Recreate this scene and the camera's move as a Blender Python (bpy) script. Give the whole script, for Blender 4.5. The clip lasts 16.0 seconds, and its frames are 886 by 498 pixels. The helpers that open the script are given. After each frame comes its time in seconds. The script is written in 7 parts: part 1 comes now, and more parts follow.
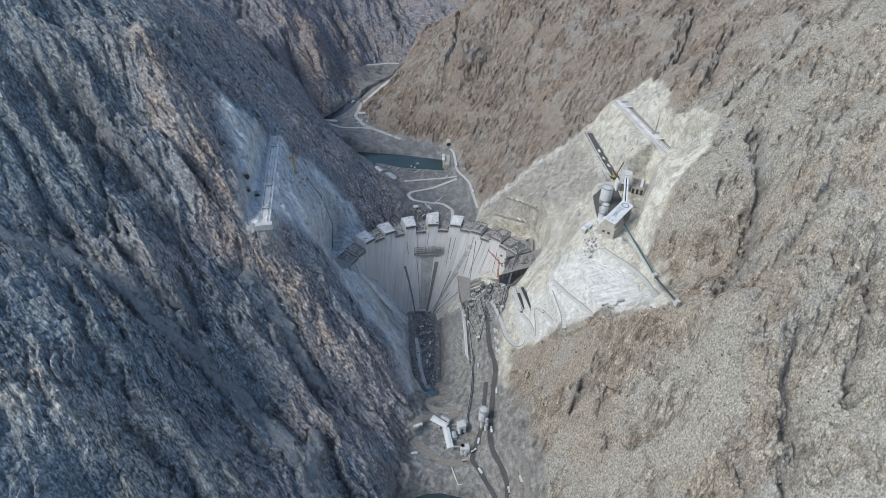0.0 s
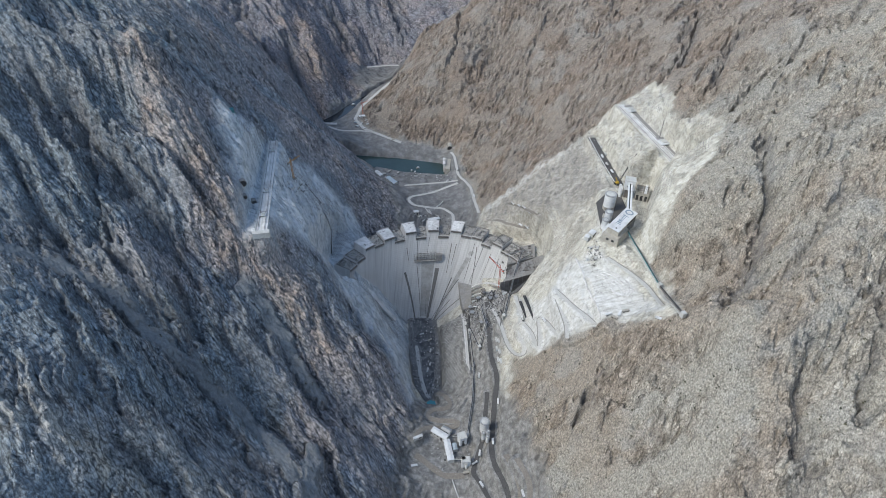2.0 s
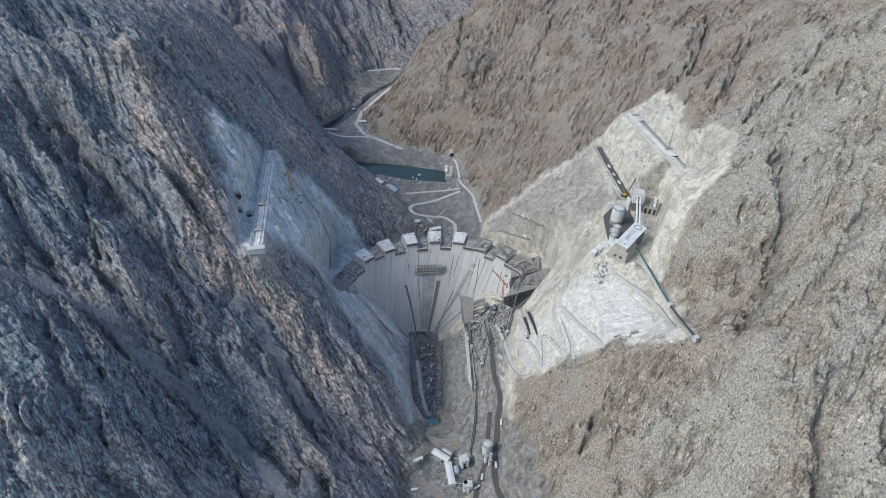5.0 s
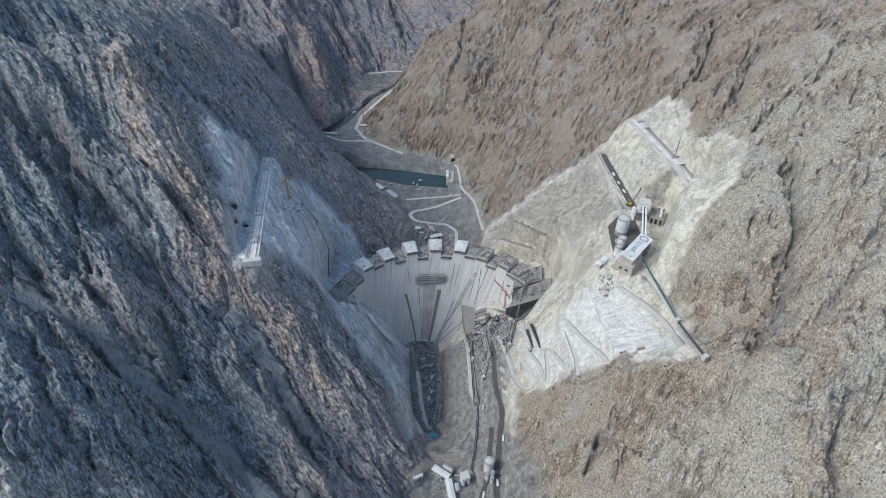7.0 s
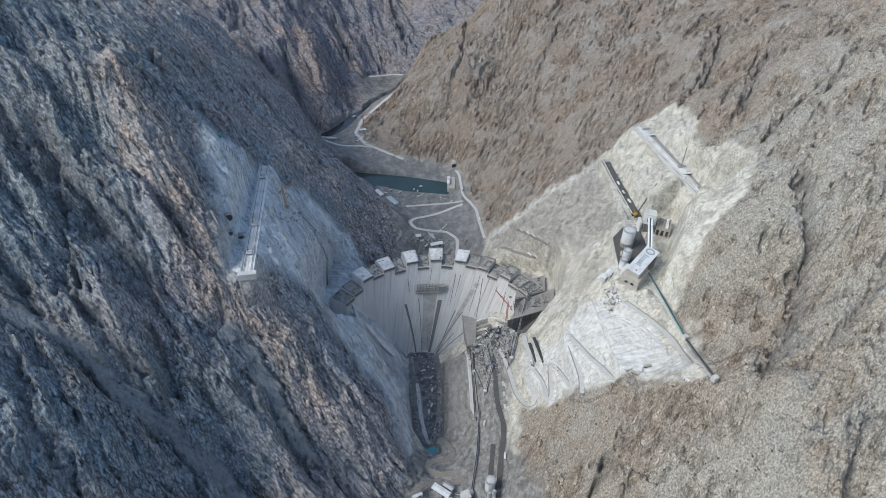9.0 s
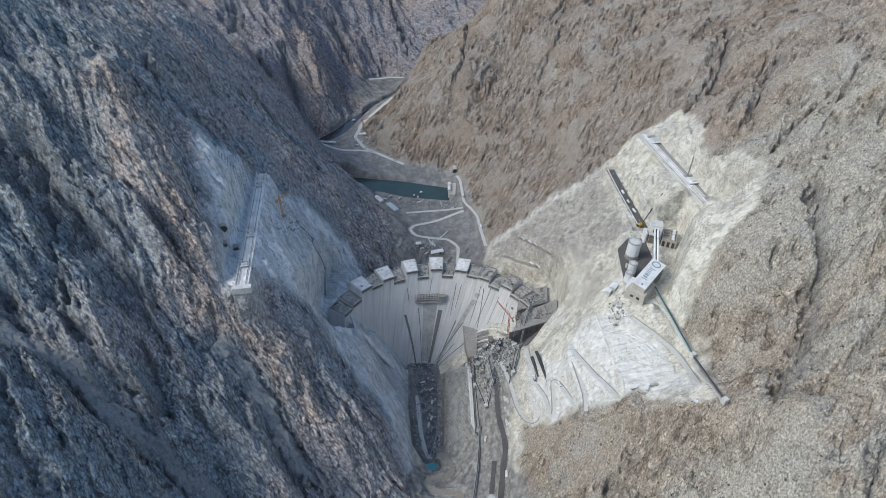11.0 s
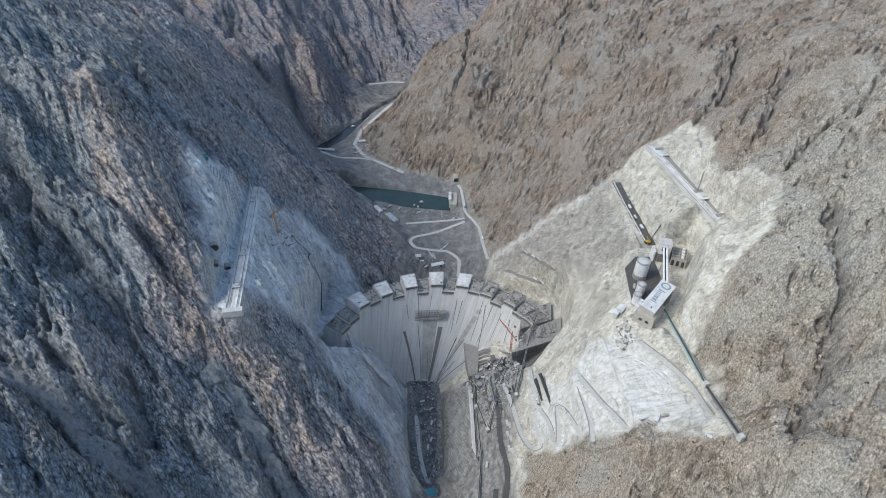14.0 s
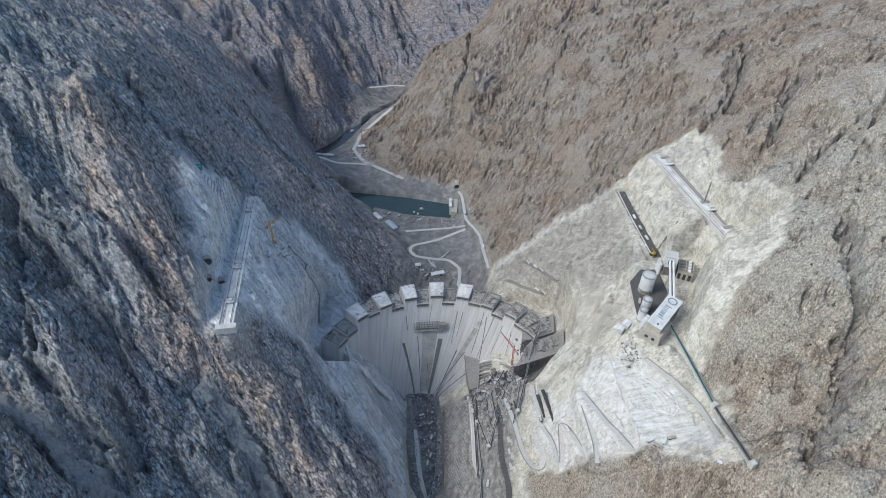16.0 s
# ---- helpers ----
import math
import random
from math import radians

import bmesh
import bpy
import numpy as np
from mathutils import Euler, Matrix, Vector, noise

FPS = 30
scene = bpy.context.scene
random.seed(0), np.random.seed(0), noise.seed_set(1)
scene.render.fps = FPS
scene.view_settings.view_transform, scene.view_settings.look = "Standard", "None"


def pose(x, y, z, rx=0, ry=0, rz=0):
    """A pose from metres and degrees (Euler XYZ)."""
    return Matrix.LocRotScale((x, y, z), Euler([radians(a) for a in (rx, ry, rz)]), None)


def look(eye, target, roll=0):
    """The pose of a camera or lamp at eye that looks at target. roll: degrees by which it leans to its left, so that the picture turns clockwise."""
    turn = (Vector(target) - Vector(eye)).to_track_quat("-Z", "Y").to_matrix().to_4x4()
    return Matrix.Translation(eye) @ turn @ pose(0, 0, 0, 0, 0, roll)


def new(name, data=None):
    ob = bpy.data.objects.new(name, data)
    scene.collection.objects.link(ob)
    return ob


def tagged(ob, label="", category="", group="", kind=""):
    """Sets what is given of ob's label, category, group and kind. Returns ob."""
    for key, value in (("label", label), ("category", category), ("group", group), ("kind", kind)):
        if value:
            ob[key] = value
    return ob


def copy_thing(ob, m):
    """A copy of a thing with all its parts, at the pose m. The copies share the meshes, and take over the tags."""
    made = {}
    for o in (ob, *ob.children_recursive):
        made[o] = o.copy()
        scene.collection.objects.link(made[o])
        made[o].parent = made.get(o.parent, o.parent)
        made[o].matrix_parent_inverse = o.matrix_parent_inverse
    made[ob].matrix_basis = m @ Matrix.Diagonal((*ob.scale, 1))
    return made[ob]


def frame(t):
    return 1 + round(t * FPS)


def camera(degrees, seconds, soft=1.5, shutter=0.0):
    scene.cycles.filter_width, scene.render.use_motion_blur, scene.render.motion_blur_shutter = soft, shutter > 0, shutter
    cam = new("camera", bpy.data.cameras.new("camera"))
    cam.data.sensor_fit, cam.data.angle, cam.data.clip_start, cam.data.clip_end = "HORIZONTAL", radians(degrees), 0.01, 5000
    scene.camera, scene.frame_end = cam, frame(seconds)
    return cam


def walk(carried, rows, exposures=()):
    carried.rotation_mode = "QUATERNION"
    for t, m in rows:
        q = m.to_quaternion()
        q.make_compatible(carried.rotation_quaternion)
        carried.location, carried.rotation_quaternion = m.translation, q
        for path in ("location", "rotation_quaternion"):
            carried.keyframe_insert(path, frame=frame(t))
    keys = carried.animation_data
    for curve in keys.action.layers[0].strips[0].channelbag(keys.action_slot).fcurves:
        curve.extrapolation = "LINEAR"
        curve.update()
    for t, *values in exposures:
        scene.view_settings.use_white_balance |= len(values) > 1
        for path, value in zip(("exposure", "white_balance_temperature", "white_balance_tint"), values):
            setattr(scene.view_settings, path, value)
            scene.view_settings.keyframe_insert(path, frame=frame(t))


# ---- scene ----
cam = camera(76.1, 16.0, soft=0.3)
METRES, EYE, TILT, LEAN, TURN = 185.0, 659.0, -39.0, 0.0, 0.0
ROWS = [
    (0.0, 0.0, 0.0, 0.0, 0.0, 0.0, -0.0),
    (0.5, 0.0, 0.0174, 0.013, 0.01, -0.01, 0.01),
    (1.0, 0.0019, 0.0364, 0.0269, 0.03, 0.0, 0.01),
    (1.5, 0.001, 0.0565, 0.0422, 0.05, 0.0, -0.0),
    (2.0, 0.0017, 0.0775, 0.0588, 0.08, -0.0, -0.01),
    (2.5, 0.0014, 0.0996, 0.0758, 0.11, -0.01, -0.04),
    (3.0, 0.0023, 0.1225, 0.094, 0.15, -0.01, -0.07),
    (3.5, 0.0025, 0.1457, 0.1128, 0.19, -0.02, -0.1),
    (4.0, 0.0032, 0.1695, 0.1316, 0.23, -0.02, -0.12),
    (6.5, 0.0028, 0.2929, 0.2331, 0.34, -0.07, -0.27),
    (7.0, 0.0032, 0.3182, 0.2538, 0.38, -0.08, -0.29),
    (7.5, 0.0031, 0.3436, 0.2748, 0.4, -0.09, -0.32),
    (8.0, 0.003, 0.3693, 0.2961, 0.42, -0.09, -0.35),
    (8.5, 0.0037, 0.3948, 0.3167, 0.46, -0.08, -0.38),
    (9.0, 0.0045, 0.4204, 0.3377, 0.48, -0.08, -0.41),
    (11.5, 0.0055, 0.5463, 0.4433, 0.57, -0.15, -0.58),
    (12.0, 0.006, 0.5716, 0.4641, 0.59, -0.14, -0.61),
    (12.5, 0.0063, 0.5968, 0.4851, 0.62, -0.15, -0.64),
    (13.0, 0.0067, 0.6222, 0.5069, 0.64, -0.16, -0.66),
    (13.5, 0.0067, 0.6475, 0.5276, 0.65, -0.17, -0.69),
    (14.0, 0.007, 0.6729, 0.5487, 0.66, -0.17, -0.71),
    (14.5, 0.0074, 0.6982, 0.5696, 0.67, -0.18, -0.72),
    (15.0, 0.008, 0.7235, 0.5904, 0.7, -0.18, -0.74),
    (15.5, 0.0078, 0.7489, 0.6113, 0.7, -0.18, -0.76),
    (16.0, 0.0081, 0.7743, 0.6323, 0.72, -0.17, -0.79),
]
walk(cam, [(t, pose(0, 0, EYE, TILT, LEAN, TURN) @ pose(METRES * x, METRES * y, METRES * z, 90 + pitch, roll, yaw)) for t, x, y, z, yaw, pitch, roll in ROWS],
     exposures=((0, 0.46, 6350, 5), (16, 0.46, 6350, 5)))

# ---- light: a bright thin overcast, the sun behind the western ridge side ----
world = bpy.data.worlds.new("sky")
scene.world = world
world.use_nodes = True
wn = world.node_tree.nodes
sky = wn.new("ShaderNodeTexSky")
sky.sky_type = "NISHITA"
sky.sun_disc = False
sky.sun_elevation = radians(46)
sky.sun_rotation = radians(-110)
sky.air_density = 1.0
sky.dust_density = 1.5
world.node_tree.links.new(sky.outputs["Color"], wn["Background"].inputs["Color"])
wn["Background"].inputs["Strength"].default_value = 0.15
sun_data = bpy.data.lights.new("sun", "SUN")
sun_data.energy = 1.5
sun_data.angle = radians(24)
sun_data.color = (1.0, 0.94, 0.86)
sun = new("sun", sun_data)
sun.matrix_basis = look((-620, -230, 690), (0, 0, 0))

# ---- numeric noise ----
_perm = np.random.RandomState(7).permutation(256)
_perm = np.concatenate([_perm, _perm, _perm])
_ang = np.random.RandomState(11).rand(256) * 2 * np.pi
_gx, _gy = np.cos(_ang), np.sin(_ang)
_u1, _u2, _u3, _u4 = np.random.RandomState(13).rand(4, 256)


def gnoise(x, y, seed=0):
    """Smooth gradient noise, about -1 to 1."""
    x0, y0 = np.floor(x).astype(int), np.floor(y).astype(int)
    u, v = x - x0, y - y0
    x0, y0 = (x0 + seed * 37) & 255, (y0 + seed * 91) & 255
    s, t = u * u * u * (u * (u * 6 - 15) + 10), v * v * v * (v * (v * 6 - 15) + 10)

    def corner(i, j, du, dv):
        k = _perm[_perm[x0 + i] + y0 + j]
        return _gx[k] * du + _gy[k] * dv

    a, b = corner(0, 0, u, v), corner(1, 0, u - 1, v)
    c, d = corner(0, 1, u, v - 1), corner(1, 1, u - 1, v - 1)
    return 1.5 * ((a * (1 - s) + b * s) * (1 - t) + (c * (1 - s) + d * s) * t)


def fbm(x, y, octaves, seed=0, gain=0.5):
    out, amp = 0, 1.0
    for k in range(octaves):
        out = out + amp * gnoise(x * 2.03 ** k, y * 2.03 ** k, seed + k)
        amp *= gain
    return out


def ridged(x, y, octaves, seed=0, gain=0.5):
    """Sharp crests and wide troughs, mean near 0."""
    out, amp, prev = 0, 1.0, 1.0
    for k in range(octaves):
        r = 1 - np.abs(gnoise(x * 2.07 ** k, y * 2.07 ** k, seed + k)) * 1.6
        out = out + amp * (r - 0.45) * prev
        prev = np.clip(r + 0.25, 0.2, 1)
        amp *= gain
    return out


def smooth(a, b, x):
    t = np.clip((x - a) / (b - a), 0, 1)
    return t * t * (3 - 2 * t)


# ---- the gorge: cross-sections (x, height) at stations along the valley ----
SECTIONS = []


def section(y, *profile):
    SECTIONS.append((y, profile))


section(0, (-720, 394), (-500, 333), (-350, 266), (0, -31), (370, 270), (520, 339), (720, 393))
section(250, (-720, 432), (-400, 308), (-230, 171), (-50, -7), (10, -32), (70, 0), (270, 199), (450, 334), (720, 432))
section(330, (-720, 444), (-500, 355), (-350, 273), (-310, 243), (-280, 198), (-230, 148), (-130, 79), (-40, -25), (0, -36), (30, -29), (90, 11), (280, 227), (340, 247), (420, 319), (520, 381), (720, 444))
section(390, (-720, 454), (-600, 404), (-320, 252), (-280, 170), (-220, 102), (-160, 101), (-90, 50), (-30, -21), (0, -31), (70, 6), (130, 95), (200, 148), (240, 194), (280, 280), (370, 301), (560, 409), (720, 453))
section(450, (-720, 463), (-530, 365), (-350, 235), (-150, 70), (-90, 45), (-30, -12), (10, -27), (60, -1), (170, 143), (250, 222), (320, 265), (350, 317), (540, 413), (720, 464))
section(510, (-720, 474), (-590, 411), (-430, 289), (-390, 268), (-340, 265), (-210, 134), (-120, 98), (-40, -25), (-10, -46), (50, -14), (180, 152), (260, 190), (340, 266), (390, 352), (530, 422), (720, 475))
section(560, (-720, 484), (-640, 451), (-480, 349), (-400, 314), (-370, 291), (-330, 232), (-160, 141), (-80, 32), (-30, -71), (-20, -71), (10, -52), (110, 59), (170, 152), (250, 191), (310, 305), (370, 326), (400, 369), (530, 426), (720, 483))
section(610, (-720, 496), (-610, 449), (-490, 370), (-430, 348), (-370, 300), (-260, 266), (-180, 175), (-60, -39), (-30, -65), (0, -51), (70, 30), (110, 60), (190, 176), (260, 236), (320, 307), (550, 439), (720, 491))
section(670, (-720, 511), (-600, 467), (-440, 355), (-350, 353), (-320, 340), (-210, 199), (-80, -38), (-40, -74), (-10, -62), (70, 27), (120, 58), (200, 169), (340, 306), (550, 444), (720, 499))
section(730, (-720, 526), (-620, 494), (-510, 438), (-380, 425), (-280, 288), (-90, -40), (-60, -75), (-40, -78), (10, -48), (310, 260), (470, 398), (600, 470), (720, 506))
section(800, (-720, 542), (-390, 413), (-240, 198), (-170, 67), (-80, -46), (-40, -65), (40, -16), (170, 117), (500, 412), (630, 481), (720, 513))
section(870, (-720, 555), (-670, 539), (-420, 397), (-140, 45), (-80, -18), (-40, -37), (10, -25), (70, 15), (480, 395), (720, 519))
section(950, (-720, 545), (-650, 519), (-450, 393), (-400, 346), (-320, 241), (-240, 172), (-150, 66), (-70, 4), (-10, -12), (40, 0), (90, 33), (320, 242), (430, 327), (480, 387), (720, 506))
section(1030, (-720, 520), (-600, 471), (-440, 361), (-140, 28), (-90, 4), (-10, -3), (70, 17), (130, 77), (270, 179), (450, 358), (720, 482))
section(1110, (-720, 493), (-600, 446), (-460, 354), (-360, 250), (-300, 152), (-260, 98), (-210, 50), (-150, 4), (-110, -8), (-20, -3), (30, 14), (160, 113), (240, 192), (310, 233), (420, 320), (720, 462))
section(1190, (-720, 465), (-620, 427), (-490, 354), (-320, 175), (-270, 70), (-230, 34), (-180, 10), (-140, 6), (0, 5), (80, 82), (140, 106), (240, 196), (360, 280), (720, 446))
section(1280, (-720, 431), (-490, 307), (-450, 260), (-330, 46), (-265, 10), (-190, 6), (120, 128), (260, 228), (720, 434))
section(1370, (-720, 370), (-500, 245), (-430, 167), (-330, 14), (-270, -4), (-170, 23), (30, 172), (120, 141), (230, 248), (720, 428))
section(1470, (-720, 296), (-480, 184), (-360, 56), (-250, -3), (-150, 38), (70, 220), (720, 425))
section(1580, (-720, 240), (-650, 178), (-430, 165), (-290, 34), (-210, 7), (-150, 20), (-98, 76), (-60, 128), (-10, 165), (60, 212), (105, 268), (250, 330), (720, 440))
section(1640, (-720, 256), (-450, 172), (-270, 20), (-210, 5), (-160, 6), (-98, 66), (-60, 134), (0, 158), (69, 200), (107, 264), (250, 320), (720, 440))
section(1715, (-720, 273), (-460, 180), (-255, 8), (-170, 3), (-90, 8), (0, 50), (150, 120), (400, 220), (720, 380))
section(1850, (-720, 346), (-610, 310), (-330, 97), (-150, 67), (-70, 78), (100, 110), (400, 230), (720, 400))
section(2050, (-720, 389), (-230, 161), (-130, 136), (390, 360), (720, 456))
section(2400, (-720, 429), (-310, 310), (-110, 288), (100, 319), (720, 476))

_gx0 = np.arange(-760.0, 761.0, 8.0)
_kern = np.exp(-0.5 * (np.arange(-4, 5) * 8.0 / 9.0) ** 2)
_kern /= _kern.sum()
_rows = []
for _y, _p in SECTIONS:
    _z = np.interp(_gx0, [q[0] for q in _p], [q[1] for q in _p])
    _rows.append(np.convolve(np.pad(_z, 4, mode="edge"), _kern, mode="valid"))
_rows, _sy = np.array(_rows), np.array([float(q[0]) for q in SECTIONS])
_tan = np.gradient(_rows, _sy, axis=0)


def base_height(x, y):
    """The broad form of the valley, without its relief."""
    xc, yc = np.clip(x, -755, 755), np.clip(y, _sy[0], _sy[-1])
    i = np.clip(((xc - _gx0[0]) / 8).astype(int), 0, len(_gx0) - 2)
    u = (xc - _gx0[i]) / 8
    j = np.clip(np.searchsorted(_sy, yc, side="right") - 1, 0, len(_sy) - 2)
    d = _sy[j + 1] - _sy[j]
    v = (yc - _sy[j]) / d

    def at(rows, jj):
        return rows[jj, i] * (1 - u) + rows[jj, i + 1] * u

    z = ((2 * v ** 3 - 3 * v ** 2 + 1) * at(_rows, j) + (v ** 3 - 2 * v ** 2 + v) * d * at(_tan, j)
         + (-2 * v ** 3 + 3 * v ** 2) * at(_rows, j + 1) + (v ** 3 - v ** 2) * d * at(_tan, j + 1))
    away = np.maximum(np.abs(x) - 755, 0)
    return z + 260 * (1 - np.exp(-away / 700)) - 60 * smooth(400, 2500, away)


def inside(x, y, corners):
    """Signed distance to a closed outline in plan, positive inside."""
    px, py = np.array([c[0] for c in corners], float), np.array([c[1] for c in corners], float)
    best, within = np.full(np.shape(x), 1e9), np.zeros(np.shape(x), bool)
    for k in range(len(px)):
        ax, ay, bx, by = px[k - 1], py[k - 1], px[k], py[k]
        ex, ey = bx - ax, by - ay
        t = np.clip(((x - ax) * ex + (y - ay) * ey) / (ex * ex + ey * ey), 0, 1)
        best = np.minimum(best, np.hypot(x - ax - t * ex, y - ay - t * ey))
        if ey:
            within ^= ((ay > y) != (by > y)) & (x < ax + (y - ay) * ex / ey)
    return np.where(within, best, -best)


def billow(x, y, octaves, seed=0, gain=0.5):
    """Broad ribs parted by narrow slits, mean near 0."""
    out, amp = 0, 1.0
    for k in range(octaves):
        out = out + amp * (np.minimum(np.abs(gnoise(x * 2.07 ** k, y * 2.07 ** k, seed + k)) * 2.2, 1.0) - 0.62)
        amp *= gain
    return out


def ribs(x, y, dx, dy, long, wide, seed, crag=1.0):
    """Relief drawn out along the plan direction (dx, dy); crag scales the smaller ledges."""
    u, v = (dx * x + dy * y) / long, (-dy * x + dx * y) / wide
    return (13.0 * ridged(u, v, 3, seed) + 7.0 * billow(u * 1.8, v * 2.2, 3, seed + 5)
            + crag * (4.4 * billow(u * 4.5, v * 6, 3, seed + 10, 0.6) + 1.7 * billow(u * 15, v * 15, 1, seed + 15)))


def facets(x, y, dx, dy, long, wide, seed):
    """Broken blocks drawn out along (dx, dy): each one a tilted plane of its own, parted by small cliffs; about -1 to 1."""
    u, v = (dx * x + dy * y) / long, (-dy * x + dx * y) / wide
    iu, iv = np.floor(u).astype(int), np.floor(v).astype(int)
    best, out = np.full(np.shape(u), 9.0), np.zeros(np.shape(u))
    for du in (-1, 0, 1):
        for dv in (-1, 0, 1):
            k = _perm[_perm[(iu + du + seed * 37) & 255] + ((iv + dv + seed * 91) & 255)]
            pu, pv = u - iu - du - 0.1 - 0.8 * _u1[k], v - iv - dv - 0.1 - 0.8 * _u2[k]
            d = pu * pu + pv * pv
            near = d < best
            best = np.where(near, d, best)
            out = np.where(near, (_u3[k] - 0.5) * 1.2 + pu * (_u1[k] - 0.5) * 1.6 + pv * (_u4[k] - 0.35) * 1.8, out)
    return out


def westward(x, y):
    """1 on the western flank and on the far side of the upper bend, 0 on the eastern flank."""
    river = np.interp(y, [900, 1000, 1100, 1200, 1290, 1400, 1460, 1530, 1570, 1640, 1700], [-10, -40, -100, -200, -300, -258, -232, -188, -150, -90, 300])
    return smooth(30, -50, x - river)


def outcrop(x, y):
    """1 where bare rock stands out, 0 on scree."""
    return smooth(-0.28, 0.22, fbm(x / 62 + 7, y / 48, 4, 140, 0.6) + 0.22 * smooth(820, 1000, y))


def gully(depth, width, *points):
    GULLIES.append((depth, width, np.array(points, float)))


def chute(depth, width, *points):
    CHUTES.append((depth, width, np.array(points, float)))


def spur(height, width, *points):
    SPURS.append((height, width, np.array(points, float)))


GULLIES, CHUTES, SPURS = [], [], []
# ravines of the eastern flank
gully(19, 4.1, (456, 1103), (411, 992), (372, 944))
gully(21, 6.0, (390, 640), (378, 610), (362, 548), (340, 494), (313, 452), (289, 434))
gully(13, 4.5, (407, 500), (384, 471), (347, 442), (331, 429))
gully(16, 4.5, (408, 413), (390, 383), (381, 351), (364, 320), (350, 301))
gully(16, 5.5, (334, 360), (327, 341), (312, 305), (304, 264), (287, 237))
gully(14, 3.5, (519, 825), (480, 776), (440, 740))
gully(25, 5.6, (490, 1145), (425, 997), (399, 948))
gully(23, 5.1, (467, 930), (427, 868), (396, 818))
gully(16, 4.1, (467, 783), (414, 753), (388, 730))
gully(16, 4.6, (44, 1600), (32, 1408), (1, 1352))
gully(14, 4.1, (248, 1395), (185, 1280), (118, 1244))
gully(11, 4, (187, 435), (173, 417), (147, 392))
gully(10, 4.1, (269, 289), (265, 260), (263, 241))
# ravines of the western flank
gully(32, 10.8, (-463, 676), (-436, 642), (-401, 618), (-375, 597), (-352, 581), (-337, 563))
gully(18, 6.0, (-412, 650), (-388, 628), (-366, 612), (-340, 600))
gully(22, 7.2, (-428, 618), (-412, 584), (-390, 549), (-379, 526))
gully(18, 6.4, (-454, 532), (-438, 498), (-411, 492))
gully(16, 6.0, (-479, 571), (-449, 533), (-423, 505))
gully(19, 6.6, (-500, 686), (-468, 645), (-431, 592))
gully(16, 6.4, (-286, 424), (-228, 369), (-182, 332))
gully(14, 6.4, (-297, 304), (-250, 279), (-227, 258))
gully(15, 6.6, (-384, 429), (-338, 368), (-312, 340), (-282, 324))
gully(19, 6.4, (-399, 527), (-347, 485), (-326, 474), (-296, 461))
gully(20, 6.0, (-313, 511), (-295, 479), (-281, 443))
gully(18, 6.0, (-323, 631), (-294, 597), (-270, 575), (-256, 552))
gully(19, 5.5, (-137, 378), (-119, 342), (-101, 318))
gully(16, 5.5, (-419, 880), (-350, 796), (-318, 765))
gully(14, 5.5, (-326, 554), (-275, 497), (-241, 455))
# ravines up the gorge
gully(34, 13.1, (-428, 1560), (-391, 1458), (-360, 1380))
gully(37, 14.8, (-678, 1633), (-560, 1480), (-470, 1330))
gully(31, 12.3, (-175, 1972), (-125, 1800))
gully(31, 11.5, (-355, 1860), (-287, 1742))
gully(34, 12.3, (-581, 1683), (-492, 1502), (-423, 1410))
gully(19, 7.4, (-362, 1091), (-303, 1041), (-224, 981))
# smooth-floored scree chutes: the fault across the western flank, a short one above it, a fan at the foot
chute(13, 9.0, (-520, 470), (-460, 473), (-412, 479), (-365, 468), (-333, 449), (-298, 430), (-262, 416), (-232, 404), (-194, 375), (-162, 339))
chute(10, 9.5, (-252, 547), (-226, 530), (-205, 507), (-184, 482), (-158, 452))
chute(5, 9.0, (-146, 372), (-146, 345), (-140, 318), (-132, 290))
chute(4, 7.0, (322, 580), (300, 520), (262, 460))
# bare spurs that stand out of the western flank
spur(12, 17, (-365, 300), (-325, 293), (-297, 282), (-248, 250), (-215, 226))
spur(13, 12, (-290, 330), (-262, 312), (-235, 296), (-205, 277))
spur(12, 20, (-392, 745), (-355, 690), (-324, 650), (-303, 619), (-263, 590), (-225, 572), (-188, 560), (-165, 520))
spur(11, 16, (-372, 524), (-351, 490), (-311, 462), (-270, 436))
spur(9, 16, (-187, 440), (-150, 440), (-104, 400), (-66, 362))


def distance(x, y, pts):
    """Distance in plan to a broken line."""
    best = np.full(np.shape(x), 1e9)
    for (ax, ay), (bx, by) in zip(pts, pts[1:]):
        ex, ey = bx - ax, by - ay
        t = np.clip(((x - ax) * ex + (y - ay) * ey) / (ex * ex + ey * ey), 0, 1)
        best = np.minimum(best, np.hypot(x - ax - t * ex, y - ay - t * ey))
    return best


def wandering(lines, x, y, profile, sway=6.0, scale=24.0):
    """The largest of profile(distance, width) * size over broken lines whose sides wander."""
    out = np.zeros(np.shape(x))
    for size, width, pts in lines:
        lo, hi = pts.min(0) - 5 * width - 20, pts.max(0) + 5 * width + 20
        m = (x > lo[0]) & (x < hi[0]) & (y > lo[1]) & (y < hi[1])
        if m.any():
            px = x[m] + sway * fbm(x[m] / scale, y[m] / scale, 4, 150, 0.65)
            py = y[m] + sway * fbm(x[m] / scale, y[m] / scale, 4, 155, 0.65)
            out[m] = np.maximum(out[m], size * profile(distance(px, py, pts), width))
    return out


def ravines(x, y):
    return wandering(GULLIES, x, y, lambda d, w: np.exp(-(d / w) ** 1.2))


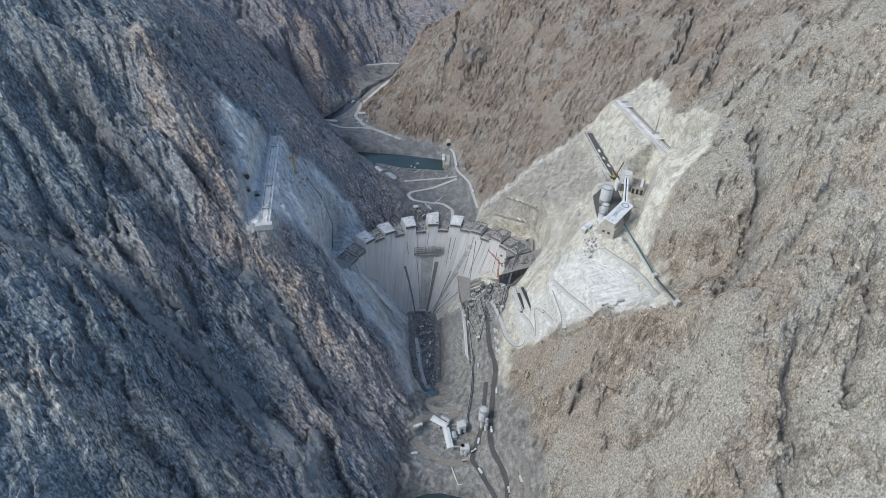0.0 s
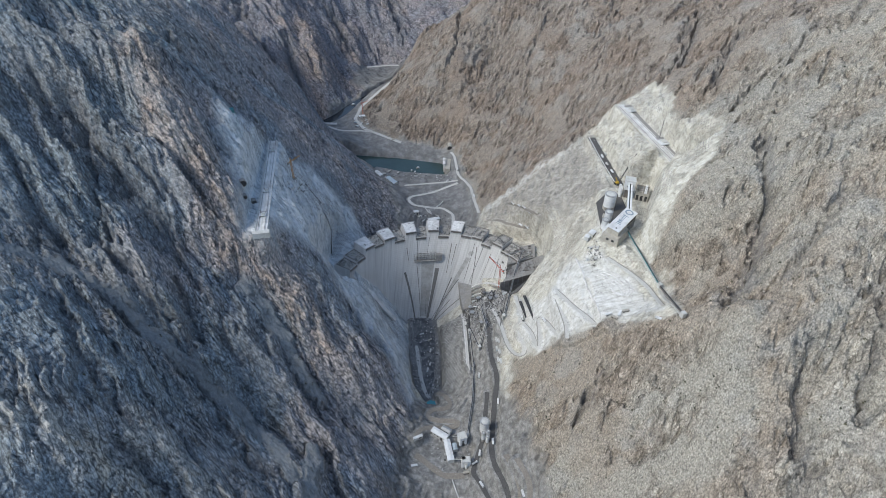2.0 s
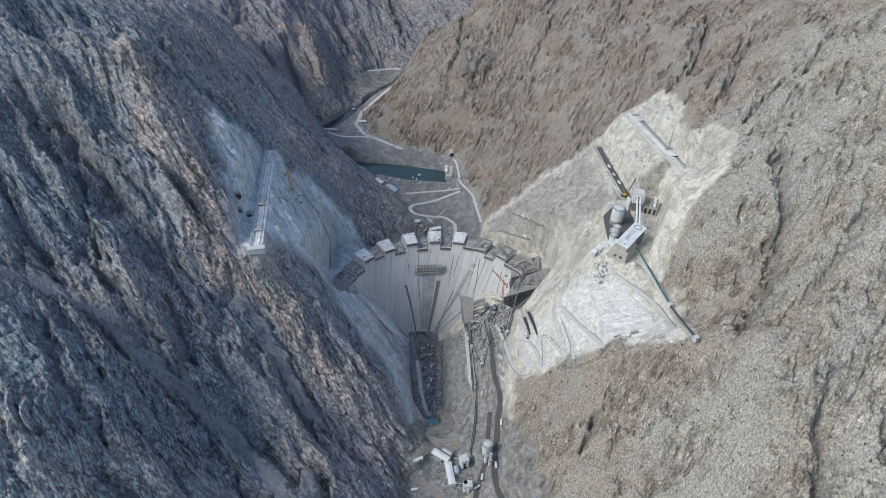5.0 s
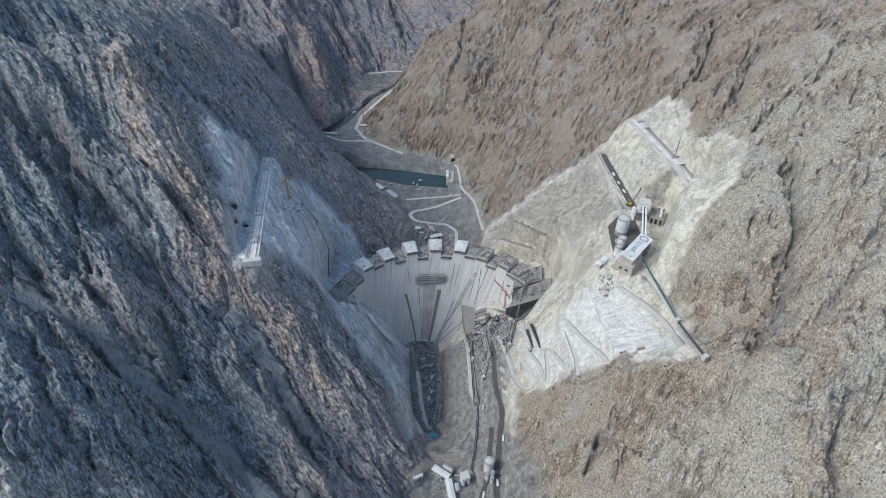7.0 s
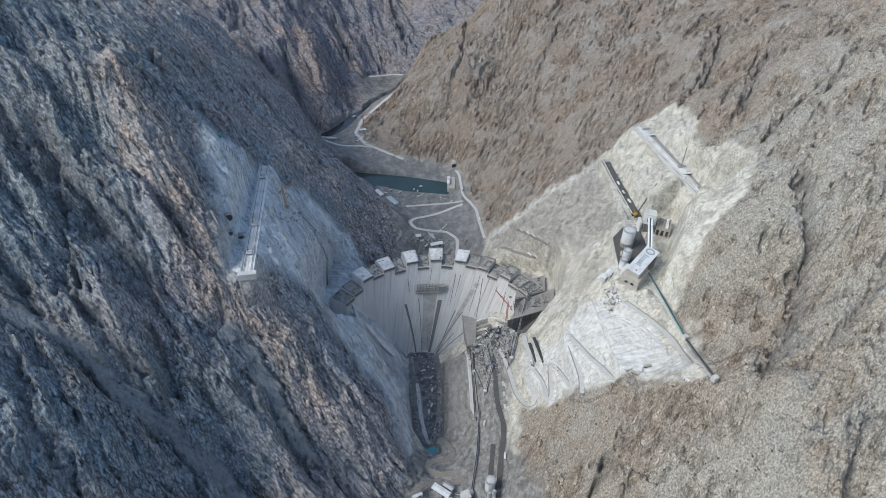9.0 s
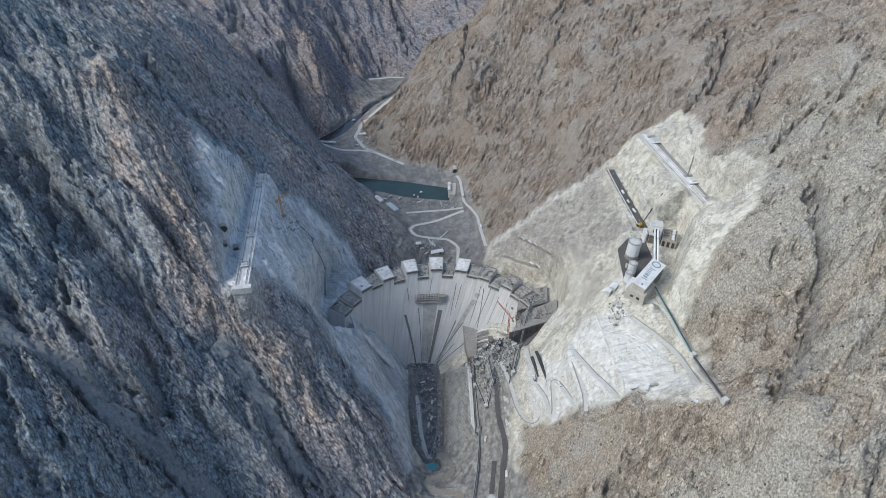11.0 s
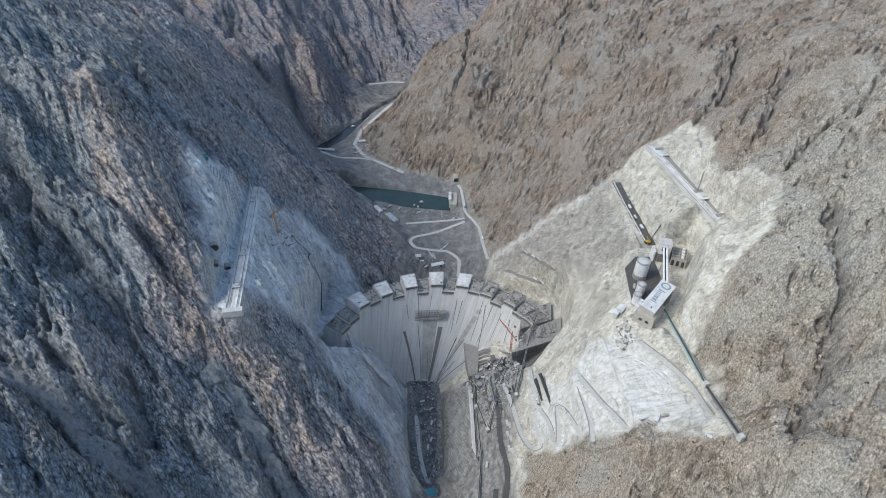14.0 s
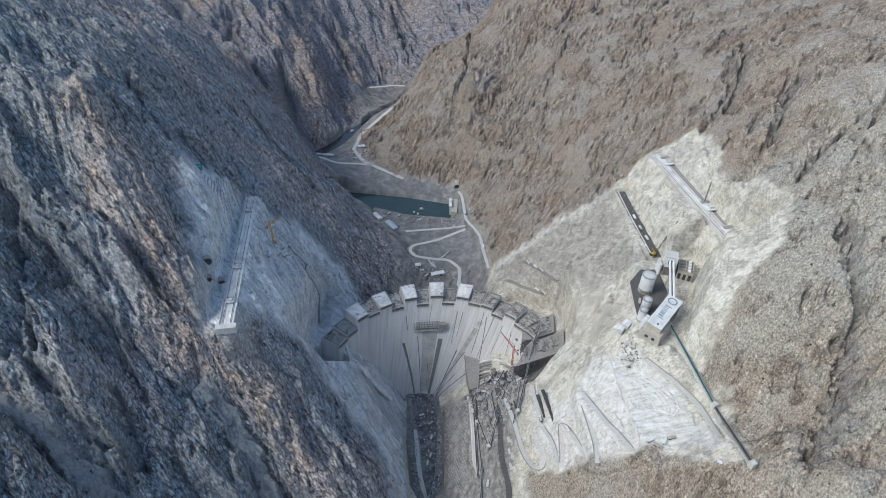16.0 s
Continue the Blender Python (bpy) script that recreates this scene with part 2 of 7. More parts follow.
def scree_floor(x, y):
    """1 on the floor of a chute."""
    return wandering([(1.0, w, p) for _, w, p in CHUTES], x, y, lambda d, w: smooth(1.25, 0.6, d / w), 5.0)


def chutes(x, y):
    return wandering(CHUTES, x, y, lambda d, w: smooth(2.6, 0.5, d / w), 5.0)


def spurs(x, y):
    return wandering(SPURS, x, y, lambda d, w: np.exp(-(d / w) ** 1.6), 9.0, 40.0)


def strata(u, v, lam, seed, lean=0.8):
    """Broken beds lam metres apart: each rises gently across the strike and drops at its edge; 0 to about lam / 2."""
    w = v + lam * (0.6 * fbm(u / (5.0 * lam), v / (2.5 * lam), 2, seed, 0.5) + 0.10 * fbm(u / (0.8 * lam), v / (0.8 * lam), 2, seed + 3, 0.6))
    q = w / lam
    i = np.floor(q)
    f = q - i
    r = _u3[_perm[(i.astype(int) + seed * 53) & 255]]
    lens = (0.35 + 0.9 * r) * smooth(-0.55, 0.35, gnoise(u / (3.2 * lam) + 17.3 * r, i * 0.73, seed + 7))
    return lam * 0.5 * lens * np.where(f < lean, f / lean, (1 - f) / (1 - lean))


def clefts(u, v, long, wide, width, seed):
    """Narrow joints that run on along u: 1 in the joint, 0 beside it."""
    f = np.abs(gnoise(u / long, v / wide, seed) + 0.25 * gnoise(u / (0.35 * long), v / (0.45 * wide), seed + 1))
    return np.exp(-(f * wide / (1.6 * width)) ** 2) * smooth(-0.5, 0.1, gnoise(u / (1.7 * long), v / (2.3 * wide), seed + 2))


def west_relief(x, y, bare):
    """Slabs dipping along their beds; longer ribs far up the gorge."""
    wx, wy = x + 9 * fbm(x / 80, y / 80, 3, 40), y + 9 * fbm(x / 80, y / 80, 3, 50)
    far = smooth(1180, 1330, y + 0.25 * x)
    spur = smooth(830, 900, y) * (1 - far)
    out = np.zeros(np.shape(x))
    m = (far < 1) & (spur < 1)
    a, b, c = wx[m], wy[m], bare[m]
    u, v = 0.73 * a - 0.68 * b, 0.68 * a + 0.73 * b
    beds = 0.95 * strata(u, v, 74, 5, 0.72) + 0.95 * strata(u, v, 29, 11, 0.75) + (0.7 + 0.4 * c) * strata(u, v + 0.15 * u, 12.5, 17, 0.78) + (0.5 + 0.4 * c) * strata(u, v - 0.1 * u, 5.6, 23, 0.72)
    beds = beds - 6.0 * clefts(u, v, 95, 22, 2.2, 31) - 4.0 * clefts(u, v + 0.12 * u, 46, 10, 1.5, 36) - 2.6 * clefts(v, u, 30, 16, 1.3, 41)
    blocks = 2.2 * facets(a, b, 0.78, -0.62, 40, 15, 9) + 1.3 * facets(a, b, 0.66, -0.75, 13, 6, 15) + 0.5 * facets(a, b, 0.5, -0.86, 5, 3.2, 19)
    broad = 13.0 * ridged((0.73 * a - 0.68 * b) / 420, (0.68 * a + 0.73 * b) / 96, 2, 90, 0.6)
    out[m] += (broad + beds - 26 + 0.5 * ribs(a, b, 0.73, -0.68, 340, 70, 3, 0.2) + (0.4 + 0.4 * c) * blocks) * (1 - spur[m]) * (1 - far[m])
    m = spur > 0
    a, b = wx[m], wy[m]
    out[m] += spur[m] * (0.6 * ribs(a, b, 0.93, -0.37, 120, 60, 23, 0.5) + 0.6 * strata(0.85 * a - 0.53 * b, 0.53 * a + 0.85 * b, 26, 61) + 0.6 * strata(0.8 * a - 0.6 * b, 0.6 * a + 0.8 * b, 9, 67) - 5 - 5.0 * clefts(0.85 * a - 0.53 * b, 0.53 * a + 0.85 * b, 60, 15, 1.9, 33) + 1.6 * facets(a, b, 0.93, -0.37, 40, 16, 19) + 1.2 * facets(a, b, 0.8, -0.6, 12, 6, 21))
    m = far > 0
    a, b = wx[m], wy[m]
    out[m] += far[m] * (34.0 * ridged((0.62 * a - 0.78 * b) / 700, (0.78 * a + 0.62 * b) / 170, 2, 96, 0.55) + 1.3 * ribs(a, b, 0.62, -0.78, 330, 110, 43, 0.6) + 0.6 * strata(0.62 * a - 0.78 * b, 0.78 * a + 0.62 * b, 52, 71) + 0.6 * strata(0.62 * a - 0.78 * b, 0.78 * a + 0.62 * b, 19, 75) - 12 - 10.0 * clefts(0.62 * a - 0.78 * b, 0.78 * a + 0.62 * b, 150, 34, 4.0, 34) + 4.0 * facets(a, b, 0.62, -0.78, 150, 44, 25) + 1.6 * facets(a, b, 0.62, -0.78, 46, 18, 27))
    return out


def east_relief(x, y, bare):
    """Blocky ledges standing out of scree."""
    wx, wy = x + 9 * fbm(x / 80, y / 80, 3, 40), y + 9 * fbm(x / 80, y / 80, 3, 50)
    u, v = 0.62 * wx + 0.78 * wy, 0.78 * wx - 0.62 * wy
    ledges = (0.6 * strata(u, v, 23, 31, 0.7) + 0.8 * strata(u, v, 9.0, 37, 0.72) + 0.9 * strata(u, v + 0.2 * u, 4.6, 43, 0.7) - 4.0
              + 1.5 * facets(wx, wy, 0.62, 0.78, 26, 14, 31) + 1.0 * facets(wx, wy, 0.5, 0.86, 10, 6, 35) + 0.6 * facets(x, y, 0.9, 0.3, 4.6, 3.2, 39))
    ledges = ledges - 4.0 * clefts(u, v, 55, 19, 1.8, 51) - 2.2 * clefts(u, v + 0.1 * u, 26, 9, 1.3, 56) - 2.4 * clefts(v, u, 40, 17, 1.4, 61)
    return 0.45 * ribs(wx, wy, 0.42, 0.91, 190, 120, 63, 0.2 + 0.5 * bare) + (0.16 + 0.95 * bare) * ledges


def works_relief(x, y):
    out = 0.4 * fbm(x / 16, y / 16, 4, 38)
    m = y < 950
    a, b = x[m], y[m]
    u, v = 0.42 * a + 0.91 * b, 0.91 * a - 0.42 * b
    out[m] += (0.5 * strata(u, v, 13, 81, 0.7) + 0.55 * strata(u, v, 5.5, 85, 0.7) - 1.5 - 1.8 * clefts(u, v, 60, 26, 1.6, 83)
               + 1.0 * facets(a, b, 0.42, 0.91, 26, 12, 61) + 0.6 * facets(a, b, 0.3, 0.95, 9, 5, 65))
    return out


def relief(x, y, wild):
    """Ribs, gullies and crags on natural slopes; wild: 0 on worked ground to 1 on raw rock."""
    shape = np.shape(x)
    x, y, wild = np.atleast_1d(x).ravel(), np.atleast_1d(y).ravel(), np.atleast_1d(wild).ravel()
    cleft = ravines(x, y)
    bare = np.maximum(outcrop(x, y), np.clip(cleft / 4, 0, 1))
    west = westward(x, y)
    raw = (0.25 + 0.4 * bare) * fbm(x / 6, y / 6, 2, 30, 0.6) - cleft
    m = (west > 0) & (wild > 0)
    raw[m] += west[m] * west_relief(x[m], y[m], bare[m])
    m = (west < 1) & (wild > 0)
    raw[m] += (1 - west[m]) * east_relief(x[m], y[m], bare[m])
    raw = raw * (1 - 0.85 * scree_floor(x, y)) + spurs(x, y) - chutes(x, y)
    out = wild * raw
    # contour benches left by the quarrying above the dam
    m = (wild < 0.6) & (x > 60) & (y > 690) & (y < 950)
    step = ((base_height(x[m], y[m]) + 3 * fbm(x[m] / 40, y[m] / 40, 2, 170)) / 13.0) % 1.0
    out[m] += 4.5 * (np.where(step < 0.7, 1 - step / 0.7, (step - 0.7) / 0.3) - 0.5) * smooth(0.6, 0.2, wild[m])
    m = wild < 1
    out[m] += (1 - wild[m]) * works_relief(x[m], y[m])
    return out.reshape(shape)


# worked ground in plan: the quarried eastern side with the valley works, the western abutment, the upstream flats
CUT_EAST = [(-55, 330), (96, 330), (107, 354), (84, 401), (84, 466), (97, 535), (122, 516), (153, 506), (196, 489), (220, 472), (250, 440), (272, 510),
            (264, 557), (275, 585), (300, 610), (330, 632), (374, 702), (374, 765), (350, 790), (366, 896), (361, 949), (330, 948), (303, 965), (270, 935),
            (203, 925), (131, 925), (70, 930), (50, 850), (-100, 850), (-62, 725), (-55, 620), (-46, 560), (-38, 500), (-40, 440), (-52, 400)]
CUT_WEST = [(-312, 800), (-287, 815), (-265, 830), (-235, 868), (-190, 862), (-147, 850), (-80, 760), (-60, 681), (-45, 588), (-36, 499), (-52, 505), (-77, 568),
            (-128, 605), (-178, 640), (-215, 628), (-230, 585), (-252, 585), (-262, 637), (-283, 676), (-300, 717), (-318, 770)]
FLATS_UP = [(-80, 850), (60, 850), (70, 919), (64, 969), (59, 1020), (42, 1070), (32, 1150), (10, 1190), (-100, 1228), (-170, 1270), (-215, 1330), (-225, 1420),
            (-150, 1520), (-140, 1560), (-200, 1560), (-300, 1420), (-275, 1230), (-190, 1120), (-125, 1060), (-95, 960)]
FLATS_FAR = [(-250, 1702), (-160, 1732), (-50, 1732), (-90, 1640), (-118, 1606), (-166, 1572), (-214, 1530), (-262, 1560)]
RILLS = [(70, 925), (137, 928), (190, 922), (248, 922), (250, 800), (255, 745), (226, 740), (200, 735), (186, 770), (160, 800), (120, 840), (70, 860)]
WORKS = [(-12, 704), (30, 708), (96, 706), (108, 650), (88, 600), (80, 540), (84, 480), (100, 440), (120, 330), (90, 250), (-70, 250), (-62, 420), (-40, 520), (-4, 580)]
SPOIL = [(104, 604), (116, 640), (124, 600), (146, 590), (172, 614), (196, 606), (216, 585), (236, 545), (248, 500), (246, 470), (226, 482), (196, 492), (165, 505), (128, 514), (110, 540)]


def worked(x, y, outline, edge=9.0):
    wob = 7 * fbm(x / 30, y / 30, 3, 60)
    return smooth(-edge, edge, inside(x, y, outline) + wob)


def wildness(x, y):
    cut = np.maximum(worked(x, y, CUT_EAST) * 0.86, worked(x, y, CUT_WEST, 16) * 0.45)
    return 1 - np.maximum(cut, np.maximum(worked(x, y, FLATS_UP, 12), worked(x, y, FLATS_FAR, 12)) * 0.97)


PADS, ROADS = [], []


DIGS = []


def pad(z, edge, *corners):
    """A level platform cut or filled at height z, battered over edge metres."""
    PADS.append((z, edge, corners))


def dig(plane, edge, *corners):
    """An excavation down to the plane z = a + b x + c y, where the slope stands higher."""
    DIGS.append((plane, edge, corners))


def excavated(z, x, y):
    for (a, b, c), edge, corners in DIGS:
        floor = a + b * x + c * y + 0.5 * fbm(x / 14, y / 14, 3, 75)
        z = z + np.minimum(floor - z, 0) * smooth(-edge, 0, inside(x, y, corners))
    return z


def trail(kind, width, *points, level=None):
    """A road bed through plan points; it takes its heights from the slope, evened out along its way."""
    p = np.array(points, float)
    d = np.concatenate([[0], np.cumsum(np.hypot(*(p[1:] - p[:-1]).T))])
    s = np.linspace(0, d[-1], max(int(d[-1] / 3), 4))
    xy = np.stack([np.interp(s, d, p[:, 0]), np.interp(s, d, p[:, 1])], 1)
    k = 5
    for _ in range(2):
        e = np.pad(xy, ((k // 2, k // 2), (0, 0)), mode="edge")
        xy = np.stack([np.convolve(e[:, c], np.ones(k) / k, mode="valid") for c in (0, 1)], 1)
    z = flat_height(xy[:, 0], xy[:, 1]) if level is None else np.full(len(xy), float(level))
    m = 13
    z = np.convolve(np.pad(z, m // 2, mode="edge"), np.ones(m) / m, mode="valid")
    ROADS.append((kind, width, xy, z))


def platform(level, x, y):
    return level if isinstance(level, (int, float)) else level[0] + level[1] * x + level[2] * y


def flat_height(x, y):
    x, y = np.asarray(x, float), np.asarray(y, float)
    z = excavated(base_height(x, y), x, y)
    for level, edge, corners in PADS:
        z = z + (platform(level, x, y) - z) * smooth(-edge, 0, inside(x, y, corners))
    return z


def ground(x, y, rough=True):
    x, y = np.asarray(x, float), np.asarray(y, float)
    z = base_height(x, y)
    if rough:
        z = z + relief(x, y, wildness(x, y))
    z = excavated(z, x, y)
    for level, edge, corners in PADS:
        z = z + (platform(level, x, y) + 0.4 * fbm(x / 9, y / 9, 3, 70) - z) * smooth(-edge, 0, inside(x, y, corners))
    for kind, width, xy, rz in ROADS:
        lo, hi = xy.min(0) - width - 12, xy.max(0) + width + 12
        m = (x > lo[0]) & (x < hi[0]) & (y > lo[1]) & (y < hi[1])
        if not m.any():
            continue
        px, py = x[m], y[m]
        best, bz = np.full(px.shape, 1e9), np.zeros(px.shape)
        for k in range(len(xy)):
            q = np.hypot(px - xy[k, 0], py - xy[k, 1])
            near = q < best
            best[near], bz[near] = q[near], rz[k]
        w = smooth(width / 2 + 7, width / 2 + 2.0, best)
        zz = z[m]
        z[m] = zz + (bz - 0.3 - zz) * w
    return z


# dam seat on both sides, the western cut sloped to fit the camera's view of the blocks, then platforms
dig((-70, 0.9, 0.0), 8, (-20, 722), (6, 694), (34, 690), (60, 712), (62, 800), (-20, 800))
dig((-22, 0.45, 0.0), 10, (36, 700), (60, 694), (88, 676), (120, 672), (160, 700), (166, 742), (160, 790), (120, 830), (40, 830), (20, 760))
dig((46 + 1.2 * 690, 0.0, -1.2), 8, (-190, 700), (-184, 652), (-152, 650), (-130, 690), (-150, 716), (-176, 728))
dig((46, 0.0, 0.0), 7, (-192, 752), (-190, 692), (-176, 728), (-150, 712), (-128, 740), (-136, 835), (-190, 815))
dig((-167, -1.45, 0.0), 14, (-186, 772), (-156, 712), (-92, 688), (-64, 722), (-30, 800), (-60, 850), (-186, 820))
dig((155.6, 0.0, 0.0714), 12, (238, 622), (252, 622), (267, 516), (253, 516))
pad(-78, 10, (-60, 735), (-18, 735), (-6, 640), (-6, 572), (-26, 548), (-44, 572), (-54, 640))
pad(-69, 5, (-28, 546), (-12, 549), (-9, 533), (-24, 529))
pad(-24, 16, (-45, 424), (-20, 449), (6, 450), (34, 440), (36, 412), (14, 398), (-12, 388), (-46, 402))
pad(-43, 14, (-60, 90), (70, 90), (62, 300), (40, 352), (-12, 360), (-52, 352))
pad(-9, 8, (44, 440), (62, 440), (62, 480), (46, 480))
pad(224, 12, (-281, 826), (-262, 826), (-228, 584), (-248, 584))
pad(238.5, 8, (294, 932), (316, 938), (356, 694), (330, 690))
pad(189, 7, (253, 912), (266, 914), (272, 745), (256, 735))
pad(193, 10, (212, 612), (228, 690), (240, 735), (312, 748), (316, 712), (290, 690), (272, 640), (250, 604), (226, 598))
pad(-7, 14, (-217, 1185), (-100, 1165), (0, 1140), (0, 1097), (-90, 1112), (-186, 1130), (-230, 1160))
pad(3, 14, (-150, 1120), (-90, 1098), (0, 1086), (28, 1070), (20, 1040), (-90, 1042), (-140, 1080))
pad(11, 10, (-98, 1216), (-160, 1262), (-215, 1270), (-240, 1330), (-215, 1350), (-160, 1290))
pad(-8, 10, (-120, 1602), (-118, 1586), (-158, 1552), (-202, 1512), (-240, 1450), (-262, 1400), (-302, 1335), (-340, 1290), (-372, 1290), (-322, 1345), (-280, 1410), (-258, 1458), (-212, 1528), (-166, 1570))
# spoil plateau: a gently tilted top with a crisp edge, and the ramp below it
pad((102.0, 0.335, 0.0), 4, (177, 615), (181, 582), (192, 566), (189, 520), (185, 482), (206, 472), (240, 505), (243, 535), (224, 564), (202, 582))
pad((-74.0, 1.12, 0.055), 4, (150, 592), (146, 545), (157, 488), (182, 480), (178, 530), (165, 562))
# beds of the belt conveyors down from the plant
trail("gravel", 5, (247, 612), (254, 565), (262, 517))
trail("gravel", 5, (260, 519), (257, 478), (253, 438))
# roads
trail("asphalt", 7, (69, 668), (70, 631), (69, 607), (68, 585), (70, 558), (75, 533), (75, 515), (70, 490), (67, 465), (64, 446), (61, 421), (63, 398), (72, 376), (78, 355), (77, 320))
trail("asphalt", 6, (62, 513), (58, 484), (52, 440), (42, 415), (36, 396), (43, 386), (53, 364), (64, 343), (66, 318))
trail("dirt", 7, (76, 405), (88, 372), (91, 349), (86, 325))
trail("dirt", 7, (87, 392), (101, 358), (97, 325))
trail("gravel", 5.2, (110, 650), (111, 617), (114, 588), (107, 573), (108, 557), (114, 540), (109, 528), (101, 533), (92, 563), (87, 593), (80, 626), (75, 645))
trail("gravel", 4.6, (113, 580), (121, 557), (124, 530), (124, 517), (128, 517), (130, 540), (131, 567), (137, 555), (145, 524), (154, 496))
trail("gravel", 4.6, (154, 494), (157, 516), (153, 561), (151, 584))
trail("gravel", 4.6, (152, 582), (157, 570), (169, 531), (184, 494))
trail("gravel", 5, (211, 587), (231, 564), (243, 545), (252, 522), (252, 480))
trail("dirt", 7, (-39, 444), (-30, 462), (-5, 470), (20, 472), (24, 480), (8, 484), (-16, 485), (-25, 494), (-17, 508), (6, 512), (12, 518), (2, 545), (-12, 560))
trail("dirt", 8, (-40, 430), (-32, 425), (0, 398), (30, 398))
trail("asphalt", 13, (257, 908), (261, 850), (265, 800), (270, 748), level=189.2)
trail("gravel", 5, (32, 697), (34, 640), (37, 572), (44, 560))
trail("gravel", 5.5, (16, 1168), (24, 1146), (31, 1076), (57, 1020), (62, 969), (69, 919))
trail("dirt", 7, (118, 892), (127, 879), (141, 845), (148, 820), (162, 798))
trail("dirt", 7, (94, 868), (114, 840), (132, 826), (148, 808))
trail("gravel", 6, (-46, 668), (-42, 632), (-37, 600), (-30, 572), (-22, 556))
trail("gravel", 5, (33, 1063), (-2, 1055), (-87, 1043))
trail("gravel", 6, (33, 1051), (-32, 1019), (-66, 1000), (-74, 984), (-62, 968), (-2, 973), (20, 948), (17, 905))
trail("gravel", 8, (-145, 1516), (-185, 1458), (-217, 1415), (-226, 1345), (-196, 1288), (-170, 1270), (-98, 1216))
trail("gravel", 8, (-60, 1722), (-99, 1712), (-166, 1722), (-237, 1703))
trail("gravel", 6, (-300, 1300), (-250, 1285), (-203, 1278), (-172, 1272))


def spaced(points):
    """Grid lines from (position, step) pairs."""
    out = [points[0][0]]
    while out[-1] < points[-1][0]:
        out.append(out[-1] + np.interp(out[-1], [p[0] for p in points], [p[1] for p in points]))
    return np.array(out)


gx = spaced([(-3600, 260), (-1500, 70), (-760, 7), (-520, 1.5), (-400, 1.1), (340, 1.1), (480, 1.5), (760, 7), (1500, 70), (3600, 260)])
gy = spaced([(-2200, 300), (-300, 40), (180, 8), (290, 1.15), (780, 1.15), (1000, 1.8), (1500, 3.0), (2000, 6), (2600, 40), (4700, 300)])
GX, GY = np.meshgrid(gx, gy)


def chunked(f):
    """Evaluates f over the grid in strips, to keep the arrays small."""
    return np.concatenate([f(GX[k:k + 24], GY[k:k + 24]) for k in range(0, len(GX), 24)])


GZ = chunked(ground)
nx, ny = len(gx), len(gy)
verts = np.stack([GX.ravel(), GY.ravel(), GZ.ravel()], 1)
idx = np.arange(nx * ny).reshape(ny, nx)
quads = np.stack([idx[:-1, :-1].ravel(), idx[:-1, 1:].ravel(), idx[1:, 1:].ravel(), idx[1:, :-1].ravel()], 1)
me = bpy.data.meshes.new("ground")
me.vertices.add(len(verts))
me.vertices.foreach_set("co", verts.ravel())
me.loops.add(quads.size)
me.loops.foreach_set("vertex_index", quads.ravel().astype(np.int32))
me.polygons.add(len(quads))
me.polygons.foreach_set("loop_start", np.arange(0, quads.size, 4, dtype=np.int32))
me.polygons.foreach_set("loop_total", np.full(len(quads), 4, dtype=np.int32))
me.update(calc_edges=True)
land = tagged(new("ground", me), "steep rocky gorge with ribs, gullies and worked slopes", "ground", kind="structure")


def attribute(mesh, name, values):
    mesh.attributes.new(name, "FLOAT", "POINT").data.foreach_set("value", np.asarray(values, np.float32).ravel())


attribute(me, "outcrop", chunked(outcrop))
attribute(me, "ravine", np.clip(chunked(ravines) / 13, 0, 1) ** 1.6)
attribute(me, "worked", np.maximum(chunked(lambda x, y: worked(x, y, CUT_EAST, 4)), chunked(lambda x, y: worked(x, y, FLATS_UP, 10))))
attribute(me, "abutment", chunked(lambda x, y: worked(x, y, CUT_WEST, 14)))
SPILLS = [(0.8, 8.0, np.array(c, float)) for c in (((86, 917), (112, 923), (137, 928), (175, 934), (217, 921)),)]
attribute(me, "spoil", np.maximum(chunked(lambda x, y: worked(x, y, SPOIL, 6)), chunked(lambda x, y: wandering(SPILLS, x, y, lambda d, w: np.exp(-(d / w) ** 2), 8.0, 14.0))))
attribute(me, "flats", np.maximum(np.maximum(chunked(lambda x, y: worked(x, y, FLATS_UP, 8)), chunked(lambda x, y: worked(x, y, FLATS_FAR, 8))), inside(GX, GY, PADS[0][2]) > -4))
attribute(me, "works", chunked(lambda x, y: worked(x, y, WORKS, 8)))
attribute(me, "rills", chunked(lambda x, y: worked(x, y, RILLS, 16)))
attribute(me, "tawny", smooth(940, 700, GY))
# far slopes turn purple-grey with distance: haze put into the colour
attribute(me, "haze_tint", smooth(1150, 1500, GY) * westward(GX, GY))
attribute(me, "western", westward(GX, GY))
attribute(me, "chute", chunked(scree_floor))
# browner broken rock along the crest below the spoil and in loose patches up the eastern flank
_rim = chunked(lambda x, y: wandering([(1.0, 34.0, np.array([(92, 440), (100, 505), (129, 500), (164, 478), (192, 462), (236, 434), (262, 436), (300, 470), (326, 500)], float))], x, y, lambda d, w: np.exp(-(d / w) ** 2), 16.0, 45.0))
attribute(me, "umber", np.clip(_rim + smooth(-0.05, 0.5, fbm(GX / 110 + 3, GY / 90, 4, 99, 0.55)) * 0.75, 0, 1))
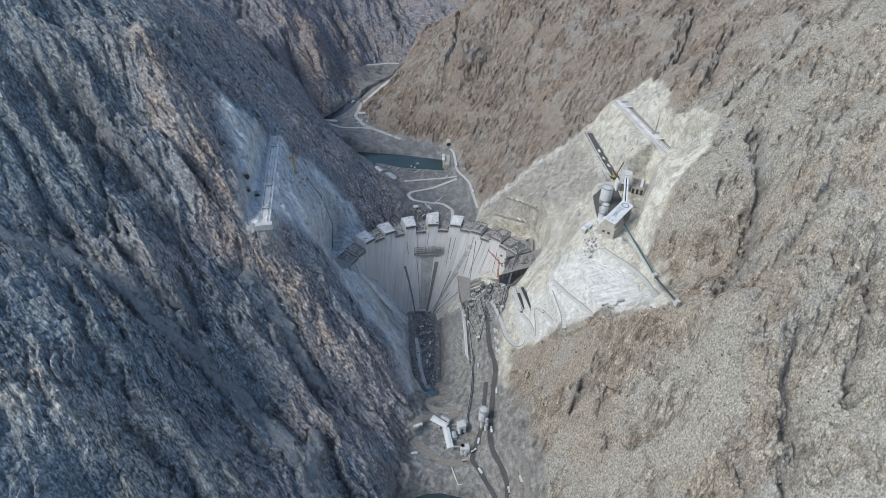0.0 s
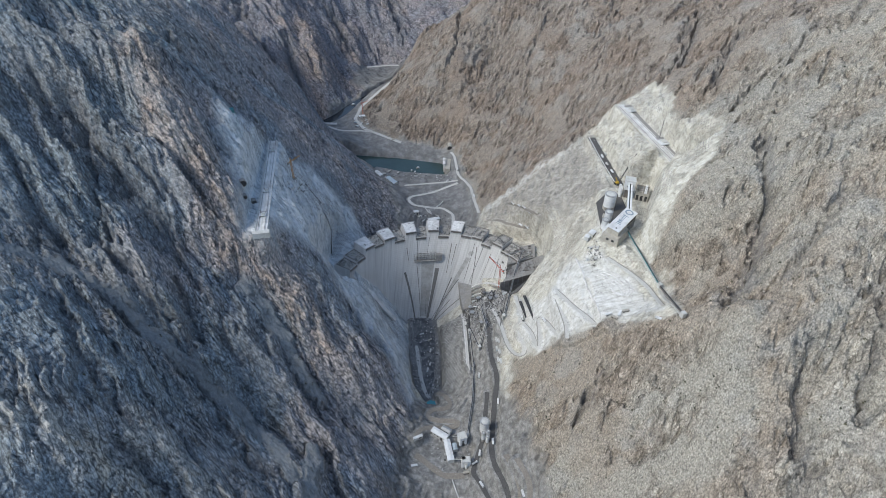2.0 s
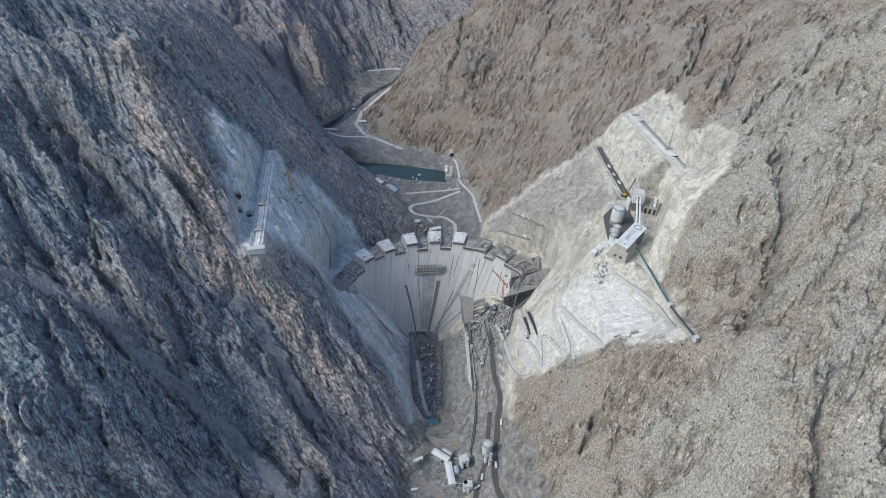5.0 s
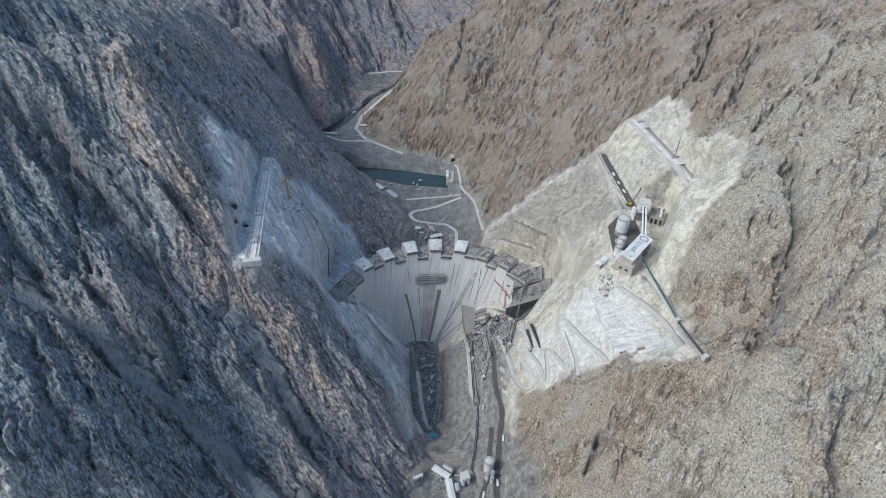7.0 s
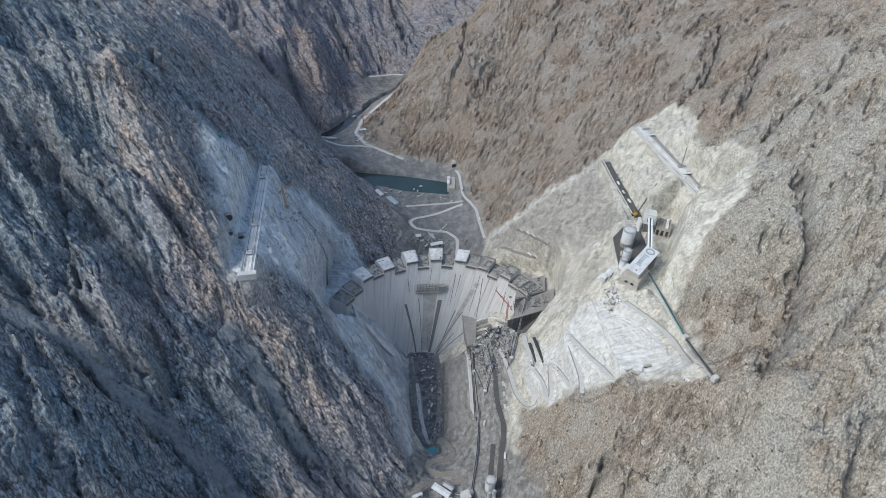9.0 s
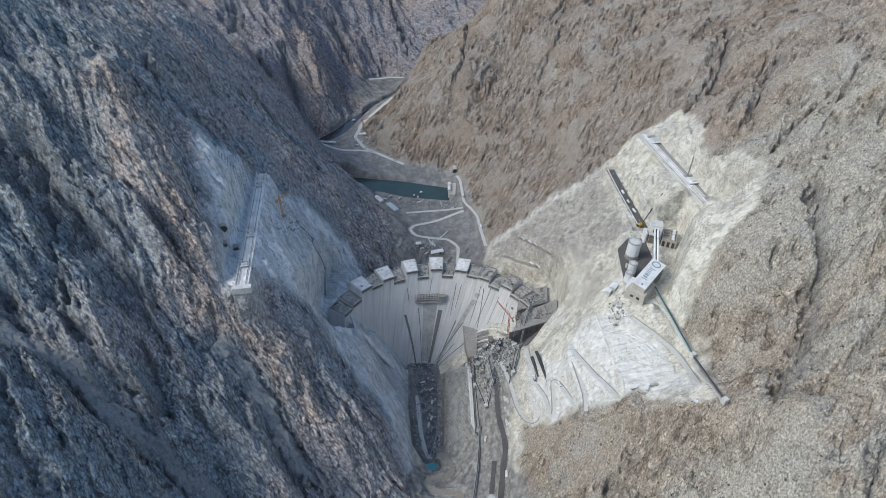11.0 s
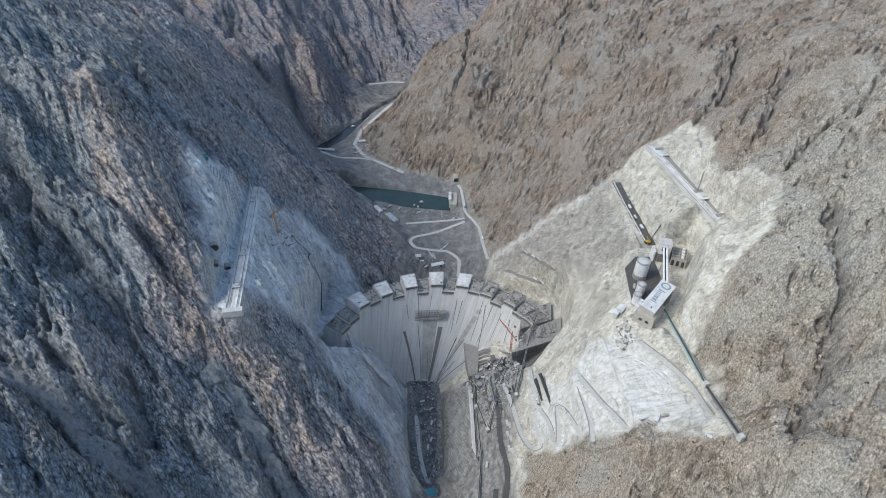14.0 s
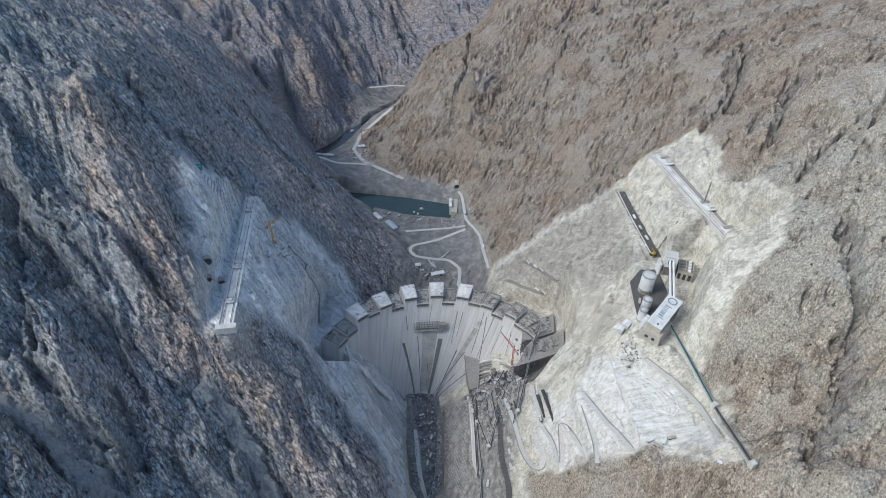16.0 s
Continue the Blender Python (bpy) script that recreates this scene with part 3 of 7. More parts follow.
# sunlight put into colour: ochre along the western crest, pale tan on the low spurs; reddish beds far up the gorge
_crest = chunked(lambda x, y: wandering([(1.0, 30.0, SPURS[2][2])], x, y, lambda d, w: np.exp(-(d / w) ** 2), 14.0, 50.0))
_red = smooth(0.0, 0.6, fbm(GX / 240, GY / 160, 3, 84)) * smooth(1250, 1450, GY)
_low = smooth(0.0, 0.6, fbm((0.73 * GX - 0.68 * GY) / 260, (0.68 * GX + 0.73 * GY) / 60, 3, 88)) * 0.35
attribute(me, "sunlit_ochre", np.clip(_crest + 0.7 * _red + _low, 0, 1))
attribute(me, "tan", chunked(lambda x, y: wandering([(1.0, 20.0, SPURS[0][2]), (1.0, 11.0, SPURS[1][2])], x, y, lambda d, w: np.exp(-(d / w) ** 2.5), 9.0, 40.0)))
# blue-green tint low down; far west darkened as well, shade put into colour
attribute(me, "dim_green", np.maximum(smooth(30, -40, GY - 470 - 0.45 * (GX + 380) + 25 * fbm(GX / 90, GY / 90, 3, 93)) * smooth(-150, -220, GX), smooth(-330, -400, GX + 25 * fbm(GX / 90, GY / 90, 3, 94)) * smooth(1100, 900, GY)))
attribute(me, "mauve", smooth(-0.1, 0.5, fbm(GX / 130, GY / 90, 3, 97) + 0.5 * np.exp(-(((GX + 130) / 90) ** 2 + ((GY - 430) / 80) ** 2)) + 0.6 * smooth(840, 900, GY) * smooth(1350, 1200, GY)))

# ---- materials ----
class Nodes:
    """Short-hand for building one node material."""

    def __init__(self, name):
        self.m = bpy.data.materials.new(name)
        self.m.use_nodes = True
        self.t = self.m.node_tree
        self.p = self.t.nodes["Principled BSDF"]
        self.co = self.t.nodes.new("ShaderNodeNewGeometry").outputs["Position"]

    def link(self, a, b):
        self.t.links.new(a, b)

    def mapped(self, scale, rot=(0, 0, 0), src=None):
        n = self.t.nodes.new("ShaderNodeMapping")
        n.inputs["Scale"].default_value = scale
        n.inputs["Rotation"].default_value = [radians(a) for a in rot]
        self.link(src or self.co, n.inputs["Vector"])
        return n.outputs["Vector"]

    def noise(self, scale, detail=5, rough=0.55, src=None, distort=0.0):
        n = self.t.nodes.new("ShaderNodeTexNoise")
        n.inputs["Scale"].default_value, n.inputs["Detail"].default_value = scale, detail
        n.inputs["Roughness"].default_value, n.inputs["Distortion"].default_value = rough, distort
        self.link(src or self.co, n.inputs["Vector"])
        return n.outputs["Fac"]

    def cells(self, scale, src=None, feature="DISTANCE_TO_EDGE"):
        n = self.t.nodes.new("ShaderNodeTexVoronoi")
        n.feature = feature
        n.inputs["Scale"].default_value = scale
        self.link(src or self.co, n.inputs["Vector"])
        return n.outputs["Distance"]

    def facets(self, scale, src=None):
        """Planes of random tilt, one to a cell: broken rock."""
        n = self.t.nodes.new("ShaderNodeTexVoronoi")
        n.inputs["Scale"].default_value = scale
        src = src or self.co
        self.link(src, n.inputs["Vector"])
        off, dot, low = (self.t.nodes.new("ShaderNodeVectorMath") for _ in range(3))
        off.operation, dot.operation, low.operation = "SUBTRACT", "DOT_PRODUCT", "SUBTRACT"
        self.link(src, off.inputs[0])
        self.link(n.outputs["Position"], off.inputs[1])
        self.link(n.outputs["Color"], low.inputs[0])
        low.inputs[1].default_value = (0.5, 0.5, 0.5)
        self.link(off.outputs["Vector"], dot.inputs[0])
        self.link(low.outputs["Vector"], dot.inputs[1])
        bw = self.t.nodes.new("ShaderNodeRGBToBW")
        self.link(n.outputs["Color"], bw.inputs["Color"])
        return dot.outputs["Value"], bw.outputs["Val"]

    def warped(self, amount, scale, src=None, detail=1):
        n = self.t.nodes.new("ShaderNodeTexNoise")
        n.inputs["Scale"].default_value, n.inputs["Detail"].default_value = scale, detail
        src = src or self.co
        self.link(src, n.inputs["Vector"])
        m = self.t.nodes.new("ShaderNodeVectorMath")
        m.operation = "MULTIPLY_ADD"
        self.link(n.outputs["Color"], m.inputs[0])
        m.inputs[1].default_value = (amount, amount, amount)
        self.link(src, m.inputs[2])
        return m.outputs["Vector"]

    def attr(self, name):
        n = self.t.nodes.new("ShaderNodeAttribute")
        n.attribute_name = name
        return n.outputs["Fac"]

    def rand(self):
        return self.t.nodes.new("ShaderNodeObjectInfo").outputs["Random"]

    def ramp(self, fac, *stops):
        n = self.t.nodes.new("ShaderNodeValToRGB")
        e = n.color_ramp.elements
        while len(e) < len(stops):
            e.new(0.5)
        for el, (pos, col) in zip(e, stops):
            el.position = pos
            el.color = (*col, 1) if isinstance(col, tuple) else (col, col, col, 1)
        self.link(fac, n.inputs["Fac"])
        return n.outputs["Color"]

    def mix(self, fac, a, b, kind="MIX"):
        n = self.t.nodes.new("ShaderNodeMix")
        n.data_type, n.blend_type = "RGBA", kind
        for slot, v in ((0, fac), (6, a), (7, b)):
            s = n.inputs[slot]
            if isinstance(v, (int, float)):
                s.default_value = (v, v, v, 1) if slot else v
            elif isinstance(v, tuple):
                s.default_value = (*v, 1)
            else:
                self.link(v, s)
        return n.outputs[2]

    def math(self, op, a, b=0.0):
        n = self.t.nodes.new("ShaderNodeMath")
        n.operation = op
        for v, s in zip((a, b), n.inputs):
            if isinstance(v, (int, float)):
                s.default_value = v
            else:
                self.link(v, s)
        return n.outputs[0]

    def bump(self, height, strength, distance, chain=None):
        n = self.t.nodes.new("ShaderNodeBump")
        n.inputs["Strength"].default_value, n.inputs["Distance"].default_value = strength, distance
        self.link(height, n.inputs["Height"])
        if chain:
            self.link(chain, n.inputs["Normal"])
        return n.outputs["Normal"]

    def done(self, color, rough=0.85, normal=None, metal=0.0, specular=0.3):
        for v, s in ((color, "Base Color"), (rough, "Roughness"), (metal, "Metallic"), (specular, "Specular IOR Level")):
            if isinstance(v, tuple):
                self.p.inputs[s].default_value = (*v, 1)
            elif isinstance(v, (int, float)):
                self.p.inputs[s].default_value = v
            else:
                self.link(v, self.p.inputs[s])
        if normal:
            self.link(normal, self.p.inputs["Normal"])
        return self.m


def make_rock():
    n = Nodes("gorge_rock")
    turned = n.mapped((1, 1, 1), (0, 0, 43))
    beds = n.mapped((0.2, 1.0, 0.4), (0, 0, 0), turned)
    across = n.mapped((1.0, 0.45, 0.6), (0, 0, 0), turned)
    east_turned = n.mapped((1, 1, 1), (0, 0, 128.5))
    east_beds = n.mapped((0.28, 1.0, 0.5), (0, 0, 0), east_turned)
    grain = n.noise(0.14, 7, 0.62, east_beds, 0.2)
    specks = n.noise(0.9, 4, 0.7)
    streak = n.noise(0.11, 7, 0.62, beds, 0.2)
    lines = n.noise(0.55, 4, 0.62, n.mapped((0.26, 1.0, 0.5), (0, 0, 0), turned))
    slab, slab_tone = n.facets(0.22, n.warped(1.6, 0.12, beds))
    fine_slab, fine_tone = n.facets(0.55, n.warped(0.7, 0.3, n.mapped((0.34, 1.0, 0.6), (0, 0, 0), turned)))
    chip, chip_tone = n.facets(0.26, n.warped(1.6, 0.15, n.mapped((0.4, 1.0, 0.7), (0, 0, 0), east_turned)))
    nib, nib_tone = n.facets(0.7, n.warped(0.6, 0.35, n.mapped((0.5, 1.0, 0.8), (0, 0, 0), east_turned)))
    block, block_tone = n.facets(0.12, n.warped(3.0, 0.1))

    def crack_shade(src, scale, width, strength, detail=2):
        """Thin dark lines where a noise crosses its middle: the shade in cracks put into colour."""
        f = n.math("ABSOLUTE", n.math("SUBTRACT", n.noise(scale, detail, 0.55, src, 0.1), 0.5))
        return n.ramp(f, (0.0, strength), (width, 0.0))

    bare = n.attr("outcrop")
    # western flank: blue-grey rock, the blue of its shade put into the colour, streaked along its beds, with scree
    # between
    west = n.ramp(streak, (0.34, (0.205, 0.235, 0.265)), (0.46, (0.27, 0.302, 0.334)), (0.56, (0.315, 0.348, 0.378)), (0.68, (0.405, 0.435, 0.46)))
    west = n.mix(n.math("MULTIPLY", n.attr("mauve"), 0.75), west, (0.41, 0.37, 0.357))
    west = n.mix(n.math("MULTIPLY", n.attr("dim_green"), 0.6), west, (0.19, 0.232, 0.252))
    # haze painted on the far slopes
    west = n.mix(n.math("MULTIPLY", n.attr("haze_tint"), 0.7), west, (0.275, 0.262, 0.292))
    # sunlit crest and low spurs painted warmer and paler
    west = n.mix(n.math("MULTIPLY", n.attr("sunlit_ochre"), n.ramp(streak, (0.36, 0.25), (0.6, 0.8))), west, (0.46, 0.355, 0.285))
    west = n.mix(n.math("MULTIPLY", n.attr("tan"), n.ramp(streak, (0.36, 0.4), (0.6, 0.85))), west, (0.50, 0.475, 0.415))
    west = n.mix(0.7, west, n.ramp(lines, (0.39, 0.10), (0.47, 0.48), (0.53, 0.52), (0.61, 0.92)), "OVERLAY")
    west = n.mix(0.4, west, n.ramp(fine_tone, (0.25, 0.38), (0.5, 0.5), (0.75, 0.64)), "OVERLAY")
    west = n.mix(crack_shade(beds, 0.07, 0.022, 0.8, 2), west, (0.035, 0.038, 0.046))
    west = n.mix(crack_shade(beds, 0.15, 0.022, 0.7), west, (0.045, 0.05, 0.058))
    west = n.mix(crack_shade(across, 0.12, 0.016, 0.75), west, (0.055, 0.06, 0.07))
    screew = n.ramp(specks, (0.36, (0.205, 0.23, 0.252)), (0.52, (0.26, 0.287, 0.31)), (0.66, (0.33, 0.355, 0.373)))
    west = n.mix(n.math("MULTIPLY", n.math("SUBTRACT", 1.0, bare), 0.25), west, screew)
    west = n.mix(n.math("MULTIPLY", n.attr("chute"), 0.85), west, n.ramp(n.noise(0.4, 6, 0.7), (0.36, (0.20, 0.215, 0.225)), (0.64, (0.27, 0.288, 0.295))))
    # eastern flank: tan scree with bare grey-tan ledges, browner up the valley
    rock = n.ramp(grain, (0.34, (0.20, 0.18, 0.155)), (0.45, (0.27, 0.243, 0.211)), (0.54, (0.33, 0.30, 0.262)), (0.68, (0.48, 0.445, 0.395)))
    rock = n.mix(0.4, rock, n.ramp(nib_tone, (0.25, 0.34), (0.5, 0.5), (0.75, 0.68)), "OVERLAY")
    rock = n.mix(crack_shade(east_beds, 0.06, 0.018, 0.85, 3), rock, (0.085, 0.075, 0.064))
    rock = n.mix(crack_shade(n.mapped((0.4, 1.0, 0.7), (0, 0, 0), east_turned), 0.2, 0.018, 0.6), rock, (0.11, 0.098, 0.084))
    rock = n.mix(crack_shade(n.mapped((1.0, 0.4, 0.7), (0, 0, 0), east_turned), 0.12, 0.010, 0.6), rock, (0.11, 0.098, 0.084))
    scree = n.ramp(n.noise(0.6, 5, 0.7), (0.38, (0.272, 0.251, 0.219)), (0.52, (0.322, 0.298, 0.262)), (0.66, (0.385, 0.36, 0.32)))
    scree = n.mix(0.3, scree, n.ramp(nib_tone, (0.25, 0.36), (0.5, 0.5), (0.75, 0.66)), "OVERLAY")
    scree = n.mix(crack_shade(east_beds, 0.12, 0.008, 0.5, 3), scree, (0.15, 0.135, 0.115))
    east = n.mix(n.ramp(n.math("ADD", bare, n.math("MULTIPLY", n.math("SUBTRACT", grain, 0.5), 1.2)), (0.3, 0.0), (0.7, 0.9)), scree, rock)
    umber = n.math("ADD", n.math("MULTIPLY", n.math("SUBTRACT", 1.0, n.attr("tawny")), 0.55), n.math("MULTIPLY", n.attr("umber"), 0.75))
    east = n.mix(umber, east, n.mix(1.0, east, (0.89, 0.80, 0.745), "MULTIPLY"))
    east = n.mix(n.math("MULTIPLY", n.attr("tawny"), 0.5), east, n.mix(1.0, east, (1.2, 1.22, 1.15), "MULTIPLY"))
    east = n.mix(n.ramp(n.noise(0.018, 3, 0.5), (0.54, 0.0), (0.64, 0.4)), east, (0.36, 0.355, 0.33))
    east = n.mix(0.62, east, n.ramp(n.noise(0.7, 5, 0.62, n.mapped((0.55, 1.0, 0.7), (0, 0, 0), east_turned)), (0.38, 0.16), (0.47, 0.48), (0.53, 0.52), (0.62, 0.84)), "OVERLAY")
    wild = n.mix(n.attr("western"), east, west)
    wild = n.mix(0.3, wild, n.ramp(specks, (0.36, 0.2), (0.5, 0.5), (0.64, 0.82)), "OVERLAY")
    # darker grey in the ravines, stronger where they cut deeper
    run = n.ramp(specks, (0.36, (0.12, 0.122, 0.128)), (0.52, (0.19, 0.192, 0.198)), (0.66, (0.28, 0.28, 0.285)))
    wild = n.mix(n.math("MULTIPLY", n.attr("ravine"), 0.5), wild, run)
    # quarried rock and gravel
    veins = n.noise(0.07, 9, 0.70, n.mapped((1.0, 1.0, 0.5)), 0.3)
    cut = n.ramp(veins, (0.34, (0.37, 0.35, 0.295)), (0.46, (0.525, 0.503, 0.432)), (0.60, (0.65, 0.626, 0.55)))
    cut = n.mix(n.ramp(n.noise(0.028, 5, 0.6, n.mapped((1.6, 0.6, 0.4))), (0.48, 0.0), (0.60, 0.6)), cut, (0.43, 0.395, 0.33))
    cut = n.mix(n.ramp(n.noise(0.018, 4, 0.6), (0.50, 0.0), (0.62, 0.4)), cut, (0.47, 0.465, 0.44))
    cut = n.mix(n.math("MULTIPLY", n.attr("rills"), n.ramp(n.noise(0.09, 7, 0.65, n.mapped((0.35, 1.0, 1.0), (0, 0, 60))), (0.40, 0.98), (0.60, 0.6))), cut, (0.315, 0.297, 0.268))
    cut = n.mix(0.32, cut, n.ramp(block_tone, (0.3, 0.34), (0.5, 0.5), (0.7, 0.64)), "OVERLAY")
    cut = n.mix(crack_shade(n.mapped((1.2, 0.7, 0.8)), 0.04, 0.008, 0.6, 4), cut, (0.22, 0.205, 0.175))
    cut = n.mix(0.45, cut, n.ramp(n.noise(0.45, 5, 0.62, n.mapped((0.35, 1.0, 0.6), (0, 0, 115))), (0.38, 0.22), (0.47, 0.48), (0.53, 0.52), (0.62, 0.76)), "OVERLAY")
    cut = n.mix(0.28, cut, n.ramp(specks, (0.38, 0.28), (0.5, 0.5), (0.62, 0.76)), "OVERLAY")
    spoil = n.ramp(n.noise(0.10, 8, 0.72), (0.40, (0.53, 0.525, 0.495)), (0.56, (0.64, 0.635, 0.605)))
    spoil = n.mix(n.ramp(n.noise(0.03, 4, 0.6), (0.48, 0.0), (0.6, 0.55)), spoil, (0.56, 0.545, 0.50))
    spoil = n.mix(crack_shade(n.mapped((1.0, 0.5, 0.8), (0, 0, 20)), 0.05, 0.010, 0.6, 5), spoil, (0.30, 0.29, 0.27))
    spoil = n.mix(0.6, spoil, n.ramp(n.noise(0.3, 4, 0.6, n.mapped((0.07, 1.0, 0.5), (0, 0, 96))), (0.38, 0.3), (0.47, 0.49), (0.53, 0.51), (0.62, 0.68)), "OVERLAY")
    spoil = n.mix(0.35, spoil, n.ramp(specks, (0.38, 0.34), (0.5, 0.5), (0.62, 0.7)), "OVERLAY")
    flats = n.ramp(n.noise(0.06, 6, 0.7), (0.38, (0.17, 0.168, 0.165)), (0.52, (0.23, 0.228, 0.224)), (0.66, (0.32, 0.317, 0.31)))
    wall = n.ramp(n.mix(0.65, streak, n.noise(0.24, 9, 0.76, n.mapped((0.7, 1.0, 0.8), (0, 0, 0), turned))), (0.34, (0.42, 0.455, 0.478)), (0.48, (0.59, 0.622, 0.64)), (0.64, (0.75, 0.77, 0.78)))
    wall = n.mix(0.6, wall, n.ramp(slab_tone, (0.25, 0.32), (0.5, 0.52), (0.75, 0.72)), "OVERLAY")
    wall = n.mix(crack_shade(beds, 0.08, 0.012, 0.8, 6), wall, (0.10, 0.115, 0.13))
    wall = n.mix(crack_shade(n.mapped((0.8, 1.0, 1.0), (0, 0, 0), turned), 0.2, 0.018, 0.6, 5), wall, (0.17, 0.19, 0.205))
    wall = n.mix(0.6, wall, n.ramp(specks, (0.38, 0.28), (0.5, 0.5), (0.62, 0.8)), "OVERLAY")
    col = n.mix(n.attr("abutment"), wild, wall)
    col = n.mix(n.attr("worked"), col, cut)
    mud = n.ramp(n.noise(0.12, 8, 0.75), (0.40, (0.17, 0.166, 0.158)), (0.52, (0.27, 0.265, 0.253)), (0.62, (0.38, 0.372, 0.352)))
    col = n.mix(n.attr("works"), col, mud)
    col = n.mix(n.attr("flats"), col, flats)
    col = n.mix(n.attr("spoil"), col, spoil)
    calm = n.math("SUBTRACT", 1.0, n.math("MAXIMUM", n.math("MULTIPLY", n.attr("worked"), 0.5), n.math("MULTIPLY", n.attr("spoil"), 0.75)))
    crags = n.math("ADD", n.mix(n.attr("western"), n.math("MULTIPLY", chip, 0.6), slab), n.math("MULTIPLY", block, 0.6))
    b1 = n.bump(n.math("MULTIPLY", crags, calm), 1.0, 1.1)
    b2 = n.bump(n.math("MULTIPLY", n.mix(n.attr("western"), n.math("MULTIPLY", nib, 0.5), fine_slab), calm), 1.0, 1.1, b1)
    form = n.math("MULTIPLY", n.mix(n.attr("western"), grain, streak), calm)
    b3 = n.bump(form, 0.35, 2.0, b2)
    return n.done(col, 0.92, b3, specular=0.15)


def make_ground_cover(name, stops, scale, rough=0.9, bump=0.3):
    n = Nodes(name)
    f = n.noise(scale, 7, 0.65)
    col = n.ramp(f, *stops)
    col = n.mix(n.ramp(n.noise(scale * 0.12, 4, 0.6), (0.4, 0.0), (0.65, 0.4)), col, stops[0][1])
    return n.done(col, rough, n.bump(f, bump, 0.2), specular=0.2)


ROCK = make_rock()
ASPHALT = make_ground_cover("asphalt", ((0.3, (0.075, 0.074, 0.073)), (0.7, (0.145, 0.14, 0.135))), 0.6)
GRAVEL = make_ground_cover("pale_gravel", ((0.3, (0.46, 0.45, 0.42)), (0.7, (0.64, 0.63, 0.60))), 0.5)
DIRT = make_ground_cover("dirt_road", ((0.3, (0.20, 0.18, 0.155)), (0.7, (0.34, 0.31, 0.27))), 0.5)
# tone of the shadow line beside the gravel roads
ROAD_SHADOW = make_ground_cover("road_shadow", ((0.3, (0.24, 0.232, 0.215)), (0.7, (0.40, 0.388, 0.36))), 0.5)
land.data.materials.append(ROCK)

for kind, width, xy, rz in ROADS:
    t = np.gradient(xy, axis=0)
    t /= np.maximum(np.hypot(*t.T), 1e-6)[:, None]
    side = np.stack([-t[:, 1], t[:, 0]], 1)
    vs, fs = [], []
    for k in range(len(xy)):
        for o in (-0.5, -0.47, 0.47, 0.5):
            w = width * (1 + 0.08 * math.sin(k * 0.7) + 0.05 * math.sin(k * 1.9))
            vs.append((xy[k, 0] + side[k, 0] * o * w, xy[k, 1] + side[k, 1] * o * w, rz[k] + (0.25 if abs(o) < 0.48 else -0.9)))
    for k in range(len(xy) - 1):
        for c in range(3):
            a = 4 * k + c
            fs.append((a + 1, a, a + 4, a + 5))
    rm = bpy.data.meshes.new("road")
    rm.from_pydata(vs, [], fs)
    rm.materials.append({"asphalt": ASPHALT, "gravel": GRAVEL, "dirt": DIRT}[kind])
    # raised dark strip along one side stands in for the road's shadow line
    if kind == "gravel" and 470 < xy[:, 1].mean() < 660:
        vs, fs = [], []
        for k in range(len(xy)):
            for o, dz in ((0.50, 0.1), (0.53, 0.55), (0.72, 0.55), (0.76, -0.8)):
                vs.append((xy[k, 0] + side[k, 0] * o * width, xy[k, 1] + side[k, 1] * o * width, rz[k] + dz))
        for k in range(len(xy) - 1):
            for c in range(3):
                a = 4 * k + c
                fs.append((a + 1, a, a + 4, a + 5))
        em = bpy.data.meshes.new("road_edge")
        em.from_pydata(vs, [], fs)
        em.materials.append(ROAD_SHADOW)
        tagged(new("road_edge", em), "dark strip standing in for the shadow line beside the gravel road", "road edge", kind="structure")
    words = {"asphalt": "worn grey asphalt haul road along the works", "gravel": "pale dusty gravel haul road on the slope", "dirt": "brown dirt track on a terrace"}
    tagged(new("road", rm), words[kind], "road", kind="structure")


# ---- builders ----
def material(name, color, rough=0.7, metal=0.0, vary=0.25, scale=0.8, grime=0.25):
    """Paint, steel or concrete with blotches, a finer grain and a slight relief."""
    n = Nodes(name)
    dark = tuple(c * (1 - vary) for c in color)
    col = n.mix(n.ramp(n.noise(scale, 6, 0.65), (0.35, 0.0), (0.7, 1.0)), color, dark)
    col = n.mix(n.ramp(n.noise(scale * 0.2, 5, 0.6), (0.48, 0.0), (0.68, grime)), col, (0.22, 0.20, 0.175))
    return n.done(col, rough, n.bump(n.noise(scale * 4, 4, 0.6), 0.2, 0.05), metal)


def box(bm, c, size, turn=0.0, taper=1.0):
    """A box with its base centre at c; turn in degrees about the upright."""
    sx, sy, sz = size[0] / 2, size[1] / 2, size[2]
    m = Matrix.Translation(c) @ Matrix.Rotation(radians(turn), 4, "Z")
    v = [bm.verts.new(m @ Vector((x * sx * k, y * sy * k, z))) for z, k in ((0, 1.0), (sz, taper)) for x, y in ((-1, -1), (1, -1), (1, 1), (-1, 1))]
    for f in ((3, 2, 1, 0), (4, 5, 6, 7), (0, 1, 5, 4), (1, 2, 6, 5), (2, 3, 7, 6), (3, 0, 4, 7)):
        bm.faces.new([v[i] for i in f])
    return v


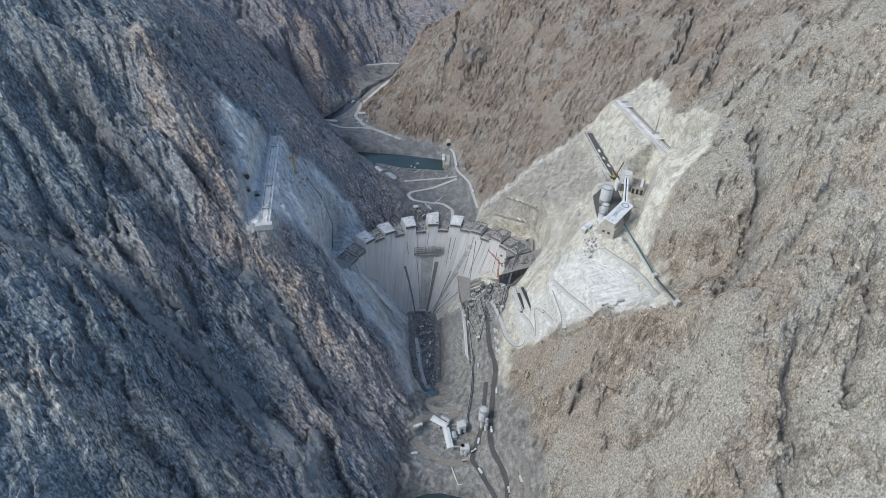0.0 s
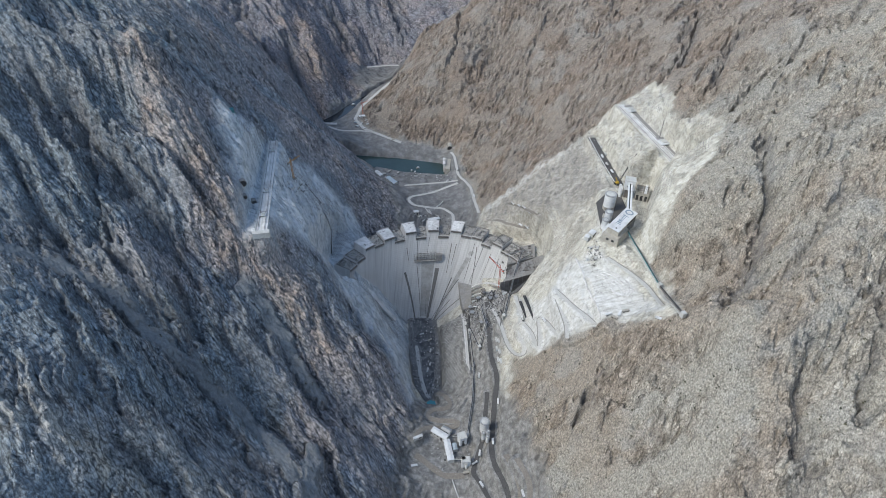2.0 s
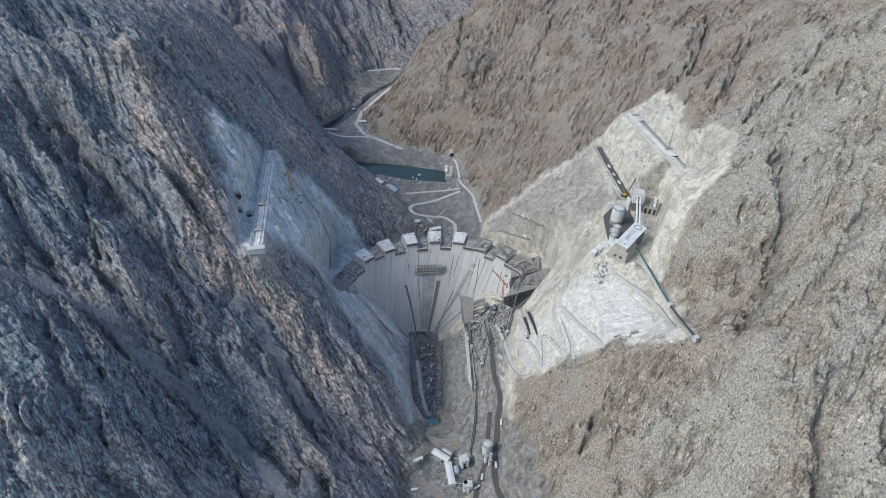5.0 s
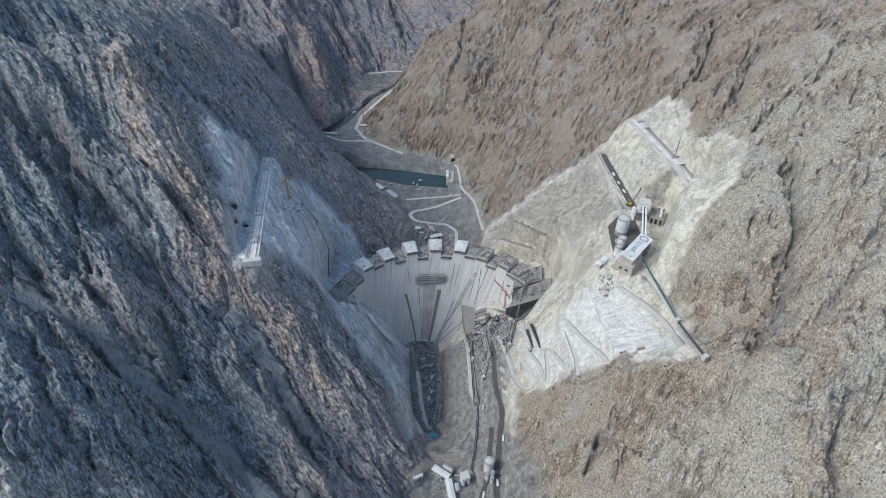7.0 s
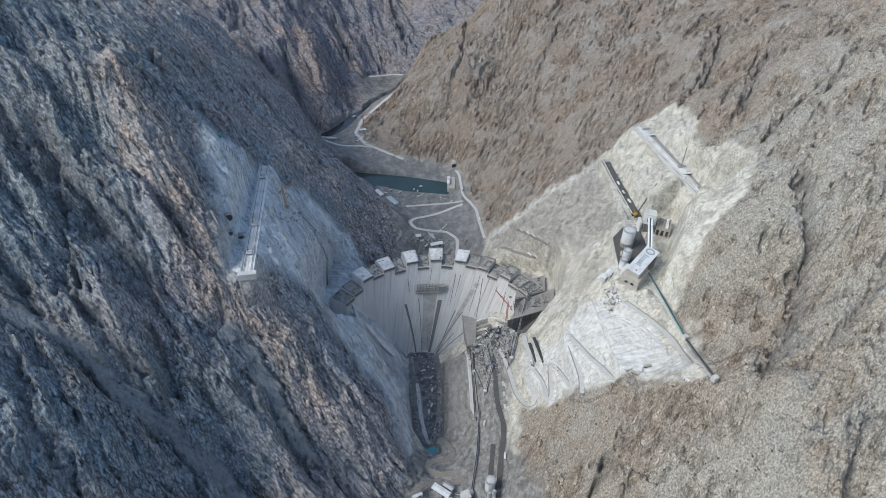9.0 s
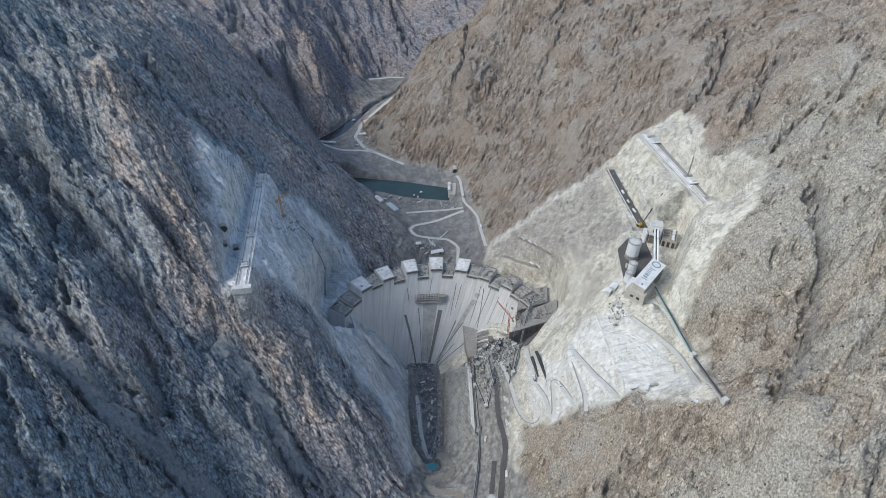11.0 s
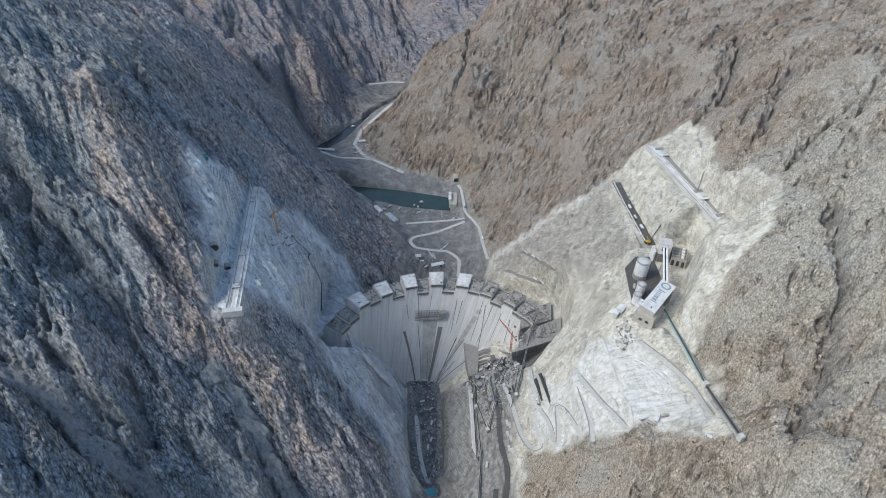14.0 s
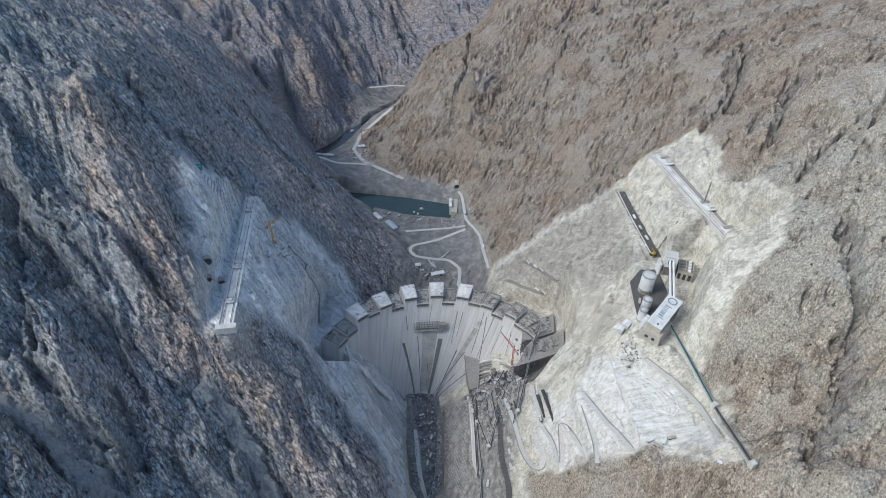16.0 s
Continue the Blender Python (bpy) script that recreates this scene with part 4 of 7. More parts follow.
def prism(bm, corners, low, high):
    """An upright prism over plan corners; low and high are heights or lists of them."""
    k = len(corners)
    lo = [low] * k if isinstance(low, (int, float)) else low
    hi = [high] * k if isinstance(high, (int, float)) else high
    area = sum(corners[i - 1][0] * corners[i][1] - corners[i][0] * corners[i - 1][1] for i in range(k))
    if area < 0:
        corners, lo, hi = corners[::-1], lo[::-1], hi[::-1]
    a = [bm.verts.new((*c, z)) for c, z in zip(corners, lo)]
    b = [bm.verts.new((*c, z)) for c, z in zip(corners, hi)]
    bm.faces.new(a[::-1])
    bm.faces.new(b)
    for i in range(k):
        bm.faces.new((a[i - 1], a[i], b[i], b[i - 1]))


def beam(bm, a, b, w, h=None, n=4):
    """A straight member from a to b, square (n=4) or round."""
    a, b = Vector(a), Vector(b)
    d = (b - a).normalized()
    s = d.cross(Vector((0, 0, 1)) if abs(d.z) < 0.98 else Vector((1, 0, 0))).normalized()
    u = s.cross(d)
    h = h or w
    rings = []
    for p in (a, b):
        ring = []
        for i in range(n):
            t = 2 * math.pi * (i + 0.5) / n
            k = math.sqrt(2) if n == 4 else 1
            ring.append(bm.verts.new(p + s * math.cos(t) * w / 2 * k + u * math.sin(t) * h / 2 * k))
        rings.append(ring)
    for i in range(n):
        bm.faces.new((rings[0][i - 1], rings[0][i], rings[1][i], rings[1][i - 1]))
    bm.faces.new(rings[0][::-1])
    bm.faces.new(rings[1])


def drum(bm, c, r, z0, z1, r1=None, n=20):
    """An upright cylinder or cone frustum at plan point c."""
    r1 = r if r1 is None else r1
    a = [bm.verts.new((c[0] + r * math.cos(2 * math.pi * i / n), c[1] + r * math.sin(2 * math.pi * i / n), z0)) for i in range(n)]
    b = [bm.verts.new((c[0] + r1 * math.cos(2 * math.pi * i / n), c[1] + r1 * math.sin(2 * math.pi * i / n), z1)) for i in range(n)]
    for i in range(n):
        bm.faces.new((a[i - 1], a[i], b[i], b[i - 1]))
    bm.faces.new(a[::-1])
    bm.faces.new(b)


def part(name, bm, mat, parent=None, label=""):
    """Links a bmesh as one mesh object under its thing."""
    mesh = bpy.data.meshes.new(name)
    bmesh.ops.recalc_face_normals(bm, faces=bm.faces)
    bm.to_mesh(mesh)
    bm.free()
    mesh.materials.append(mat)
    ob = new(name, mesh)
    if parent is not None:
        ob.parent = parent
    if label:
        ob["label"] = label
    return ob


def thing(name, label, category, group="", at=(0, 0, 0), turn=0.0, kind=""):
    ob = new(name)
    ob.empty_display_size = 2
    ob.matrix_basis = pose(*at, 0, 0, turn)
    return tagged(ob, label, category, group, kind)


def gz(x, y):
    i, j = int(np.searchsorted(gx, x)) - 1, int(np.searchsorted(gy, y)) - 1
    u, v = (x - gx[i]) / (gx[i + 1] - gx[i]), (y - gy[j]) / (gy[j + 1] - gy[j])
    return float((GZ[j, i] * (1 - u) + GZ[j, i + 1] * u) * (1 - v) + (GZ[j + 1, i] * (1 - u) + GZ[j + 1, i + 1] * u) * v)


# ---- water ----
def make_water(name, color, rough):
    n = Nodes(name)
    col = n.mix(n.ramp(n.noise(0.03, 4, 0.6), (0.4, 0.0), (0.7, 0.6)), color, tuple(c * 0.7 for c in color))
    ripple = n.noise(0.5, 4, 0.6, n.mapped((1, 0.6, 1)))
    return n.done(col, rough, n.bump(ripple, 0.15, 0.15), specular=0.5)


WATER = make_water("river_water", (0.035, 0.062, 0.060), 0.12)
DARK_WATER = make_water("dark_river_water", (0.03, 0.035, 0.042), 0.15)


def sheet(name, z, corners, mat, label):
    bm = bmesh.new()
    bm.faces.new([bm.verts.new((*c, z)) for c in corners])
    ob = part(name, bm, mat)
    return tagged(ob, label, "water", kind="structure")


sheet("water", -38, [(-75, 60), (95, 60), (80, 300), (52, 345), (44, 374), (8, 366), (-60, 362)], WATER, "still dark green river pool below the batching yard")
sheet("water", -4.5, [(-260, 1205), (-217, 1192), (-90, 1168), (8, 1144), (8, 1093), (-90, 1106), (-190, 1122), (-260, 1150)], WATER, "green pond held behind the upstream cofferdam")
sheet("water", -5.5, [(-110, 1604), (-110, 1580), (-152, 1546), (-196, 1508), (-234, 1448), (-256, 1398), (-296, 1330), (-330, 1280), (-380, 1280), (-326, 1348), (-286, 1412), (-264, 1460),
                     (-218, 1532), (-170, 1576)], DARK_WATER, "dark shallow river bending through the gorge")


# ---- the arch dam ----
def make_dam_concrete():
    n = Nodes("dam_concrete")
    uv = n.t.nodes.new("ShaderNodeUVMap").outputs["UV"]
    runs = n.noise(1.0, 6, 0.62, n.mapped((0.23, 0.010, 1), src=uv))
    thin = n.noise(1.0, 5, 0.6, n.mapped((0.8, 0.006, 1), src=uv))
    patch = n.noise(0.03, 5, 0.6)
    lifts = n.t.nodes.new("ShaderNodeTexWave")
    lifts.wave_type, lifts.bands_direction = "BANDS", "Y"
    lifts.inputs["Scale"].default_value, lifts.inputs["Distortion"].default_value = 0.105, 0.0
    n.link(uv, lifts.inputs["Vector"])
    col = n.ramp(runs, (0.30, (0.39, 0.382, 0.368)), (0.44, (0.52, 0.512, 0.496)), (0.65, (0.61, 0.60, 0.58)))
    col = n.mix(n.ramp(thin, (0.57, 0.0), (0.70, 0.6)), col, (0.20, 0.192, 0.183))
    col = n.mix(n.ramp(patch, (0.45, 0.0), (0.7, 0.35)), col, (0.40, 0.375, 0.345))
    col = n.mix(n.ramp(lifts.outputs["Fac"], (0.0, 0.22), (0.12, 0.0)), col, (0.25, 0.24, 0.23))
    return n.done(col, 0.85, n.bump(n.noise(0.6, 5, 0.6), 0.25, 0.15), specular=0.25)


DAM = make_dam_concrete()
FRESH = material("fresh_concrete", (0.80, 0.79, 0.77), 0.85, vary=0.3, scale=0.25, grime=0.5)
GREY = material("grey_concrete", (0.33, 0.32, 0.305), 0.88, vary=0.35, scale=0.3, grime=0.6)
BENCH = material("bench_concrete", (0.46, 0.44, 0.40), 0.88, vary=0.35, scale=0.3, grime=0.6)
FORM = material("formwork_steel", (0.23, 0.215, 0.20), 0.7, vary=0.5, scale=0.5, grime=0.5)
DARK = material("dark_steel", (0.075, 0.075, 0.078), 0.6, 0.3, vary=0.4)
WHITE = material("white_sheet_metal", (0.74, 0.75, 0.75), 0.5, vary=0.12, scale=0.4, grime=0.3)
PALE = material("pale_cladding", (0.60, 0.60, 0.57), 0.6, vary=0.2, scale=0.4, grime=0.4)
RUST = material("rusty_rebar", (0.22, 0.15, 0.105), 0.8, vary=0.5, scale=1.5)
GALV = material("galvanised_steel", (0.45, 0.455, 0.45), 0.5, 0.4, vary=0.3)


def dam_arc(z):
    mid = np.interp(z, [-95, -77, -15, 31, 62, 75], [722, 731, 760, 783, 802, 808])
    return np.interp(z, [-77, 62], [-42, -10]), mid, np.interp(z, [-90, 62], [118, 165])


def dam_point(angle, z, back=0.0):
    xc, mid, r = dam_arc(z)
    a = radians(angle)
    return Vector((xc + (r + back) * math.sin(a), mid - r + (r + back) * math.cos(a), z))


def dam_block(a0, a1, top, parent):
    """One monolith between two joints: curved face, thickening to its foot."""
    bm = bmesh.new()
    uv = bm.loops.layers.uv.new("UVMap")
    joint = 0.035
    cols = [a0 + joint + (a1 - a0 - 2 * joint) * k / 3 for k in range(4)]
    zs = [top] + [z for z in (60, 52, 44, 31, 20, 8, -5, -18, -32, -46, -60, -75, -92) if z < top - 1]
    thick = [float(np.interp(z, [-90, 62], [58, 30])) for z in zs]
    front = [[bm.verts.new(dam_point(a, z)) for a in cols] for z in zs]
    rear = [[bm.verts.new(dam_point(a, z, t)) for a in cols] for z, t in zip(zs, thick)]

    def face(vs, coords):
        f = bm.faces.new(vs)
        for loop, c in zip(f.loops, coords):
            loop[uv].uv = c

    m = [a * 2.88 for a in cols]
    for i in range(len(zs) - 1):
        for k in range(3):
            face((front[i][k], front[i + 1][k], front[i + 1][k + 1], front[i][k + 1]), ((m[k], zs[i]), (m[k], zs[i + 1]), (m[k + 1], zs[i + 1]), (m[k + 1], zs[i])))
            face((rear[i][k + 1], rear[i + 1][k + 1], rear[i + 1][k], rear[i][k]), ((m[k + 1], zs[i]), (m[k + 1], zs[i + 1]), (m[k], zs[i + 1]), (m[k], zs[i])))
        for k in (0, 3):
            face((rear[i][k], rear[i + 1][k], front[i + 1][k], front[i][k]), ((m[k] + 22, zs[i]), (m[k] + 22, zs[i + 1]), (m[k], zs[i + 1]), (m[k], zs[i])))
    for k in range(3):
        face((front[0][k], front[0][k + 1], rear[0][k + 1], rear[0][k]), ((m[k], 0), (m[k + 1], 0), (m[k + 1], 22), (m[k], 22)))
    return part("block", bm, DAM, parent)


dam = thing("arch_dam", "curved grey concrete arch dam of staggered blocks, under construction", "dam")
A0, PITCH = -67.2, 6.8
TOPS = (50, 50, 53, 64, 60, 64, 56, 65, 55, 65, 56, 65, 60, 61, 55, 62, 56, 57)
for i, top in enumerate(TOPS):
    if i == 0:
        continue
    a0 = A0 + PITCH * i
    blk = dam_block(a0, a0 + PITCH, top, dam)
    # newly poured top, set in a little from the edges
    bm = bmesh.new()
    inner = [dam_point(a, top, t) for a, t in ((a0 + 0.5, 1.2), (a0 + 6.3, 1.2), (a0 + 6.3, 28.5), (a0 + 0.5, 28.5))]
    prism(bm, [(p.x, p.y) for p in inner], top - 0.5, top + 0.25)
    fresh = i in (3, 5, 7, 9, 11)
    part("pour_top", bm, FRESH if fresh else BENCH, blk, "pale freshly poured concrete surface" if fresh else "rough grey concrete surface")
    # climbing formwork along the face and the sides
    bm = bmesh.new()
    for k in range(8):
        p, q = dam_point(a0 + 0.2 + 6.4 * k / 8, top - 2.6, -0.35), dam_point(a0 + 0.2 + 6.4 * (k + 0.94) / 8, top - 2.6, -0.35)
        u = (q - p)
        box(bm, (p + q) / 2, (u.length, 0.5, 3.6), math.degrees(math.atan2(u.y, u.x)))
        beam(bm, p + Vector((0, -0.3, -1.2)), p + Vector((0, -0.3, 4.4)), 0.3)
    part("formwork", bm, FORM, blk, "dark steel climbing formwork")
    # walkway bracket under the formwork
    bm = bmesh.new()
    p, q = dam_point(a0 + 0.3, top - 3.2, -1.0), dam_point(a0 + 6.5, top - 3.2, -1.0)
    beam(bm, p, q, 1.3, 0.15)
    beam(bm, p + Vector((0, -0.6, 1.1)), q + Vector((0, -0.6, 1.1)), 0.12)
    part("walkway", bm, GALV, blk)
    # starter bars, shutters and braces standing on the blocks that are being raised
    if not fresh:
        bm = bmesh.new()
        rnd = random.Random(40 + i)
        for k in range(26 if i > 11 or i < 3 else 12):
            p = dam_point(a0 + 0.6 + 5.6 * rnd.random(), top, 1.5 + 26 * rnd.random())
            q = p + Vector((rnd.uniform(-6, 6), rnd.uniform(-6, 6), rnd.uniform(0.2, 2.4)))
            beam(bm, p + Vector((0, 0, 0.6)), q + Vector((0, 0, 0.6)), rnd.uniform(0.2, 0.6))
        for a, t0, t1 in ((a0 + 0.4, 1.0, 28.5), (a0 + 6.4, 1.0, 28.5)):
            beam(bm, dam_point(a, top + 0.6, t0), dam_point(a, top + 0.6, t1), 0.45, 1.4)
        beam(bm, dam_point(a0 + 0.4, top + 0.6, 28.5), dam_point(a0 + 6.4, top + 0.6, 28.5), 0.45, 1.4)
        part("shutters", bm, FORM, blk, "dark steel shutters and braces")

# outlet gallery recess on the face: ledge, formwork frame and housing
bm = bmesh.new()
for k in range(3):
    p, q = dam_point(-12 + 5.6 * k, 20, -1.0), dam_point(-6.4 + 5.6 * k, 20, -1.0)
    u = q - p
    box(bm, (p + q) / 2 + Vector((0, -1.5, 0)), (u.length, 6, 1.2), math.degrees(math.atan2(u.y, u.x)))
part("outlet_platform", bm, GREY, dam, "grey concrete ledge on the dam face")
bm = bmesh.new()
for k in range(15):
    p = dam_point(-12 + 0.95 * k, 21, -3.6)
    beam(bm, p, p + Vector((0, 3.5, 13)), 0.35)
    beam(bm, p + Vector((0, 2.5, 0)), p + Vector((0, 5, 13)), 0.3)
for z in (23, 26, 29, 32.5):
    beam(bm, dam_point(-12, z, -3.0), dam_point(1.6, z, -3.0), 0.35)
part("outlet_formwork", bm, FORM, dam, "dark steel frame of the outlet formwork")
bm = bmesh.new()
p = dam_point(4.2, 21, -1.5)
box(bm, p, (10, 7, 12), 3)
part("outlet_box", bm, GREY, dam, "grey concrete outlet housing")


def face_strip(name, a_top, z_top, a_low, z_low, width, mat, label, proud=0.5):
    """A channel or pipe chase that runs down the face."""
    bm = bmesh.new()
    steps = 9
    prev = None
    for k in range(steps + 1):
        t = k / steps
        z, a = z_top + (z_low - z_top) * t, a_top + (a_low - a_top) * t
        c = dam_point(a, z, -proud)
        w = width * (1 - 0.35 * t)
        l, r, li, ri = (dam_point(a - w * 0.17, z, -proud), dam_point(a + w * 0.17, z, -proud), dam_point(a - w * 0.17, z, 0.6), dam_point(a + w * 0.17, z, 0.6))
        ring = [bm.verts.new(v) for v in (l, r, ri, li)]
        if prev:
            for j in range(4):
                bm.faces.new((prev[j - 1], prev[j], ring[j], ring[j - 1]))
        else:
            bm.faces.new(ring)
        prev = ring
    bm.faces.new(prev[::-1])
    return part(name, bm, mat, dam, label)


STAIN = material("stained_concrete", (0.43, 0.42, 0.40), 0.8, vary=0.3, scale=0.15, grime=0.5)
face_strip("stain", -2.8, 19, 2.2, -74, 26, STAIN, "grey dust stain below the outlet", 0.22)
face_strip("stain", 24, 40, 12, -78, 9, STAIN, "grey dust stain on the face", 0.2)
WET = material("wet_concrete", (0.19, 0.18, 0.168), 0.5, vary=0.3, scale=0.2, grime=0.2)
face_strip("drain_channel", -17.5, 3, -4.5, -77, 4.6, WET, "dark wet drain channel")
face_strip("drain_channel", -9.5, 10, 0, -77, 1.3, WET, "dark wet drain channel")
face_strip("drain_channel", 21, -6, 9.5, -79, 1.6, WET, "dark wet drain channel")
face_strip("drain_channel", 20, -40, 11.5, -79, 1.4, WET, "dark wet drain channel")
face_strip("drain_channel", 28, -30, 13.5, -79, 1.8, WET, "dark wet drain channel")
face_strip("drain_channel", 26, 48, 31, -8, 1.2, WET, "dark wet drain channel")
face_strip("drain_channel", 42, 44, 45, 8, 1.0, WET, "dark wet drain channel")
face_strip("drain_channel", 36, 46, 36, 4, 0.8, WET, "dark wet drain channel")
face_strip("drain_channel", 4.5, 6, 6, -77, 8.0, WET, "dark wet drain channel")
face_strip("drain_channel", 16, -6, 12, -77, 2.2, WET, "dark wet drain channel")
face_strip("drain_channel", -18, 42, -16, 22, 1.3, WET, "dark wet drain channel")
face_strip("drain_channel", 10, 46, 11.5, 0, 1.2, WET, "dark wet drain channel")
face_strip("drain_channel", 13, 46, 13.2, 12, 1.2, WET, "dark wet drain channel")
face_strip("joint_pipe", -4, 20, 4, -76, 0.6, DARK, "dark steel joint pipe")
face_strip("joint_pipe", -12, 54, -10, 20, 0.5, DARK, "dark steel joint pipe")
face_strip("joint_pipe", -4.5, 54, -4, 20, 0.5, DARK, "dark steel joint pipe")
face_strip("joint_pipe", 24, 52, 25, -4, 0.7, DARK, "dark steel joint pipe")
face_strip("joint_pipe", 30, 52, 29, -4, 0.6, DARK, "dark steel joint pipe")

bm = bmesh.new()
line = [Vector(q) for q in ((-156, 722, 47), (-147, 717, 36), (-131, 709, 18), (-116, 703, 1), (-100, 698, -22), (-84, 696, -45))]
for p, q in zip(line, line[1:]):
    beam(bm, p, q + (q - p) * 0.06, 7.0, 3.0)
part("plinth", bm, FRESH, dam, "pale concrete plinth along the rock contact")
# eastern thrust block and the stepped pour beside it
thrust = thing("thrust_block", "stepped dark grey concrete thrust block at the abutment", "concrete block")
bm = bmesh.new()
prism(bm, [(92, 676), (160, 703), (166, 742), (112, 716)], 30, [58, 60, 60, 58])
part("lower_block", bm, GREY, thrust)
bm = bmesh.new()
prism(bm, [(104, 722), (152, 742), (156, 778), (110, 760)], 30, 55)
part("upper_block", bm, GREY, thrust)
bm = bmesh.new()
for k in range(10):
    t = k / 9
    x, y = 92 + 68 * t, 676 + 27 * t
    box(bm, (x, y - 0.6, 46), (6.2, 0.6, 13.4), 21.6)
part("formwork", bm, FORM, thrust, "dark steel formwork panels")
bm = bmesh.new()
for k in range(12):
    x, y = 100 + 5 * k, 684 + 2 * k
    beam(bm, (x, y, 58), (x + 6 * math.sin(k * 2.3), y + 24, 61.5 + math.sin(k)), 0.7)
    beam(bm, (x, y + 8, 58), (x, y + 8, 63), 0.4)
part("beams", bm, FORM, thrust, "dark steel beams laid across the top")

rnd = random.Random(9)
for x0, y0, dx, dy, z in ((96, 680, 62, 24, 59), (108, 726, 42, 30, 55)):
    bm = bmesh.new()
    for k in range(40):
        x, y = x0 + dx * rnd.random(), y0 + 8 + dy * rnd.random() + 0.35 * (dx * 0.5)
        box(bm, (x, y, z), (rnd.uniform(0.6, 5), rnd.uniform(0.5, 2.0), rnd.uniform(0.5, 2.6)), rnd.uniform(0, 180))
    tagged(part("stacked_forms", bm, FORM), "stacked dark formwork panels on the thrust block", "formwork", kind="stuff")
# benches of concrete that step round the toe
for k in range(6):
    bm = bmesh.new()
    prev = None
    for j in range(7):
        t = j / 6
        p = Vector((48 + 44 * t + 2.4 * k * t, 735 - 4.2 * k - 34 * t * t, -8 - 3.2 * k + 36 * t))
        if prev:
            beam(bm, prev, p, 2.0, 2.6)
        prev = p
    part("bench", bm, (FRESH, GREY, BENCH)[k % 3], thrust, "curved concrete bench at the dam toe")

# wedge of the foundation on the eastern toe
wedge = thing("foundation_wedge", "sloping pale concrete foundation wedge beside the dam toe", "concrete block")
bm = bmesh.new()
prism(bm, [(24, 760), (49, 742), (46, 704), (33, 703)], [-60, -40, -50, -70], [-8, -9, -24, -30])
part("wedge", bm, GREY, wedge)


# ---- paints used on the works ----
TEAL = material("teal_paint", (0.10, 0.27, 0.28), 0.5, vary=0.2)
YELLOW = material("yellow_paint", (0.62, 0.42, 0.05), 0.5, vary=0.2)
ORANGE = material("orange_paint", (0.60, 0.30, 0.07), 0.5, vary=0.2)
RED = material("red_paint", (0.45, 0.08, 0.05), 0.5, vary=0.2)
BLUEROOF = material("blue_grey_roof", (0.42, 0.50, 0.56), 0.5, vary=0.15)
RUBBER = material("rubber", (0.03, 0.03, 0.03), 0.9, vary=0.2)
GLASS = material("dark_glass", (0.03, 0.035, 0.04), 0.15, vary=0.1)
MARK = material("printed_blue_grey", (0.20, 0.27, 0.33), 0.6, vary=0.1)
TURQUOISE = make_water("turquoise_water", (0.10, 0.36, 0.40), 0.2)
BEIGE = material("beige_concrete", (0.50, 0.47, 0.41), 0.85, vary=0.25, scale=0.3)


def sub(ob, name, build, mat, label=""):
    bm = bmesh.new()
    build(bm)
    return part(name, bm, mat, ob, label)


# ---- cable-crane tracks ----
def crane_track(a, b, z, wide, label):
    """A level concrete runway from a to b with two crane rails, a kerb wall and an end block."""
    a, b = Vector((*a, z)), Vector((*b, z))
    d = (b - a).normalized()
    s = Vector((d.y, -d.x, 0))
    t = thing("crane_track", label, "crane track", "cable crane tracks")
    turn = math.degrees(math.atan2(d.y, d.x))
    long = (b - a).length
    mid = (a + b) / 2
    sub(t, "runway", lambda bm: box(bm, mid - Vector((0, 0, 2.0)), (long, wide, 2.6), turn), FRESH, "pale concrete runway slab")
    for o in (-0.28, 0.30):
        sub(t, "rail_beam", lambda bm: box(bm, mid + s * o * wide + Vector((0, 0, 0.55)), (long, 1.5, 0.9), turn), FRESH, "raised concrete rail beam")
        sub(t, "rail", lambda bm: box(bm, mid + s * o * wide + Vector((0, 0, 1.4)), (long, 0.35, 0.35), turn), DARK, "dark steel crane rail")
    sub(t, "kerb_wall", lambda bm: box(bm, mid + s * 0.52 * wide + Vector((0, 0, -3)), (long, 0.9, 5.4), turn), PALE)
    sub(t, "trough", lambda bm: box(bm, mid + s * 0.02 * wide + Vector((0, 0, 0.55)), (long, 1.2, 0.12), turn), PALE, "pale cable trough")
    sub(t, "end_block", lambda bm: box(bm, b + d * 2 - Vector((0, 0, 6)), (7, wide * 1.5, 8), turn), PALE, "pale concrete end block")
    for k in range(int(long / 9)):
        p = a + d * (5 + 9 * k) + s * 0.40 * wide
        sub(t, "rail_post", lambda bm: beam(bm, p + Vector((0, 0, 0.5)), p + Vector((0, 0, 2.0)), 0.25), GALV)
    return t, a, d, s, turn


